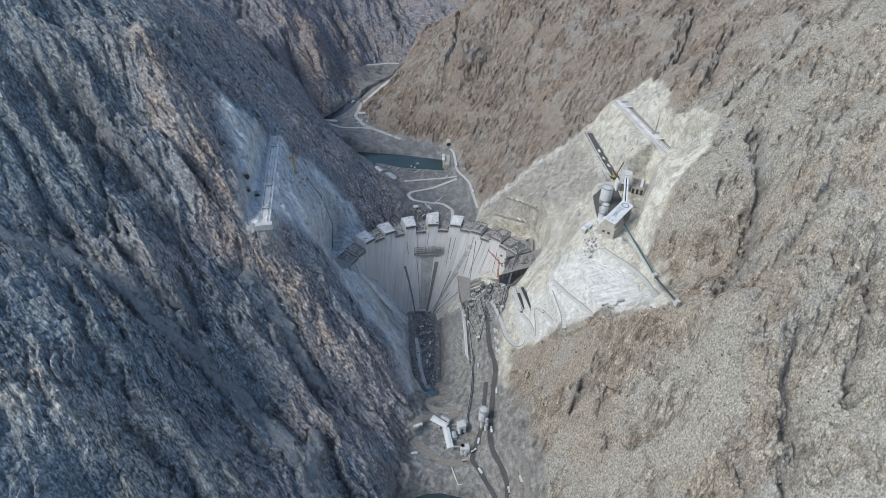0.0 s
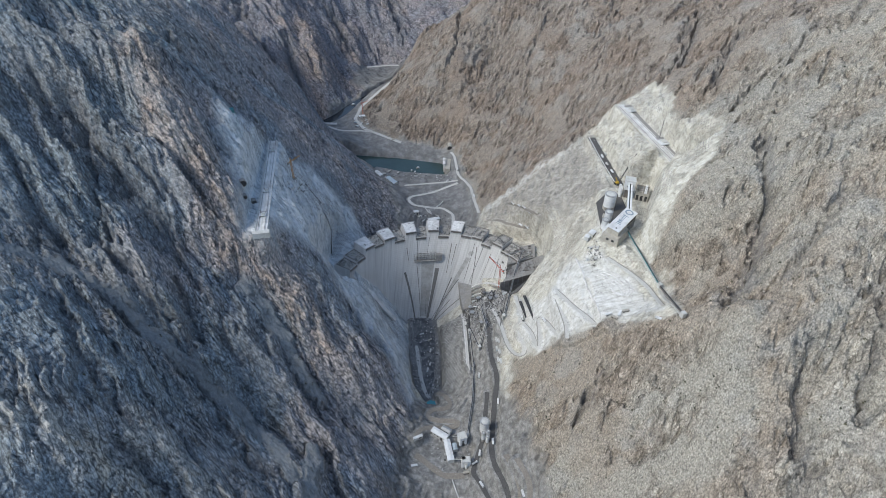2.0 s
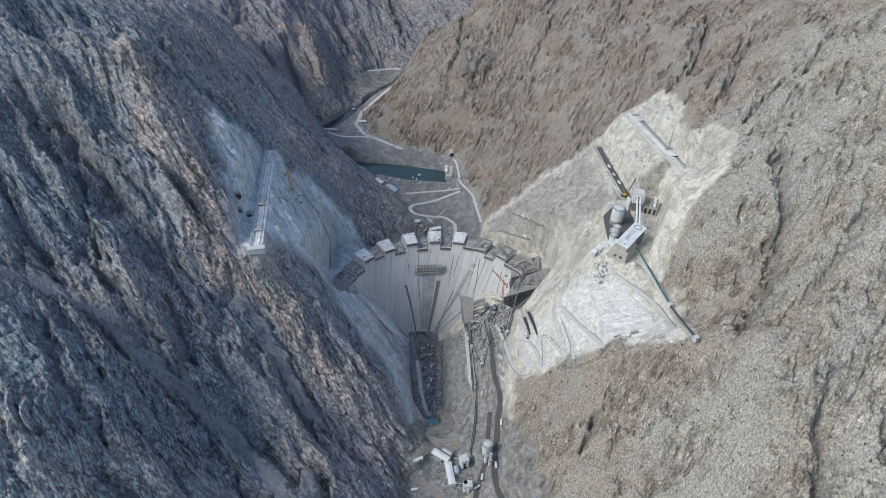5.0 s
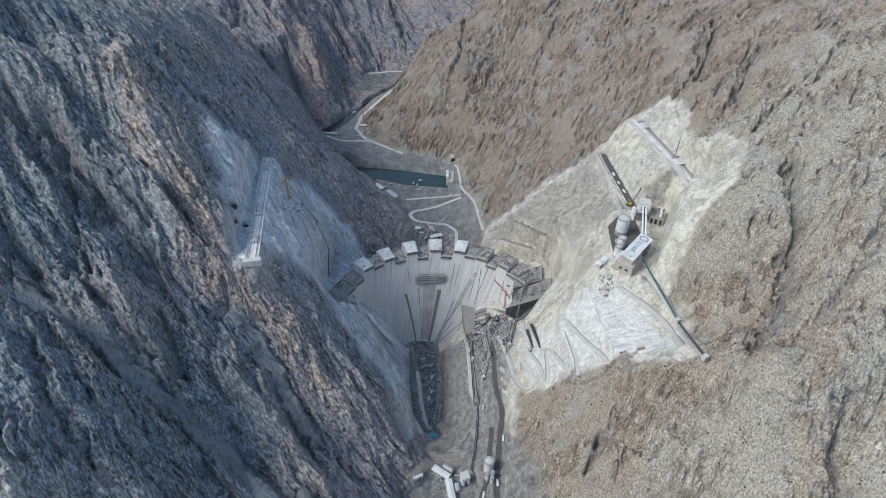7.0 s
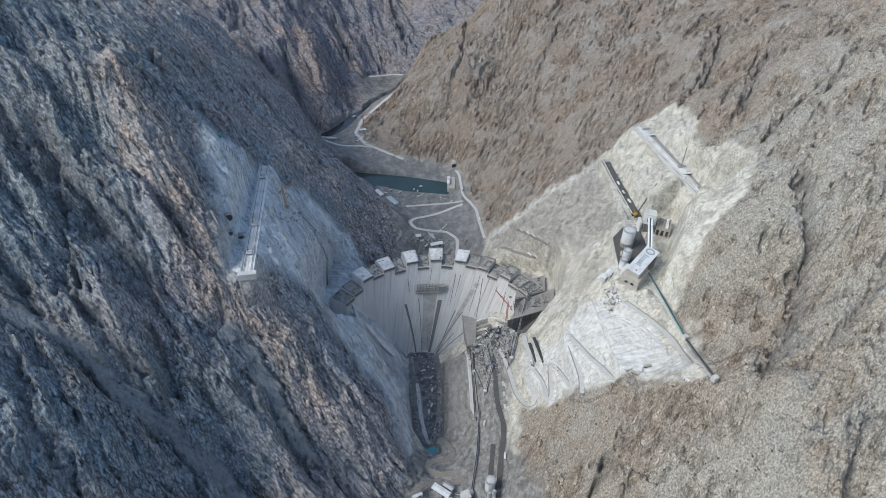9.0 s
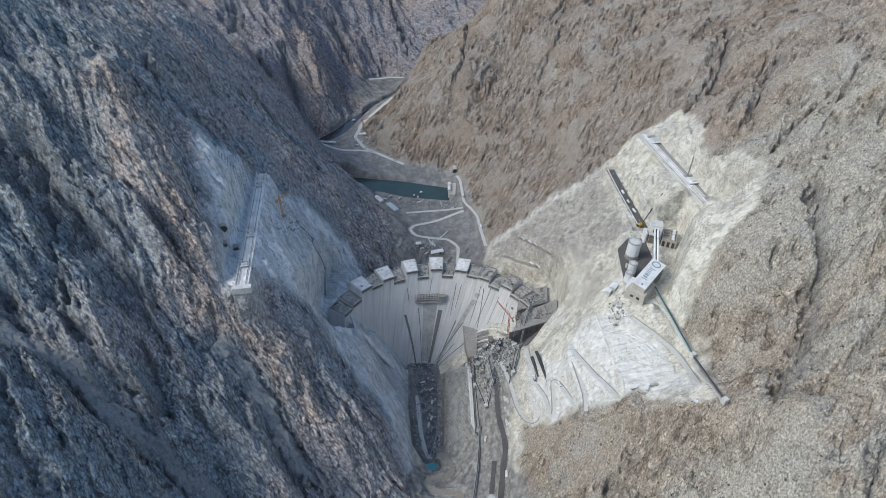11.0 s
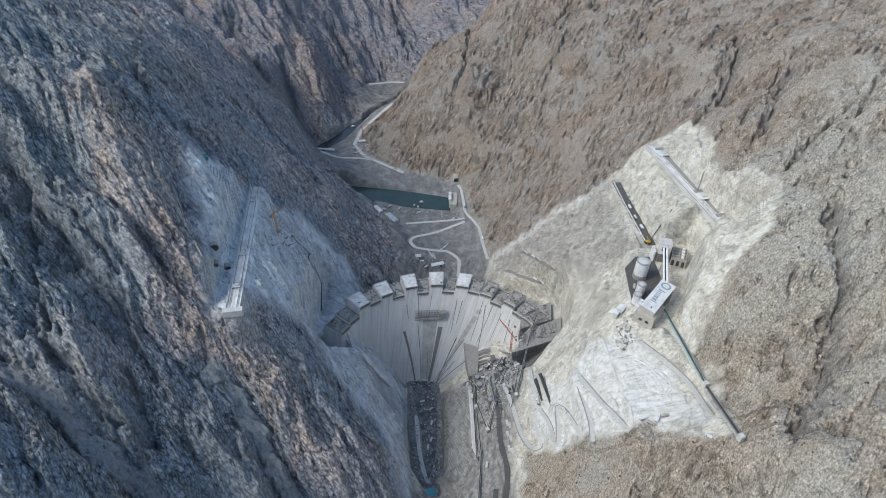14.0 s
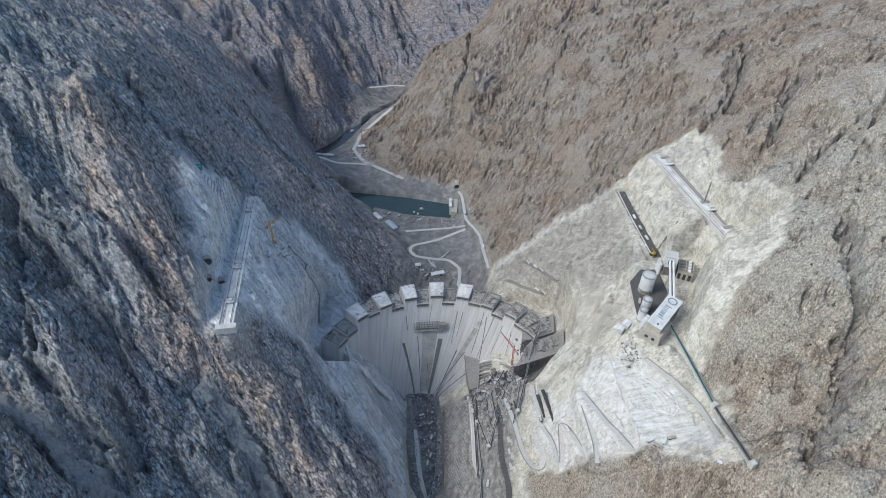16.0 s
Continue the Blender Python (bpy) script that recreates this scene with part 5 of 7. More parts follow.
def carriage(p, turn, size, group):
    """A cable-crane tail carriage: deck on bogies with a winch house and a mast."""
    c = thing("crane_carriage", "pale steel cable crane carriage standing on its track", "crane carriage", group, (p.x, p.y, p.z), turn)
    l, w = size
    sub(c, "deck", lambda bm: box(bm, (0, 0, 2.6), (l, w, 0.7)), WHITE, "white steel deck")
    sub(c, "winch_house", lambda bm: box(bm, (l * 0.15, 0.1 * w, 3.3), (l * 0.45, w * 0.5, 2.4), 0, 0.94), PALE)
    sub(c, "counterweight", lambda bm: box(bm, (-l * 0.32, 0, 3.3), (l * 0.22, w * 0.8, 1.3)), GREY, "grey concrete counterweight")
    for x in (-0.4, 0.4):
        for y in (-0.36, 0.36):
            sub(c, "bogie", lambda bm: box(bm, (l * x, w * y, 1.7), (2.6, 0.9, 0.95)), DARK, "dark steel wheel bogie")
    for y in (-0.35, 0.35):
        sub(c, "handrail", lambda bm: beam(bm, (-l * 0.48, w * y, 4.2), (l * 0.48, w * y, 4.2), 0.12), GALV)
    return c


trackL, aL, dL, sL, turnL = crane_track((-270, 824), (-230, 586), 226, 14, "long white concrete cable crane runway on the western bench")
for k, u in enumerate((0.14, 0.62, 0.86)):
    carriage(aL + dL * 239 * u, turnL, (8, 9), "western carriages")
trackR, aR, dR, sR, turnR = crane_track((302, 928), (343, 700), 239.6, 15, "long pale concrete cable crane runway on the eastern bench")
sub(trackR, "service_deck", lambda bm: prism(bm, [(p.x, p.y) for p in (aR + sR * -7.8 + dR * 8, aR + sR * -7.8 + dR * 176, aR + sR * -21 + dR * 176, aR + sR * -16 + dR * 8)], 233, 239.2), GREY, "grey concrete service deck")
for u in (0.10, 0.60, 0.84):
    carriage(aR + dR * 230 * u + sR * -7, turnR, (22, 15), "eastern carriages")


def lattice(bm, base, top, w0, w1, step):
    """Four chords with diagonal lacing."""
    base, top = Vector(base), Vector(top)
    d = (top - base)
    n = max(int(d.length / step), 2)
    dn = d.normalized()
    s = dn.cross(Vector((0.3, 0.95, 0.1)) if abs(dn.z) > 0.9 else Vector((0, 0, 1))).normalized()
    u = s.cross(dn)
    th = max(0.22, w0 * 0.14)
    for i in range(n):
        p, q = base + d * i / n, base + d * (i + 1) / n
        wp, wq = w0 + (w1 - w0) * i / n, w0 + (w1 - w0) * (i + 1) / n
        cs = [(s * x + u * y) for x, y in ((-0.5, -0.5), (0.5, -0.5), (0.5, 0.5), (-0.5, 0.5))]
        for k in range(4):
            beam(bm, p + cs[k] * wp, q + cs[k] * wq, th)
            beam(bm, p + cs[k] * wp, q + cs[(k + 1) % 4] * wq, th * 0.7)


mast = thing("lattice_mast", "slim dark lattice mast beside the crane track", "mast", at=(331, 800, gz(331, 800)))
sub(mast, "mast", lambda bm: lattice(bm, (0, 0, 0), (0, 0, 36), 1.1, 0.8, 2.2), DARK)
sub(mast, "footing", lambda bm: box(bm, (0, 0, -1), (4, 4, 1.6)), GREY)

# retaining wall under the eastern track
wall = thing("retaining_wall", "pale shotcrete retaining wall below the crane track", "retaining wall")
for i, (p, q, low) in enumerate((((303, 868), (311, 830), 226), ((322, 772), (330, 744), 212), ((330, 744), (336, 712), 214))):
    sub(wall, "wall_panel", lambda bm: prism(bm, [p, q, (q[0] + 6, q[1] + 2), (p[0] + 6, p[1] + 2)], low, 238.4), BEIGE)


# ---- tower cranes and a crawler crane ----
def tower_crane(x, y, height, jib, turn, mat, label):
    c = thing("tower_crane", label, "tower crane", "tower cranes", (x, y, gz(x, y)), turn)
    sub(c, "base", lambda bm: box(bm, (0, 0, -1), (6, 6, 2.2)), GREY, "grey concrete base")
    sub(c, "mast", lambda bm: lattice(bm, (0, 0, 1), (0, 0, height), 1.9, 1.9, 2.4), mat)
    sub(c, "jib", lambda bm: lattice(bm, (1, 0, height), (jib, 0, height + 0.5), 1.4, 0.9, 2.6), mat)
    sub(c, "counter_jib", lambda bm: lattice(bm, (-1, 0, height), (-jib * 0.3, 0, height), 1.4, 1.2, 2.6), mat)
    sub(c, "counterweight", lambda bm: box(bm, (-jib * 0.28, 0, height - 2.4), (3, 1.8, 2.6)), GREY)
    sub(c, "cab", lambda bm: box(bm, (1.8, -1.2, height - 2.2), (2.2, 1.6, 2.2), 0, 0.9), WHITE)
    sub(c, "apex", lambda bm: lattice(bm, (0, 0, height), (0, 0, height + 7), 1.4, 0.4, 2.4), mat)
    sub(c, "tie", lambda bm: beam(bm, (0, 0, height + 7), (jib * 0.7, 0, height + 1.2), 0.25), DARK)
    return c


tower_crane(91, 703, 44, 34, 118, RED, "red lattice tower crane beside the dam")
tower_crane(-232, 768, 30, 20, 60, ORANGE, "orange lattice tower crane on the western bench")
tower_crane(-208, 1371, 32, 20, 40, RED, "red lattice tower crane at the upstream camp")
tower_crane(128, 745, 30, 30, 200, GALV, "grey lattice tower crane above the thrust block")

crawler = thing("crawler_crane", "yellow crawler crane with a long dark lattice boom", "crane", at=(266, 756, gz(266, 756)), turn=25)
for y in (-2.2, 2.2):
    sub(crawler, "track", lambda bm: box(bm, (0, y, 0), (7, 1.2, 1.5), 0, 0.9), DARK, "dark steel crawler track")
sub(crawler, "house", lambda bm: box(bm, (-1, 0, 1.5), (7, 3.6, 2.8), 0, 0.95), YELLOW)
sub(crawler, "cab", lambda bm: box(bm, (2.6, 1.6, 1.6), (1.8, 1.6, 2.4), 0, 0.9), YELLOW)
sub(crawler, "counterweight", lambda bm: box(bm, (-4.6, 0, 1.6), (1.6, 4.0, 2.6)), DARK)
sub(crawler, "boom", lambda bm: lattice(bm, (2.4, 0, 2.6), (30, 4, 44), 1.5, 0.7, 2.6), DARK, "dark lattice boom")
sub(crawler, "mast", lambda bm: lattice(bm, (1.0, 0, 3), (-5, 0, 13), 1.0, 0.8, 2.6), YELLOW)


# ---- eastern batching plant on its terrace ----
Y0 = 193.0
hall = thing("batching_hall", "long white-roofed batching hall on a beige concrete base", "building", at=(238, 626.5, Y0), turn=50)
sub(hall, "roof", lambda bm: prism(bm, [(-28, -8.4), (28, -8.4), (28, 8.4), (-28, 8.4)], [21.4, 21.4, 23.6, 23.6], [22.1, 22.1, 24.3, 24.3]), WHITE, "white sheet metal roof")
sub(hall, "upper_wall", lambda bm: prism(bm, [(-26, -7.4), (27, -7.4), (27, 7.6), (-26, 7.6)], 13, [21.5, 21.5, 23.5, 23.5]), BEIGE, "beige concrete upper wall")
sub(hall, "base", lambda bm: box(bm, (-16, 0.5, -14), (32, 24, 27.5), 0, 0.94), BEIGE, "beige concrete base")
for k in range(6):
    sub(hall, "column", lambda bm: box(bm, (1 + 5 * k, -6.8, -2), (1.2, 1.2, 15.5)), GREY, "grey concrete column")
    sub(hall, "column", lambda bm: box(bm, (1 + 5 * k, 6.8, -2), (1.2, 1.2, 15.5)), GREY, "grey concrete column")
for k in range(5):
    sub(hall, "window", lambda bm: box(bm, (3 + 5 * k, -7.55, 15), (3.4, 0.4, 3.4)), GLASS, "dark side opening")
for y in (-4, 3.5):
    sub(hall, "gate", lambda bm: box(bm, (-31.6, y, 6), (0.6, 3.6, 3.0)), DARK, "dark loading gate")
for k in range(3):
    sub(hall, "hopper", lambda bm: box(bm, (-20 + 6 * k, 14.0, 2), (4.6, 4.6, 11), 0, 0.86), WHITE, "white cement hopper")
# plain printed emblem and bars on the roof


def on_roof(x, y):
    return 21.75 + (y + 8.4) / 16.8 * 2.2 + 0.42


def roof_bar(name, x, y, lx, ly):
    sub(hall, name, lambda bm: prism(bm, [(x - lx / 2, y - ly / 2), (x + lx / 2, y - ly / 2), (x + lx / 2, y + ly / 2), (x - lx / 2, y + ly / 2)],
                                     [on_roof(0, y - ly / 2) - 0.1] * 2 + [on_roof(0, y + ly / 2) - 0.1] * 2, [on_roof(0, y - ly / 2)] * 2 + [on_roof(0, y + ly / 2)] * 2), MARK, "blue-grey printed bar")


def emblem(bm):
    outer, inner, n = 5.6, 3.9, 28
    ring = []
    for k in range(n):
        t = 2 * math.pi * k / n
        ring.append([bm.verts.new((20 + r * math.cos(t), 0.3 + r * math.sin(t), on_roof(0, 0.3 + r * math.sin(t)))) for r in (inner, outer)])
    for k in range(n):
        bm.faces.new((ring[k - 1][0], ring[k - 1][1], ring[k][1], ring[k][0]))


sub(hall, "emblem", emblem, MARK, "blue-grey printed ring emblem")
for x, l, y, w in ((9.6, 1.4, 0.4, 7.6), (6.4, 1.1, 1.4, 5.0), (3.4, 1.1, 1.4, 5.0), (0.8, 1.1, 1.4, 5.0), (-2.0, 1.1, 1.4, 5.0), (-4.6, 2.4, 1.4, 5.0), (-8.8, 2.6, 1.4, 5.0), (-12.6, 1.3, 0.4, 7.6)):
    roof_bar("printed_bar", x, y, l, w)
sub(hall, "roof_vent", lambda bm: drum(bm, (-23, -2), 1.2, 22.0, 23.6, 0.9, 12), DARK, "dark roof vent")


def silo(name, x, y, z, r, h, label, group, ribs_n=0, cap=PALE):
    s = thing(name, label, "silo", group, (x, y, z))
    sub(s, "skirt", lambda bm: drum(bm, (0, 0), r * 0.97, -1, h * 0.28), GREY, "grey skirt")
    sub(s, "shell", lambda bm: drum(bm, (0, 0), r, h * 0.26, h, n=28), WHITE, "white steel shell")
    sub(s, "cap", lambda bm: drum(bm, (0, 0), r * 1.02, h, h + r * 0.22, r * 0.25, 28), cap)
    for k in range(ribs_n):
        t = 2 * math.pi * k / ribs_n
        sub(s, "rib", lambda bm: box(bm, (r * 1.0 * math.cos(t), r * 1.0 * math.sin(t), -1), (0.7, 0.7, h * 0.34), math.degrees(t)), BEIGE, "upright stiffening rib")
    sub(s, "ladder", lambda bm: box(bm, (r + 0.3, 0, 0), (0.5, 0.9, h + 0.6)), GALV)
    sub(s, "top_rail", lambda bm: drum(bm, (0, 0), r * 1.03, h - 0.4, h + 0.5, r * 1.03, 28), GALV)
    return s


silo("silo", 235, 683, Y0, 8.0, 26, "large white cement silo with a ribbed skirt", "terrace silos", 18)
silo("silo", 226, 650, Y0, 5.2, 19, "squat white cement silo beside the hall", "terrace silos", 8)

silo("silo", 219, 637, Y0 - 4, 4.6, 19, "squat white cement silo beside the hall", "terrace silos", 8)

head = thing("conveyor_tower", "tall white-clad conveyor head tower on steel legs", "tower", at=(271, 717, Y0), turn=-14)
sub(head, "clad_box", lambda bm: box(bm, (0, 0, 14), (14, 13, 15)), WHITE, "white clad housing")
sub(head, "roof", lambda bm: box(bm, (0, 0, 29), (14.8, 13.8, 0.7)), PALE)
for x in (-6, 6):
    for y in (-5.5, 5.5):
        sub(head, "leg", lambda bm: beam(bm, (x, y, -1), (x, y, 14), 0.9), GALV)
# dark box added for the shade in the gap under the housing
sub(head, "plinth", lambda bm: box(bm, (0, 0, -2), (11, 10, 15.8)), FORM, "dark box filling the gap between the legs for its shade")
sub(head, "opening", lambda bm: box(bm, (-1, -6.7, 19), (5, 0.4, 6)), DARK, "dark conveyor opening")
for k in range(3):
    sub(head, "mixer_drum", lambda bm: drum(bm, (-12 + 0.6 * k, 4 - 4.5 * k), 2.0, 0, 16, 1.8, 14), WHITE, "white mixer column")
sub(head, "stair", lambda bm: beam(bm, (8.2, -6, 0), (8.2, 6, 14), 1.2, 0.4), GALV)

gallery = thing("conveyor_gallery", "twin white tubular conveyor gallery between tower and hall", "conveyor", at=(0, 0, 0))
for o in (-1.9, 1.9):
    sub(gallery, "tube", lambda bm: beam(bm, (270 + o, 712 - 0.3 * o, Y0 + 24), (252 + o, 648 - 0.3 * o, Y0 + 23), 2.6, 2.6, 12), WHITE, "white tube")
sub(gallery, "walkway", lambda bm: beam(bm, (270, 712, Y0 + 23.2), (252, 648, Y0 + 22.2), 1.0, 0.5), DARK)
for u in (0.3, 0.66):
    px, py, pz = 270 - 18 * u, 712 - 64 * u, Y0 + 23 - u
    sub(gallery, "trestle", lambda bm: (beam(bm, (px - 3, py, Y0 - 1), (px - 1, py, pz), 0.6), beam(bm, (px + 3, py, Y0 - 1), (px + 1, py, pz), 0.6)), GALV)

bins = thing("aggregate_bins", "beige concrete aggregate bins with open dark cells", "storage bins", at=(292, 716, Y0), turn=-22)
sub(bins, "floor", lambda bm: box(bm, (0, 0, -3), (19, 26, 4)), BEIGE)
for k in range(5):
    sub(bins, "partition", lambda bm: box(bm, (0, -12 + 6 * k, 1), (18, 0.9, 11)), BEIGE, "beige partition wall")
for x in (-8.6, 0, 8.6):
    sub(bins, "cross_wall", lambda bm: box(bm, (x, 0, 1), (0.9, 25, 10.2)), BEIGE)
for k in range(4):
    for z in (-1, 3.5, 8):
        sub(bins, "bay", lambda bm: box(bm, (-9.2, -9 + 6 * k, z), (0.5, 3.4, 3.0)), DARK, "dark open bay")
sub(bins, "end_wall", lambda bm: box(bm, (0, -12.8, -2), (18.4, 0.8, 15)), BEIGE)
for k in range(3):
    sub(bins, "bay", lambda bm: box(bm, (-6 + 6 * k, -13.3, 1), (3.4, 0.4, 8)), DARK, "dark open bay")
for k in range(4):
    sub(bins, "aggregate_heap", lambda bm: drum(bm, (-4.3, -9 + 6 * k), 2.6, 1, 6.5, 0.4, 10), GREY, "grey aggregate heap")
    sub(bins, "hopper", lambda bm: box(bm, (4.2, -9 + 6 * k, 11.2), (4.0, 4.0, 2.4), 0, 0.8), WHITE, "white feed hopper")

apron = thing("apron", "dark asphalt yard round the cement silos", "yard", kind="structure")
sub(apron, "surface", lambda bm: prism(bm, [(216, 640), (222, 700), (240, 722), (262, 722), (262, 668), (240, 650), (230, 636)], Y0 - 1.5, Y0 + 0.55), ASPHALT)


def shed(x, y, z, l, w, h, turn, roof, label, group="", rise=1.2):
    s = thing("shed", label, "shed", group, (x, y, z), turn)
    sub(s, "shell", lambda bm: box(bm, (0, 0, -2), (l * 0.97, w * 0.94, h + 2)), PALE)

    def gable(bm):
        pts = [(-w / 2, h), (0, h + rise), (w / 2, h), (w / 2, h - 0.25), (0, h + rise - 0.25), (-w / 2, h - 0.25)]
        a = [bm.verts.new((-l / 2, *p)) for p in pts]
        b = [bm.verts.new((l / 2, *p)) for p in pts]
        for i in range(6):
            bm.faces.new((a[i - 1], a[i], b[i], b[i - 1]))
        bm.faces.new(a[::-1])
        bm.faces.new(b)

    sub(s, "roof", gable, roof)
    sub(s, "door", lambda bm: box(bm, (l * 0.2, -w * 0.475, 0), (min(3.5, l * 0.3), 0.2, h * 0.75)), DARK, "dark roller door")
    for k in range(max(int(l / 7), 1)):
        sub(s, "window", lambda bm: box(bm, (-l * 0.42 + 5 * k, -w * 0.475, h * 0.45), (1.6, 0.2, h * 0.28)), GLASS)
    return s


shed(203, 633, 186, 11, 8, 4, 52, WHITE, "small white site shed at the terrace edge", "terrace sheds")
shed(196, 628, 184, 8, 7, 3.5, 52, WHITE, "small white site shed at the terrace edge", "terrace sheds")


# ---- belt conveyors on trestles ----
def conveyor(name, points, wide, high, mat, label, lift=4.0, group="belt conveyors", legs=14.0):
    c = thing(name, label, "conveyor", group)
    pts = [Vector(p) if len(p) == 3 else Vector((*p, gz(*p) + lift)) for p in points]
    for p, q in zip(pts, pts[1:]):
        d = (q - p)
        sub(c, "gallery", lambda bm: beam(bm, p, q, wide, high), mat)
        sub(c, "belt", lambda bm: beam(bm, p + Vector((0, 0, high / 2 + 0.15)), q + Vector((0, 0, high / 2 + 0.15)), wide * 0.55, 0.2), DARK, "dark belt")
        for k in range(1, max(int(d.length / legs), 1) + 1):
            m = p + d * (k - 0.5) / max(int(d.length / legs), 1)
            g = gz(m.x, m.y)
            if m.z - g > 1.0:
                s = Vector((d.y, -d.x, 0)).normalized() * wide * 0.8
                sub(c, "trestle", lambda bm: (beam(bm, (m.x + s.x, m.y + s.y, g - 1), m, 0.4), beam(bm, (m.x - s.x, m.y - s.y, g - 1), m, 0.4)), GALV)
    sub(c, "transfer_house", lambda bm: box(bm, (pts[-1].x, pts[-1].y, pts[-1].z - 4), (4.5, 4.5, 7), 20), PALE, "pale transfer house")
    return c


def along(a, b, n, clear):
    """Points from a to b on one line in plan that keep clear of the slope."""
    out = []
    for k in range(n + 1):
        t = k / n
        x, y = a[0] + (b[0] - a[0]) * t, a[1] + (b[1] - a[1]) * t
        out.append((x, y, max(a[2] + (b[2] - a[2]) * t, gz(x, y) + clear)))
    return out


conveyor("belt_conveyor", [(245, 618, 203), (260, 520, 196)], 1.5, 1.3, TEAL, "long teal belt conveyor down the quarried slope", 3.2)
conveyor("belt_conveyor", along((260, 517, 196), (253, 439, 229), 3, 1.2), 2.4, 1.2, FORM, "dark grey belt conveyor in a trench")
conveyor("belt_conveyor", [(41, 628), (46, 563), (41, 508), (32, 452)], 2.2, 1.8, GALV, "long grey belt conveyor up the valley to the dam", 5.0)
conveyor("belt_conveyor", [(80, 699), (60, 657), (64, 612), (54, 586)], 2.2, 1.8, GALV, "grey belt conveyor zigzagging over the works", 6.0)
conveyor("belt_conveyor", [(130, 742, 66), (118, 711, 60), (90, 612, 49)], 2.0, 1.8, GALV, "long grey belt conveyor rising to the thrust block")
conveyor("belt_conveyor", [(80, 696), (90, 612)], 1.8, 1.6, DARK, "dark steel belt conveyor over the works", 5.0)
conveyor("belt_conveyor", [(42, 633), (54, 586)], 2.0, 1.6, GALV, "grey belt conveyor over the works", 4.0)
conveyor("belt_conveyor", [(43, 705), (41, 660), (41, 630)], 2.6, 1.8, DARK, "dark steel belt conveyor beside the wedge", 4.0)

# steel towers, pipes and decks crowded between the toe and the haul road
def scaffold(x, y, w, h, turn, label):
    s = thing("scaffold_tower", label, "scaffold", "scaffold towers", (x, y, gz(x, y)), turn)
    for a in (-0.5, 0.5):
        for b in (-0.5, 0.5):
            sub(s, "post", lambda bm: beam(bm, (a * w, b * w, -1.5), (a * w, b * w, h), 0.35), DARK)
    for k in range(1, int(h / 4) + 1):
        sub(s, "deck", lambda bm: box(bm, (0, 0, 4 * k - 0.2), (w * 1.08, w * 1.08, 0.3)), FORM if k % 2 else GALV, "steel working deck")
        sub(s, "brace", lambda bm: beam(bm, (-0.5 * w, -0.5 * w, 4 * k - 4), (0.5 * w, -0.5 * w, 4 * k), 0.22), GALV)
    return s


for x, y, w, h, turn in ((40, 692, 6, 12, 10), (43, 676, 5, 8, 20), (46, 660, 6, 9, 0), (56, 688, 5, 10, 35), (66, 700, 6, 12, 15), (78, 690, 5, 8, 50), (86, 680, 6, 10, 20),
                         (52, 640, 4, 7, 10), (58, 622, 5, 8, 25), (74, 668, 5, 9, 0), (94, 668, 5, 8, 30), (48, 600, 4, 6, 15)):
    scaffold(x, y, w, h, turn, "dark steel scaffold tower with decks among the works")
for a, b, w in (((36, 700), (40, 560), 0.9), ((38, 700), (42, 556), 0.7), ((60, 704), (84, 640), 0.9), ((92, 690), (72, 640), 0.8), ((50, 704), (58, 610), 0.8), ((98, 660), (84, 600), 0.8)):
    pipe = thing("pipeline", "dark steel pipeline laid over the works", "pipeline", "site pipelines")
    pts = along((*a, gz(*a) + 1.2), (*b, gz(*b) + 1.2), 8, 0.8)
    for p, q in zip(pts, pts[1:]):
        sub(pipe, "pipe", lambda bm: beam(bm, p, q, w, w, 8), DARK)
        sub(pipe, "saddle", lambda bm: box(bm, (q[0], q[1], q[2] - 1.6), (1.4, 1.0, 1.5)), GREY, "grey concrete saddle")
# added dark sheet in place of the shade between block and slope
deck = thing("apron", "dark sheet standing for the shade below the thrust block", "yard", kind="structure")
rim = [(86, 664), (98, 652), (116, 656), (130, 668), (136, 688), (94, 674)]
sub(deck, "surface", lambda bm: prism(bm, rim, [gz(*c) - 4 for c in rim], [gz(*c) + 0.9 for c in rim]), ASPHALT)

# ---- lower batching yard ----
P0 = -24.0
shed(-5, 456, P0, 25, 9, 8, -33, WHITE, "long shed with a white metal roof in the yard", "yard sheds")
shed(7, 431, P0, 31, 9, 8, -79, WHITE, "long shed with a white metal roof in the yard", "yard sheds")
shed(15, 437, P0, 10, 6, 6, -79, BLUEROOF, "small shed with a blue-grey roof in the yard", "yard sheds")
shed(4, 463, P0, 14, 7, 6, -33, GALV, "long shed with a grey metal roof in the yard", "yard sheds")
shed(-34, 444, gz(-34, 444), 13, 4, 3.5, 25, WHITE, "white site office by the cliff", "yard sheds")


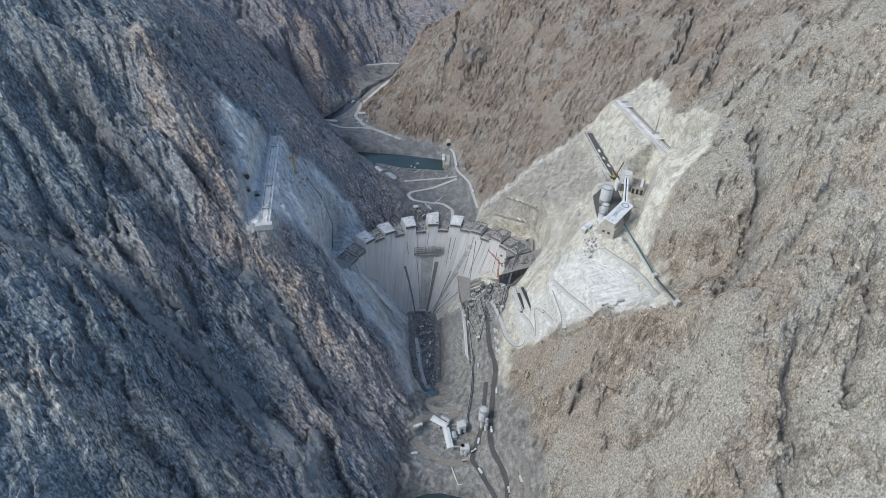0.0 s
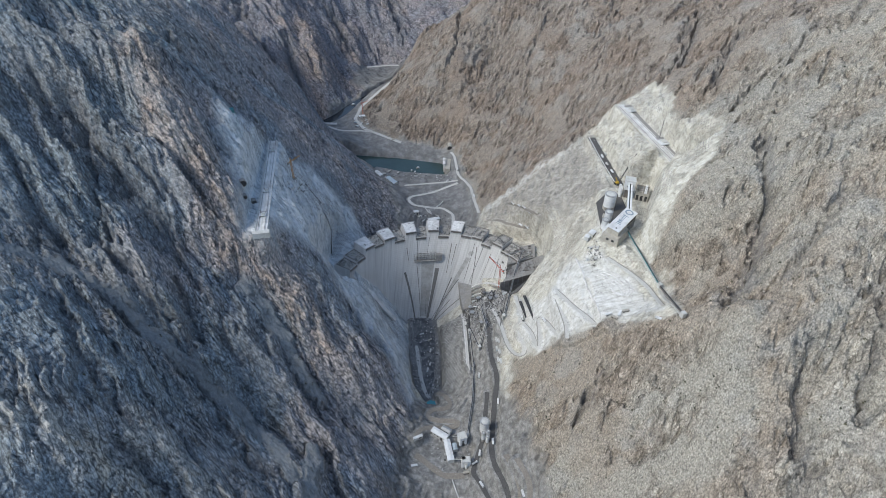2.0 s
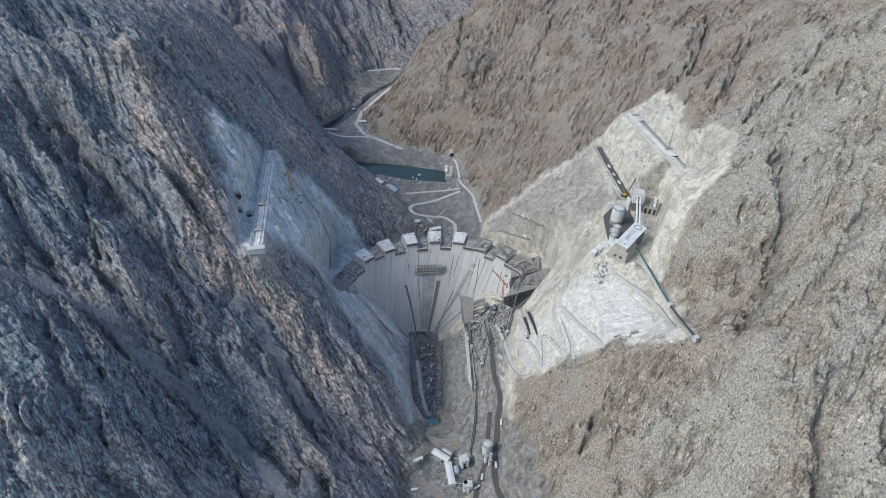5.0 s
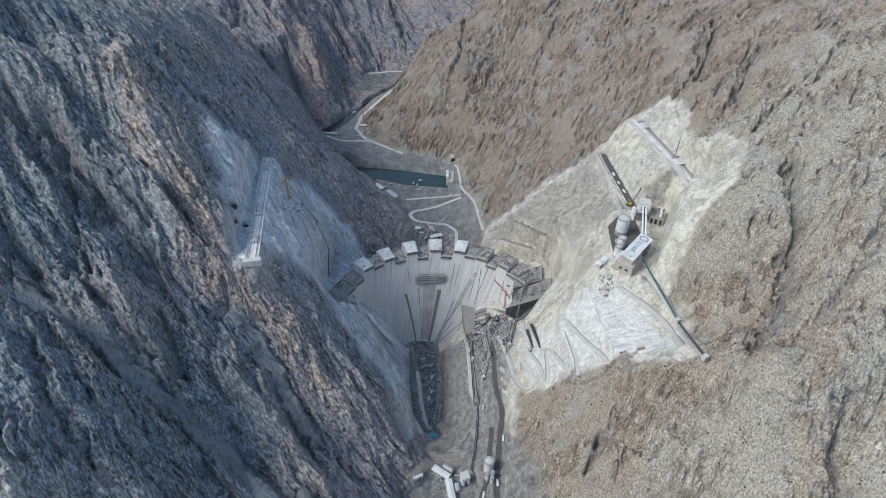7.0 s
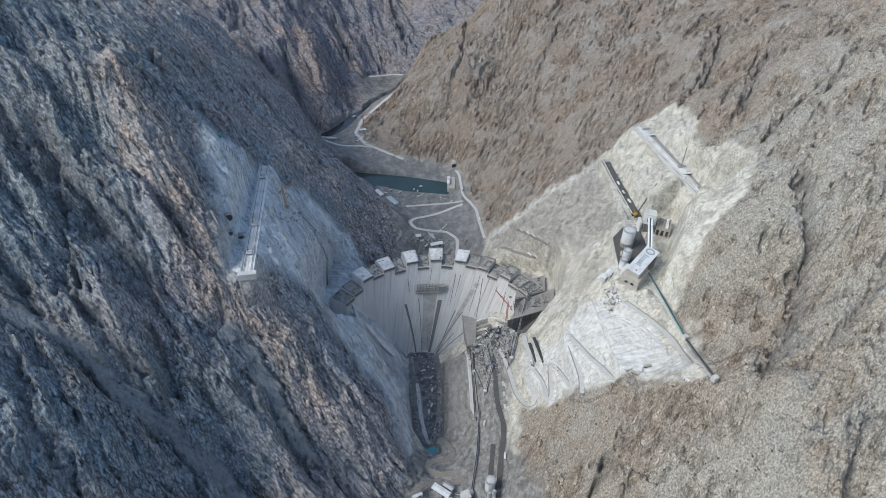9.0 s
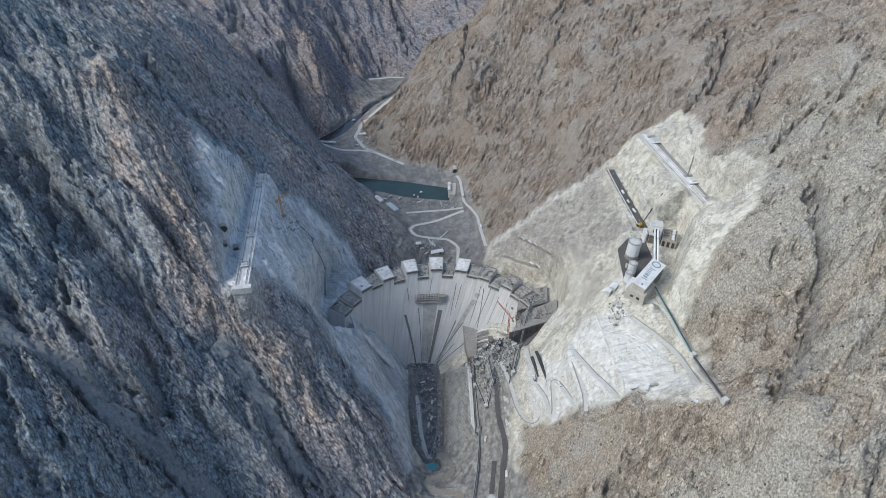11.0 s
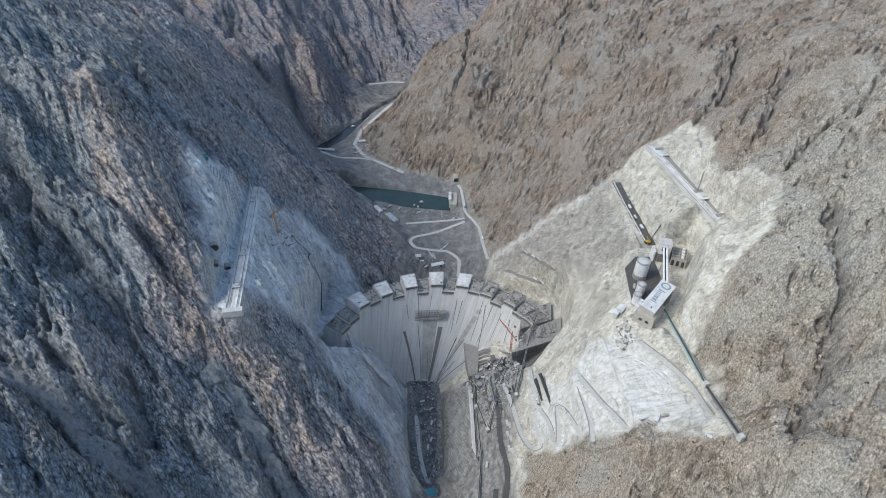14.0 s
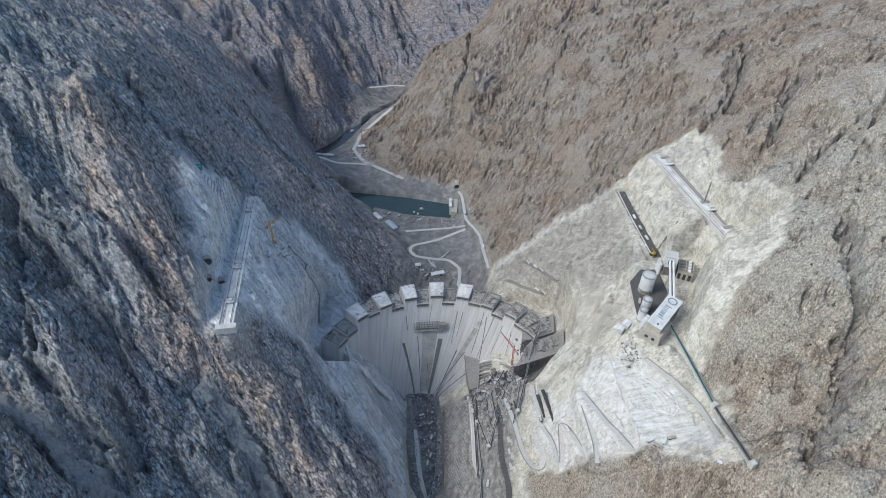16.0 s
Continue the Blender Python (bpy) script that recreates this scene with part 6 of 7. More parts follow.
def silo_tower(x, y, z, count, r, h, headbox, turn, label):
    s = thing("batching_tower", label, "batching tower", "yard batching towers", (x, y, z), turn)
    for k in range(count):
        t = 2 * math.pi * (k + 0.5) / count
        px, py = r * 2.1 * math.cos(t), r * 1.7 * math.sin(t)
        sh = sub(s, "silo", lambda bm: (drum(bm, (px, py), r, 4, h, n=16), drum(bm, (px, py), 0.5, 1.5, 4.05, r, 16)), WHITE, "white cement silo")
        sub(sh, "cap", lambda bm: drum(bm, (px, py), r * 1.03, h, h + 0.9, r * 0.3, 16), PALE)
        sub(s, "leg", lambda bm: beam(bm, (px, py - r * 0.7, -1), (px, py - r * 0.7, 5), 0.5), GALV)
    sub(s, "head_box", lambda bm: box(bm, (0, 0, h - 1), headbox), WHITE, "white clad head house")
    sub(s, "roof", lambda bm: box(bm, (0, 0, h - 1 + headbox[2]), (headbox[0] + 0.8, headbox[1] + 0.8, 0.5)), PALE)
    sub(s, "frame", lambda bm: lattice(bm, (0, 0, -1), (0, 0, h), r * 2.2, r * 2.2, 4), DARK)
    return s


silo_tower(25, 445, P0, 4, 2.3, 15, (10, 10, 5), 20, "batching tower of white silos under a clad box")
silo_tower(29, 412, P0, 6, 2.2, 13, (10, 8, 4.5), 5, "batching tower of white silos under a clad box")
silo("silo", 54, 452, gz(54, 452), 6.2, 26, "tall wide white cement silo above the yard", "yard silos", 0)
silo("silo", 52, 440, gz(52, 440), 2.4, 18, "slim white cement silo above the yard", "yard silos")
silo("silo", 58, 441, gz(58, 441), 2.4, 19, "slim white cement silo above the yard", "yard silos")
silo("silo", 57, 434, gz(57, 434), 2.3, 16, "slim white cement silo above the yard", "yard silos")
conveyor("belt_conveyor", [(13, 452, -17), (23, 447, -8)], 1.8, 1.4, PALE, "pale inclined belt conveyor in the yard")
conveyor("belt_conveyor", [(12, 420, -19), (26, 414, -10)], 1.8, 1.4, PALE, "pale inclined belt conveyor in the yard")

quay = thing("pump_quay", "concrete pump quay with side walls over the river pool", "quay")
sub(quay, "deck", lambda bm: prism(bm, [(11, 393), (19, 369), (46, 369), (31, 395)], -44, -24.5), GREY)
sub(quay, "wall", lambda bm: beam(bm, (11, 393, -24), (19, 369, -24), 1.0, 2.6), FRESH, "pale parapet wall")
sub(quay, "wall", lambda bm: beam(bm, (19, 369, -24), (46, 369, -24), 1.0, 2.6), FRESH, "pale parapet wall")
sub(quay, "wall", lambda bm: beam(bm, (46, 369, -24), (58, 344, -26), 1.2, 3.4), FRESH, "pale parapet wall")
sub(quay, "pump_house", lambda bm: box(bm, (33, 383, -24.5), (6, 5, 4), 60), PALE)
sub(quay, "pipe", lambda bm: beam(bm, (29, 381, -22), (30, 364, -35), 0.9, 0.9, 10), WHITE, "white outfall pipe")

pool = thing("settling_pool", "small turquoise settling pool in the pit floor", "pool")
sub(pool, "water", lambda bm: bm.faces.new([bm.verts.new(v) for v in ((-26, 543, -68.3), (-24, 531, -68.3), (-16, 531, -68.3), (-11, 535, -68.3), (-13, 545, -68.3), (-20, 547, -68.3))]), TURQUOISE)


# ---- vehicles and containers ----
def make_truck(kind, color):
    t = thing("truck", "", "truck")
    sub(t, "chassis", lambda bm: box(bm, (0, 0, 0.7), (8.2, 2.3, 0.5)), DARK)
    sub(t, "cab", lambda bm: box(bm, (3.3, 0, 0.9), (2.0, 2.5, 2.3), 0, 0.92), color)
    sub(t, "windscreen", lambda bm: box(bm, (4.28, 0, 2.0), (0.15, 2.1, 0.9)), GLASS)
    if kind == "tipper":
        sub(t, "tub", lambda bm: box(bm, (-1.1, 0, 1.2), (5.8, 2.6, 1.7), 0, 1.06), color)
    else:
        def barrel(bm):
            for k, (x, r) in enumerate(((-4.0, 0.7), (-2.4, 1.25), (0.2, 1.3), (1.9, 0.8))):
                pass
            beam(bm, (-3.8, 0, 2.9), (1.9, 0, 2.3), 2.5, 2.5, 12)
        sub(t, "drum", barrel, PALE, "pale mixing drum")
        sub(t, "chute", lambda bm: beam(bm, (-3.8, 0, 2.8), (-4.9, 0, 1.6), 0.7, 0.3), DARK)
    for x in (3.0, -1.6, -3.0):
        for y in (-1.05, 1.05):
            sub(t, "wheel", lambda bm: beam(bm, (x, y - 0.25, 0.55), (x, y + 0.25, 0.55), 1.1, 1.1, 12), RUBBER, "black tyre")
    return t


TRUCKS = [make_truck("tipper", WHITE), make_truck("mixer", WHITE), make_truck("tipper", BEIGE)]
TRUCK_WORDS = ("white tipper truck with a steel tub", "white concrete mixer truck with a pale drum", "beige tipper truck with a steel tub")
placed = set()


def park(kind, x, y, turn, where, z=None):
    src = TRUCKS[kind]
    m = pose(x, y, (gz(x, y) + 0.45) if z is None else z, 0, 0, turn)
    if kind not in placed:
        placed.add(kind)
        src.matrix_basis = m
        t = src
    else:
        t = copy_thing(src, m)
    tagged(t, TRUCK_WORDS[kind] + " " + where, "truck", "site trucks")


for kind, x, y, turn, where in (
        (0, 47, 423, 80, "on the yard road"), (1, 40, 410, 35, "in the batching yard"), (0, 47, 378, -60, "on the yard road"), (2, 29, 401, 10, "in the batching yard"),
        (0, 74, 486, 85, "on the haul road"), (0, 92, 349, 100, "on a terrace track"), (1, 79, 345, 95, "on the haul road"), (0, 64, 432, 90, "on the haul road"),
        (0, 198, 497, 20, "on the spoil plateau"), (2, 203, 490, -40, "on the spoil plateau"), (0, 210, 494, 60, "on the spoil plateau"), (2, 217, 496, 10, "on the spoil plateau"),
        (0, 236, 452, 150, "below the conveyor trench"), (1, 127, 879, -60, "on the upper bench"), (0, 136, 858, -60, "on the upper bench"), (1, 142, 842, -55, "on the upper bench"),
        (0, 148, 822, -60, "on the upper bench"), (2, 158, 805, -60, "on the upper bench"), (0, 137, 826, -50, "on the lower bench"), (1, 145, 813, -50, "on the lower bench"),
        (0, 62, 985, 95, "on the upstream road"), (1, 31, 1090, 90, "on the upstream road"), (0, -196, 1290, 140, "on the upstream road"), (2, -120, 1232, 150, "on the upstream road"),
        (0, -226, 1340, 100, "on the upstream road"), (1, 114, 590, 100, "on the switchback road"), (0, 136, 553, -70, "on the switchback road"), (0, -38, 412, 10, "in the batching yard"),
        (0, 261, 838, 95, "on the paved bench"), (1, 263, 812, 95, "on the paved bench"), (0, 266, 790, 100, "on the paved bench"), (2, 224, 664, 70, "in the silo yard"),
        (2, -24, 676, 40, "on the pit floor")):
    park(kind, x, y, turn, where)


def container(mat, words):
    c = thing("container", words, "container", "site containers")
    sub(c, "shell", lambda bm: box(bm, (0, 0, 0.15), (7.5, 2.6, 2.7)), mat)
    sub(c, "door", lambda bm: box(bm, (1.5, -1.33, 0.2), (1.0, 0.1, 2.1)), DARK)
    sub(c, "window", lambda bm: box(bm, (-1.8, -1.33, 1.2), (1.4, 0.1, 0.9)), GLASS)
    sub(c, "roof_rim", lambda bm: box(bm, (0, 0, 2.85), (7.7, 2.8, 0.15)), PALE)
    return c


BOXES = [container(WHITE, "white site office container on the ground"), container(BLUEROOF, "blue-grey site container on the ground"), container(GREY, "grey steel site container on the ground")]
spots = [(0, 78, 584, 95), (0, 81, 578, 95), (1, 78, 570, 95), (0, 81, 562, 95), (0, 79, 553, 100), (0, 82, 546, 100), (0, 115, 629, 80), (2, -38, 690, 20), (2, -22, 652, 80),
         (2, -22, 624, 75), (1, -26, 612, 85), (2, 30, 682, 85), (0, 33, 668, 85), (2, 36, 652, 85), (0, 50, 690, 30), (2, 60, 694, 60),
         (0, 70, 690, 10), (2, 66, 676, 80), (0, 96, 664, 30), (2, 52, 672, 0), (0, -228, 742, 70), (2, -224, 752, 80), (0, -236, 745, 40), (2, -226, 776, 60),
         (0, 198, 607, 30), (2, 204, 602, 70), (0, 194, 596, 0), (2, 201, 590, 50), (0, -215, 1300, 30), (0, -205, 1316, 70), (1, -222, 1322, 10), (0, -196, 1335, 60), (2, -200, 1350, 20),
         (0, -190, 1312, 40), (0, -120, 1100, 40), (2, -100, 1092, 70), (0, -60, 1080, 10), (2, -130, 1088, 0), (0, 8, 1060, 60), (0, -48, 938, 20), (2, -40, 930, 50),
         (0, 330, 774, 70), (2, 334, 764, 60), (2, 266, 868, 95), (2, 268, 846, 95), (0, 52, 546, 80)]
used = set()
for k, x, y, turn in spots:
    m = pose(x, y, gz(x, y) - 0.1, 0, 0, turn)
    if k in used:
        copy_thing(BOXES[k], m)
    else:
        used.add(k)
        BOXES[k].matrix_basis = m

# long racks beside the switchbacks
for x, y, l, turn in ((117, 607, 34, 100), (123, 596, 50, 101)):
    shed(x, y, gz(x, y), l, 4.5, 3.5, turn, DARK, "long narrow dark-roofed store beside the switchback", "switchback stores", 0.5)

# ---- upstream ----
shed(-142, 1086, gz(-142, 1086), 24, 9, 5, -52, WHITE, "long white-roofed camp shed by the pond", "camp sheds")
shed(-112, 1058, gz(-112, 1058), 32, 11, 5, -52, BLUEROOF, "long camp shed with a blue-grey roof", "camp sheds")
shed(-20, 938, gz(-20, 938), 24, 9, 5, 18, WHITE, "white-roofed shed behind the dam", "camp sheds")
shed(-55, 945, gz(-55, 945), 10, 8, 6, 10, WHITE, "small white-roofed shed behind the dam", "camp sheds")
shed(-208, 1352, gz(-208, 1352), 16, 9, 5, 10, WHITE, "white-roofed camp shed by the river road", "camp sheds")

intake = thing("tunnel_intake", "pale concrete diversion tunnel intake at the pond edge", "intake", at=(6, 1118, 0))
sub(intake, "wall", lambda bm: prism(bm, [(-4, -20), (8, -22), (10, 22), (-4, 24)], -8, 12), BEIGE)
for y in (-8, 4, 16):
    sub(intake, "pier", lambda bm: box(bm, (-5, y, -8), (4, 2, 24)), FRESH, "pale concrete pier")
sub(intake, "gantry", lambda bm: box(bm, (-5, 4, 15), (6, 28, 2)), FRESH)
for y in (-2, 10):
    sub(intake, "gate", lambda bm: box(bm, (-4.4, y, -6), (1, 8, 18)), DARK, "dark gate opening")
portal = thing("tunnel_portal", "dark arched road tunnel portal in the rock", "tunnel portal", at=(14, 1186, gz(14, 1186) - 2))


def arch(bm):
    n = 12
    rings = []
    for y, r in ((-9, 5.2), (-9, 6.6), (8, 6.6)):
        rings.append([bm.verts.new((r * math.cos(math.pi * k / n), y, 3 + r * math.sin(math.pi * k / n))) for k in range(n + 1)])
    for a, b in zip(rings, rings[1:]):
        for k in range(n):
            bm.faces.new((a[k], a[k + 1], b[k + 1], b[k]))


sub(portal, "collar", arch, BEIGE, "beige concrete collar")
sub(portal, "mouth", lambda bm: prism(bm, [(-5.2, -8.6), (5.2, -8.6), (5.2, 6), (-5.2, 6)], -1, 7.8), DARK, "dark tunnel mouth")

bridge = thing("bridge", "pale concrete road bridge over the dark river", "bridge")
sub(bridge, "deck", lambda bm: beam(bm, (-340, 1327, 8), (-268, 1318, 9), 6, 1.4), FRESH)
for x in (-322, -292):
    sub(bridge, "pier", lambda bm: box(bm, (x, 1323, -9), (2, 5, 17)), GREY)
for y in (-2.8, 2.8):
    sub(bridge, "parapet", lambda bm: beam(bm, (-340, 1327 + y, 9.2), (-268, 1318 + y, 10.2), 0.4, 1.2), FRESH)


def pontoon(x, y, z, l, turn):
    p = thing("pontoon", "small white work pontoon afloat on the water", "pontoon", "work pontoons", (x, y, z), turn)
    sub(p, "float", lambda bm: box(bm, (0, 0, -0.6), (l, l * 0.5, 1.3), 0, 0.95), GREY)
    sub(p, "cabin", lambda bm: box(bm, (0, 0, 0.7), (l * 0.5, l * 0.35, 2.2)), WHITE)
    sub(p, "rail", lambda bm: beam(bm, (-l / 2, l * 0.22, 1.4), (l / 2, l * 0.22, 1.4), 0.15), GALV)


pontoon(-58, 1128, -4.4, 9, 10)
pontoon(-72, 1116, -4.4, 6, 60)
pontoon(-64, 1110, -4.4, 6, 80)
pontoon(-246, 1462, -4.9, 12, 30)

# conveyor trusses lying behind the dam
for x, y, turn, l in ((-34, 960, 120, 24), (-28, 958, 112, 22), (-6, 985, 55, 16), (-16, 972, 60, 14)):
    t = thing("steel_truss", "pale steel truss section lying on the ground", "truss", "spare trusses", (x, y, gz(x, y)), turn)
    sub(t, "truss", lambda bm: lattice(bm, (-l / 2, 0, 0.9), (l / 2, 0, 0.9), 1.7, 1.7, 2.4), WHITE)
    sub(t, "walkway", lambda bm: box(bm, (0, 0, 1.8), (l, 1.6, 0.2)), PALE)

# blue water tank above the western bench
tank = thing("water_tank", "open turquoise water tank on the western crest", "tank", at=(-306, 775, gz(-306, 775)), turn=20)
sub(tank, "floor", lambda bm: box(bm, (0, 0, -3), (9, 7, 3.4)), TEAL)
for x, y, l, w in ((0, -3.4, 9, 0.5), (0, 3.4, 9, 0.5), (-4.4, 0, 0.5, 7), (4.4, 0, 0.5, 7)):
    sub(tank, "side", lambda bm: box(bm, (x, y, 0), (l, w, 2.6)), TEAL)
sub(tank, "water", lambda bm: box(bm, (0, 0, 0.4), (8.3, 6.3, 1.4)), TURQUOISE, "bright turquoise water")


# ---- small repeated matter, joined ----
def scatter(name, pts, sizes, shape, mat, label, category, seed, flat=1.0):
    """Many small lumps or boxes in one mesh, each turned and dented by chance."""
    rs = np.random.RandomState(seed)
    if shape == "box":
        base = np.array([(x, y, z) for z in (0, 1) for x, y in ((-1, -1), (1, -1), (1, 1), (-1, 1))], float)
        faces = np.array([(0, 3, 2), (0, 2, 1), (4, 5, 6), (4, 6, 7), (0, 1, 5), (0, 5, 4), (1, 2, 6), (1, 6, 5), (2, 3, 7), (2, 7, 6), (3, 0, 4), (3, 4, 7)])
    else:
        bm = bmesh.new()
        bmesh.ops.create_icosphere(bm, subdivisions=1, radius=1.0)
        base = np.array([v.co[:] for v in bm.verts])
        bm.faces.ensure_lookup_table()
        faces = np.array([[v.index for v in f.verts] for f in bm.faces])
        bm.free()
    n, k = len(pts), len(base)
    ang = rs.rand(n) * 2 * np.pi
    c, s = np.cos(ang)[:, None], np.sin(ang)[:, None]
    v = np.repeat(base[None], n, 0) * (1 + (0.45 * (rs.rand(n, k, 1) - 0.5) if shape != "box" else 0))
    v = v * sizes[:, None, :]
    v = np.stack([v[..., 0] * c - v[..., 1] * s, v[..., 0] * s + v[..., 1] * c, v[..., 2] * flat], -1) + pts[:, None, :]
    f = (faces[None] + (np.arange(n) * k)[:, None, None]).reshape(-1, 3)
    mesh = bpy.data.meshes.new(name)
    mesh.from_pydata(v.reshape(-1, 3).tolist(), [], f.tolist())
    mesh.materials.append(mat)
    return tagged(new(name, mesh), label, category, kind="stuff")


def strewn(count, lo, hi, seed, keep):
    rs = np.random.RandomState(seed)
    x, y = lo[0] + rs.rand(count) * (hi[0] - lo[0]), lo[1] + rs.rand(count) * (hi[1] - lo[1])
    m = keep(x, y, rs.rand(count))
    return x[m], y[m]


def make_leaf():
    n = Nodes("dry_shrub")
    rnd = n.t.nodes.new("ShaderNodeNewGeometry").outputs["Random Per Island"]
    col = n.ramp(rnd, (0.0, (0.06, 0.065, 0.045)), (0.6, (0.11, 0.11, 0.075)), (1.0, (0.17, 0.155, 0.11)))
    col = n.mix(n.ramp(n.noise(2.5, 4, 0.7), (0.4, 0.0), (0.65, 0.6)), col, (0.03, 0.03, 0.022))
    return n.done(col, 0.95, n.bump(n.noise(3.0, 3, 0.7), 0.8, 0.5))


def make_stone(name, a, b):
    n = Nodes(name)
    rnd = n.t.nodes.new("ShaderNodeNewGeometry").outputs["Random Per Island"]
    col = n.ramp(rnd, (0.0, a), (1.0, b))
    col = n.mix(n.ramp(n.noise(1.2, 5, 0.7), (0.4, 0.0), (0.65, 0.5)), col, a)
    return n.done(col, 0.9, n.bump(n.noise(1.5, 4, 0.6), 0.5, 0.3))


SHRUB = make_leaf()
TANSTONE = make_stone("tan_boulder", (0.24, 0.215, 0.185), (0.48, 0.45, 0.40))
GREYSTONE = make_stone("grey_boulder", (0.13, 0.13, 0.132), (0.46, 0.46, 0.46))
DEBRIS = make_stone("site_debris", (0.05, 0.05, 0.05), (0.62, 0.61, 0.59))

# shrubs on the raw slopes, in loose patches; most are two or three clumps together
def wants_shrub(x, y, r):
    patch = smooth(-0.3, 0.6, fbm(x / 70, y / 70, 3, 120))
    return (wildness(x, y) > 0.9) & (r < 0.25 + 0.75 * patch)


sx, sy = strewn(3600, (60, 290), (640, 1500), 31, wants_shrub)
wx_, wy_ = strewn(900, (-560, 300), (-60, 1000), 32, wants_shrub)
sx, sy = np.concatenate([sx, wx_]), np.concatenate([sy, wy_])
rs = np.random.RandomState(5)
sx, sy = np.concatenate([sx, sx + rs.randn(len(sx)) * 1.2]), np.concatenate([sy, sy + rs.randn(len(sy)) * 1.2])
r = 0.45 + 0.85 * rs.rand(len(sx)) ** 2
scatter("shrubs", np.stack([sx, sy, ground(sx, sy) + 0.3], 1), np.stack([r, r, r], 1), "lump", SHRUB, "dark dry shrubs dotted over the rocky slopes", "shrub", 6, 0.8)

# loose boulders and ledges
bx, by = strewn(3000, (60, 290), (620, 1400), 41, lambda x, y, q: wildness(x, y) > 0.8)
r = 0.4 + 1.0 * np.random.RandomState(8).rand(len(bx)) ** 3
scatter("boulders", np.stack([bx, by, ground(bx, by)], 1), np.stack([r * 1.2, r, r * 0.8], 1), "lump", TANSTONE, "tan boulders strewn over the eastern slopes", "boulder", 9)
bx, by = strewn(1800, (-560, 290), (-40, 1000), 42, lambda x, y, q: wildness(x, y) > 0.7)
r = 0.4 + 1.2 * np.random.RandomState(10).rand(len(bx)) ** 3
scatter("boulders", np.stack([bx, by, ground(bx, by)], 1), np.stack([r * 1.5, r, r * 0.8], 1), "lump", GREYSTONE, "blue-grey boulders strewn over the western slopes", "boulder", 11)

# debris of the works: pit floor, conveyors' foot, upstream camp, crest
def spots_in(outline, count, seed):
    xs, ys = [c[0] for c in outline], [c[1] for c in outline]
    return strewn(count, (min(xs), min(ys)), (max(xs), max(ys)), seed, lambda x, y, q: inside(x, y, outline) > 0)


for outline, count, seed, big in ((PADS[0][2], 1300, 51, 1.3), ([(22, 705), (40, 640), (62, 575), (92, 640), (104, 680), (92, 704), (50, 700)], 1700, 52, 1.3),
                                  ([(-180, 1110), (-90, 1096), (20, 1082), (20, 1060), (-100, 1050), (-150, 1085)], 260, 53, 1.8),
                                  ([(-100, 1222), (-170, 1270), (-236, 1300), (-236, 1350), (-205, 1372), (-170, 1292)], 240, 54, 2.0),
                                  ([(-238, 735), (-222, 735), (-216, 775), (-236, 785)], 70, 55, 1.2), ([(194, 585), (210, 585), (206, 612), (194, 612)], 90, 56, 1.2),
                                  ([(-70, 925), (10, 925), (10, 950), (-60, 956)], 120, 57, 1.5), ([(252, 905), (262, 908), (273, 752), (266, 750)], 40, 58, 1.2),
                                  ([(10, 396), (36, 396), (36, 448), (-20, 448), (-10, 400)], 90, 59, 1.0)):
    x, y = spots_in(outline, count, seed)
    q = np.random.RandomState(seed).rand(len(x), 3)
    size = np.stack([0.4 + big * q[:, 0] ** 2, 0.4 + 0.6 * big * q[:, 1] ** 2, 0.5 + big * 0.9 * q[:, 2] ** 2], 1)
    scatter("site_debris", np.stack([x, y, ground(x, y) - 0.2], 1), size, "box", DEBRIS, "scattered steel, timber and crates of the works", "debris", seed)

# mud tone made dark and bluish, with the pit's shade in it
SHADED_MUD = make_ground_cover("shaded_pit_mud", ((0.36, (0.075, 0.08, 0.086)), (0.5, (0.13, 0.134, 0.14)), (0.64, (0.24, 0.242, 0.242))), 0.12)
pit = thing("pit_floor", "muddy foundation pit floor, its shade put into the dark colour", "pit floor", kind="structure")
sub(pit, "surface", lambda bm: prism(bm, [(-56, 728), (-22, 728), (-15, 690), (-13, 640), (-16, 590), (-24, 562), (-32, 592), (-37, 640), (-50, 685)], -80, -77.3), SHADED_MUD)

pts, sizes = [], []
rs = np.random.RandomState(77)
for i, top in enumerate(TOPS):
    if i == 0:
        continue
    for _ in range(4 if i in (3, 5, 7, 9, 11) else 40):
        a, b = A0 + PITCH * i + 0.5 + 5.8 * rs.rand(), 2 + 26 * rs.rand()
        pts.append(dam_point(a, top + 0.2, b)[:])
        sizes.append((0.3 + 1.6 * rs.rand() ** 2, 0.25 + 0.8 * rs.rand() ** 2, 0.4 + 2.0 * rs.rand() ** 2))
scatter("site_debris", np.array(pts), np.array(sizes), "box", DEBRIS, "rebar bundles, panels and crates on the block tops", "debris", 78)


# anchor heads in rows over the supported rock faces
def anchors(outline, step, size, mat, label):
    xs, ys = [c[0] for c in outline], [c[1] for c in outline]
    X, Y = np.meshgrid(np.arange(min(xs), max(xs), step[0]), np.arange(min(ys), max(ys), step[1]))
    X = X + (np.arange(X.shape[0]) % 2)[:, None] * step[0] / 2
    m = inside(X, Y, outline) > 0
    x, y = X[m], Y[m]
    q = np.full(len(x), size)
    scatter("rock_anchors", np.stack([x, y, ground(x, y) - 0.3], 1), np.stack([q, q, q * 1.6], 1), "box", mat, label, "rock anchor", 90)


anchors([(152, 800), (164, 712), (158, 664), (178, 640), (198, 660), (204, 720), (194, 770), (176, 810)], (2.8, 3.8), 0.5, FORM, "rows of dark anchor heads on the eastern abutment")
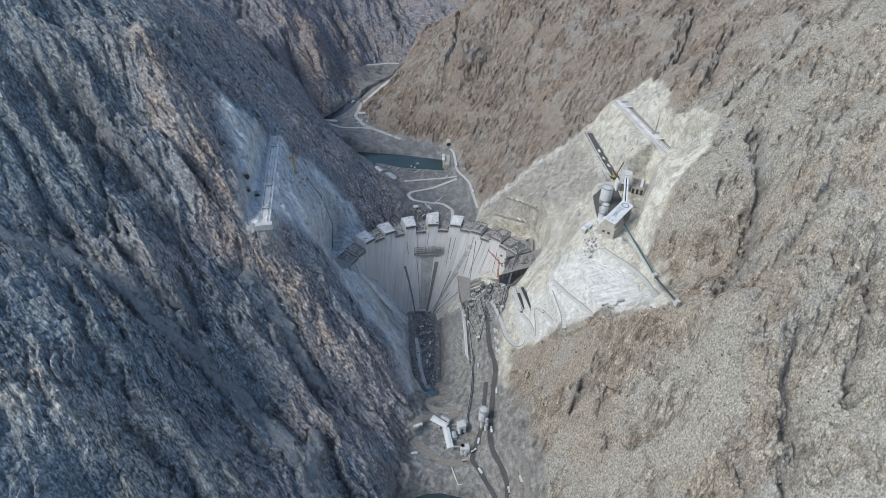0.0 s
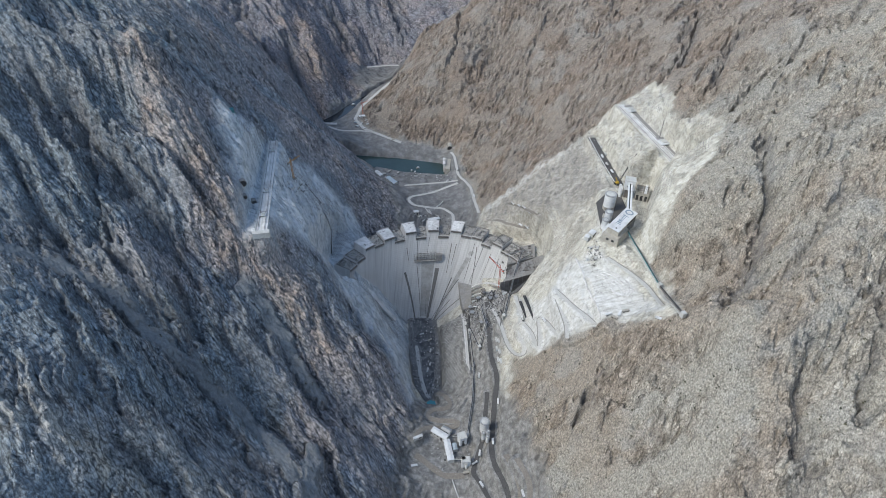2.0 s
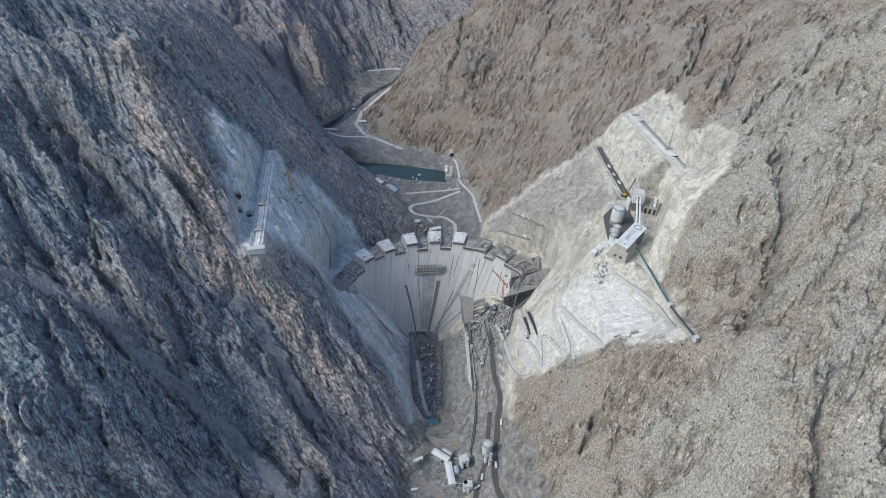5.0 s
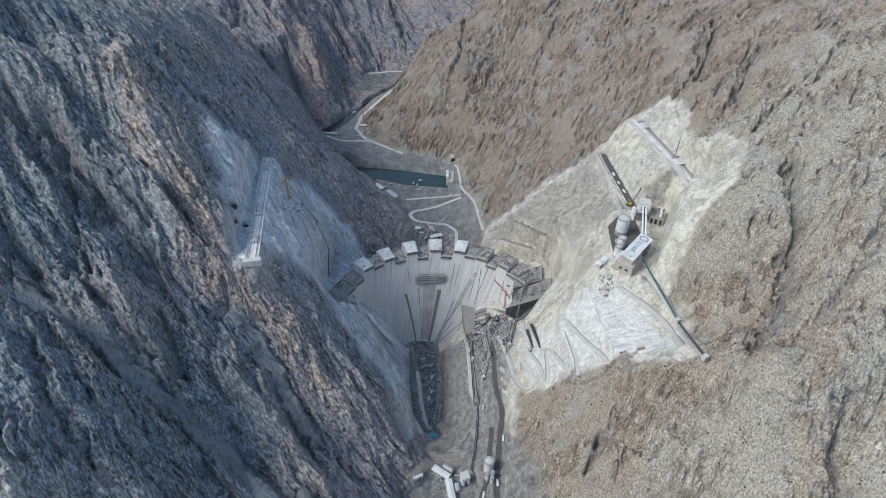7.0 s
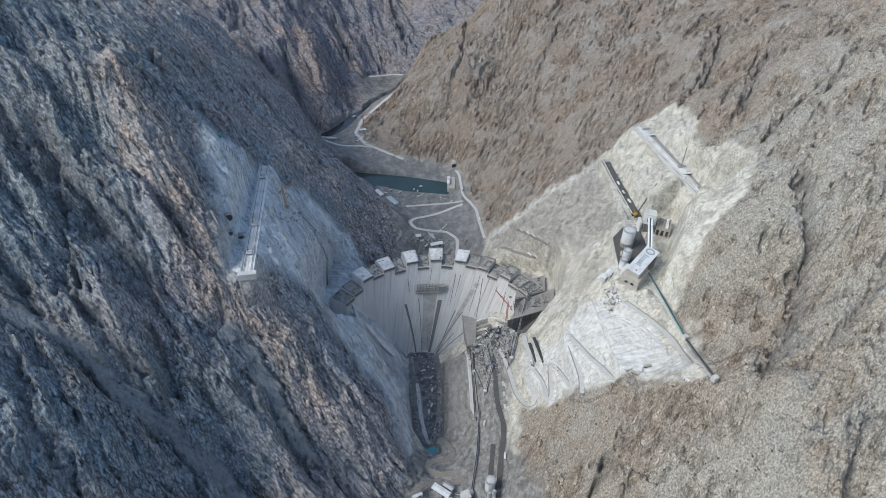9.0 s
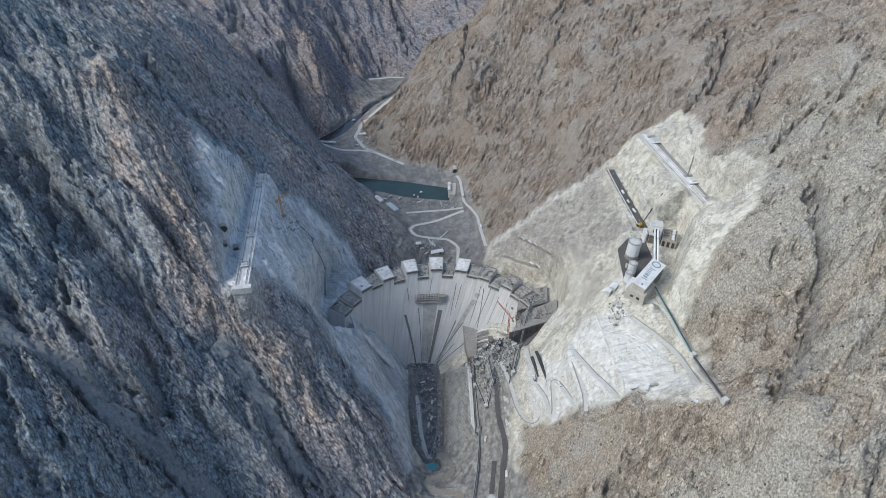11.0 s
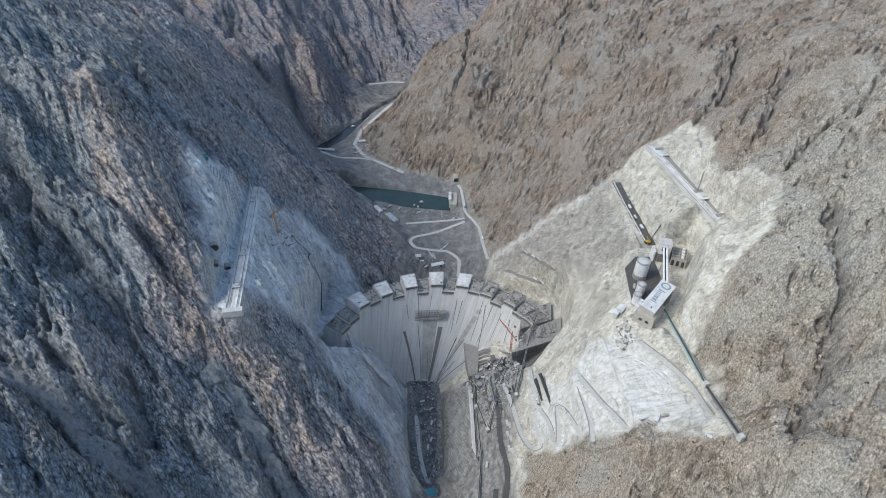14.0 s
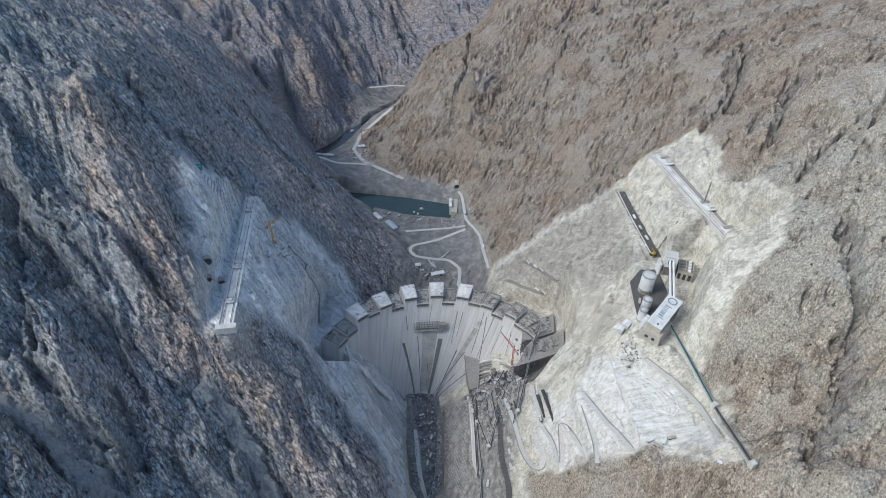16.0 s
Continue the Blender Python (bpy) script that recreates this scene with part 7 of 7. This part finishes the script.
anchors([(-4, 690), (22, 694), (33, 640), (34, 575), (24, 545), (2, 570), (-4, 620)], (3.0, 3.4), 0.4, PALE, "rows of pale anchor heads on the eastern bank")
anchors([(116, 655), (140, 640), (158, 652), (150, 668), (126, 672)], (3.0, 3.2), 0.4, PALE, "rows of pale anchor heads above the switchbacks")
anchors([(-302, 770), (-285, 745), (-272, 745), (-284, 812), (-296, 806)], (2.6, 3.4), 0.65, GREY, "rows of grey anchor heads above the western track")
anchors([(-252, 800), (-240, 770), (-214, 780), (-168, 822), (-178, 842), (-222, 826), (-240, 826)], (3.2, 3.6), 0.65, GREY, "rows of grey anchor heads below the western track")
anchors([(-150, 690), (-120, 660), (-80, 640), (-60, 680), (-90, 700), (-130, 712)], (3.6, 4.0), 0.65, GREY, "rows of grey anchor heads below the dam's western end")
anchors([(-218, 752), (-178, 748), (-166, 815), (-205, 800)], (3.4, 3.8), 0.65, GREY, "rows of grey anchor heads on the western abutment")
anchors([(318, 930), (338, 938), (362, 800), (346, 770), (330, 850)], (3.0, 3.8), 0.5, GREY, "rows of grey anchor heads above the eastern track")
anchors([(350, 760), (368, 740), (366, 700), (330, 650), (318, 652), (344, 700)], (3.0, 3.6), 0.5, GREY, "rows of grey anchor heads beside the eastern track")
anchors([(276, 690), (300, 680), (300, 640), (286, 620), (272, 640)], (3.2, 3.6), 0.5, GREY, "rows of grey anchor heads above the plant")


# berms and walls along the benches
def berm(points, w, h, mat, label):
    b = thing("berm", label, "berm", "bench berms")
    d = np.array(points, float)
    for k in range(len(d) - 1):
        n = max(int(np.hypot(*(d[k + 1] - d[k])) / 6), 1)
        for i in range(n):
            p, q = d[k] + (d[k + 1] - d[k]) * i / n, d[k] + (d[k + 1] - d[k]) * (i + 1) / n
            sub(b, "segment", lambda bm: beam(bm, (*p, gz(*p) + 0.2), (*q, gz(*q) + 0.2), w, h), mat)


for k in range(4):
    o = 4.2 * k
    berm([(212 - o, 574 - 0.5 * o), (224 - o, 558 - o * 0.5), (232 - o, 540 - o * 0.2), (233 - o, 526), (226 - o * 0.8, 520 + o * 0.4), (210, 530 + o * 0.8)], 1.0, 1.4, FRESH, "low pale spoil berm along a bench")
berm([(180, 610), (183, 582), (187, 545), (190, 500)], 1.4, 3.0, FRESH, "pale concrete edge wall of the spoil plateau")
berm([(253, 905), (256, 850), (260, 800), (264, 752)], 1.0, 2.4, FRESH, "pale parapet wall of the paved bench")
berm([(31, 692), (33, 640), (35, 574)], 0.8, 1.6, FRESH, "pale parapet wall above the pit")
berm([(100, 664), (124, 672), (156, 688)], 1.6, 2.0, DARK, "dark strip along the base edge of the thrust block")

stair = thing("zigzag_stair", "dark steel zigzag stair down the western abutment", "stair")
zig = [(-224, 809), (-221, 787), (-207, 806), (-202, 779), (-194, 796), (-191, 763)]
for p, q in zip(zig, zig[1:]):
    run = along((*p, gz(*p) + 1.0), (*q, gz(*q) + 1.0), 6, 0.9)
    for a, b in zip(run, run[1:]):
        sub(stair, "flight", lambda bm: beam(bm, a, b, 1.5, 0.5), DARK)
    sub(stair, "landing", lambda bm: box(bm, (*q, gz(*q) + 0.6), (2.6, 2.6, 0.6)), DARK)

for x, y, r in ((-268, 659, 4.4), (-258, 655, 3.4), (-262, 640, 2.6)):
    ad = thing("adit", "dark round adit mouth in the western rock", "adit", "western adits", (x, y, gz(x, y) - 0.5), -60)
    sub(ad, "mouth", lambda bm: beam(bm, (-4, 0, 1.5), (3.5, 0, 1.5), 2 * r, 2 * r, 16), DARK)
    sub(ad, "collar", lambda bm: beam(bm, (-4, 0, 1.5), (3.2, 0, 1.5), 2 * r + 1.2, 2 * r + 1.2, 16), GREY, "grey shotcrete collar")
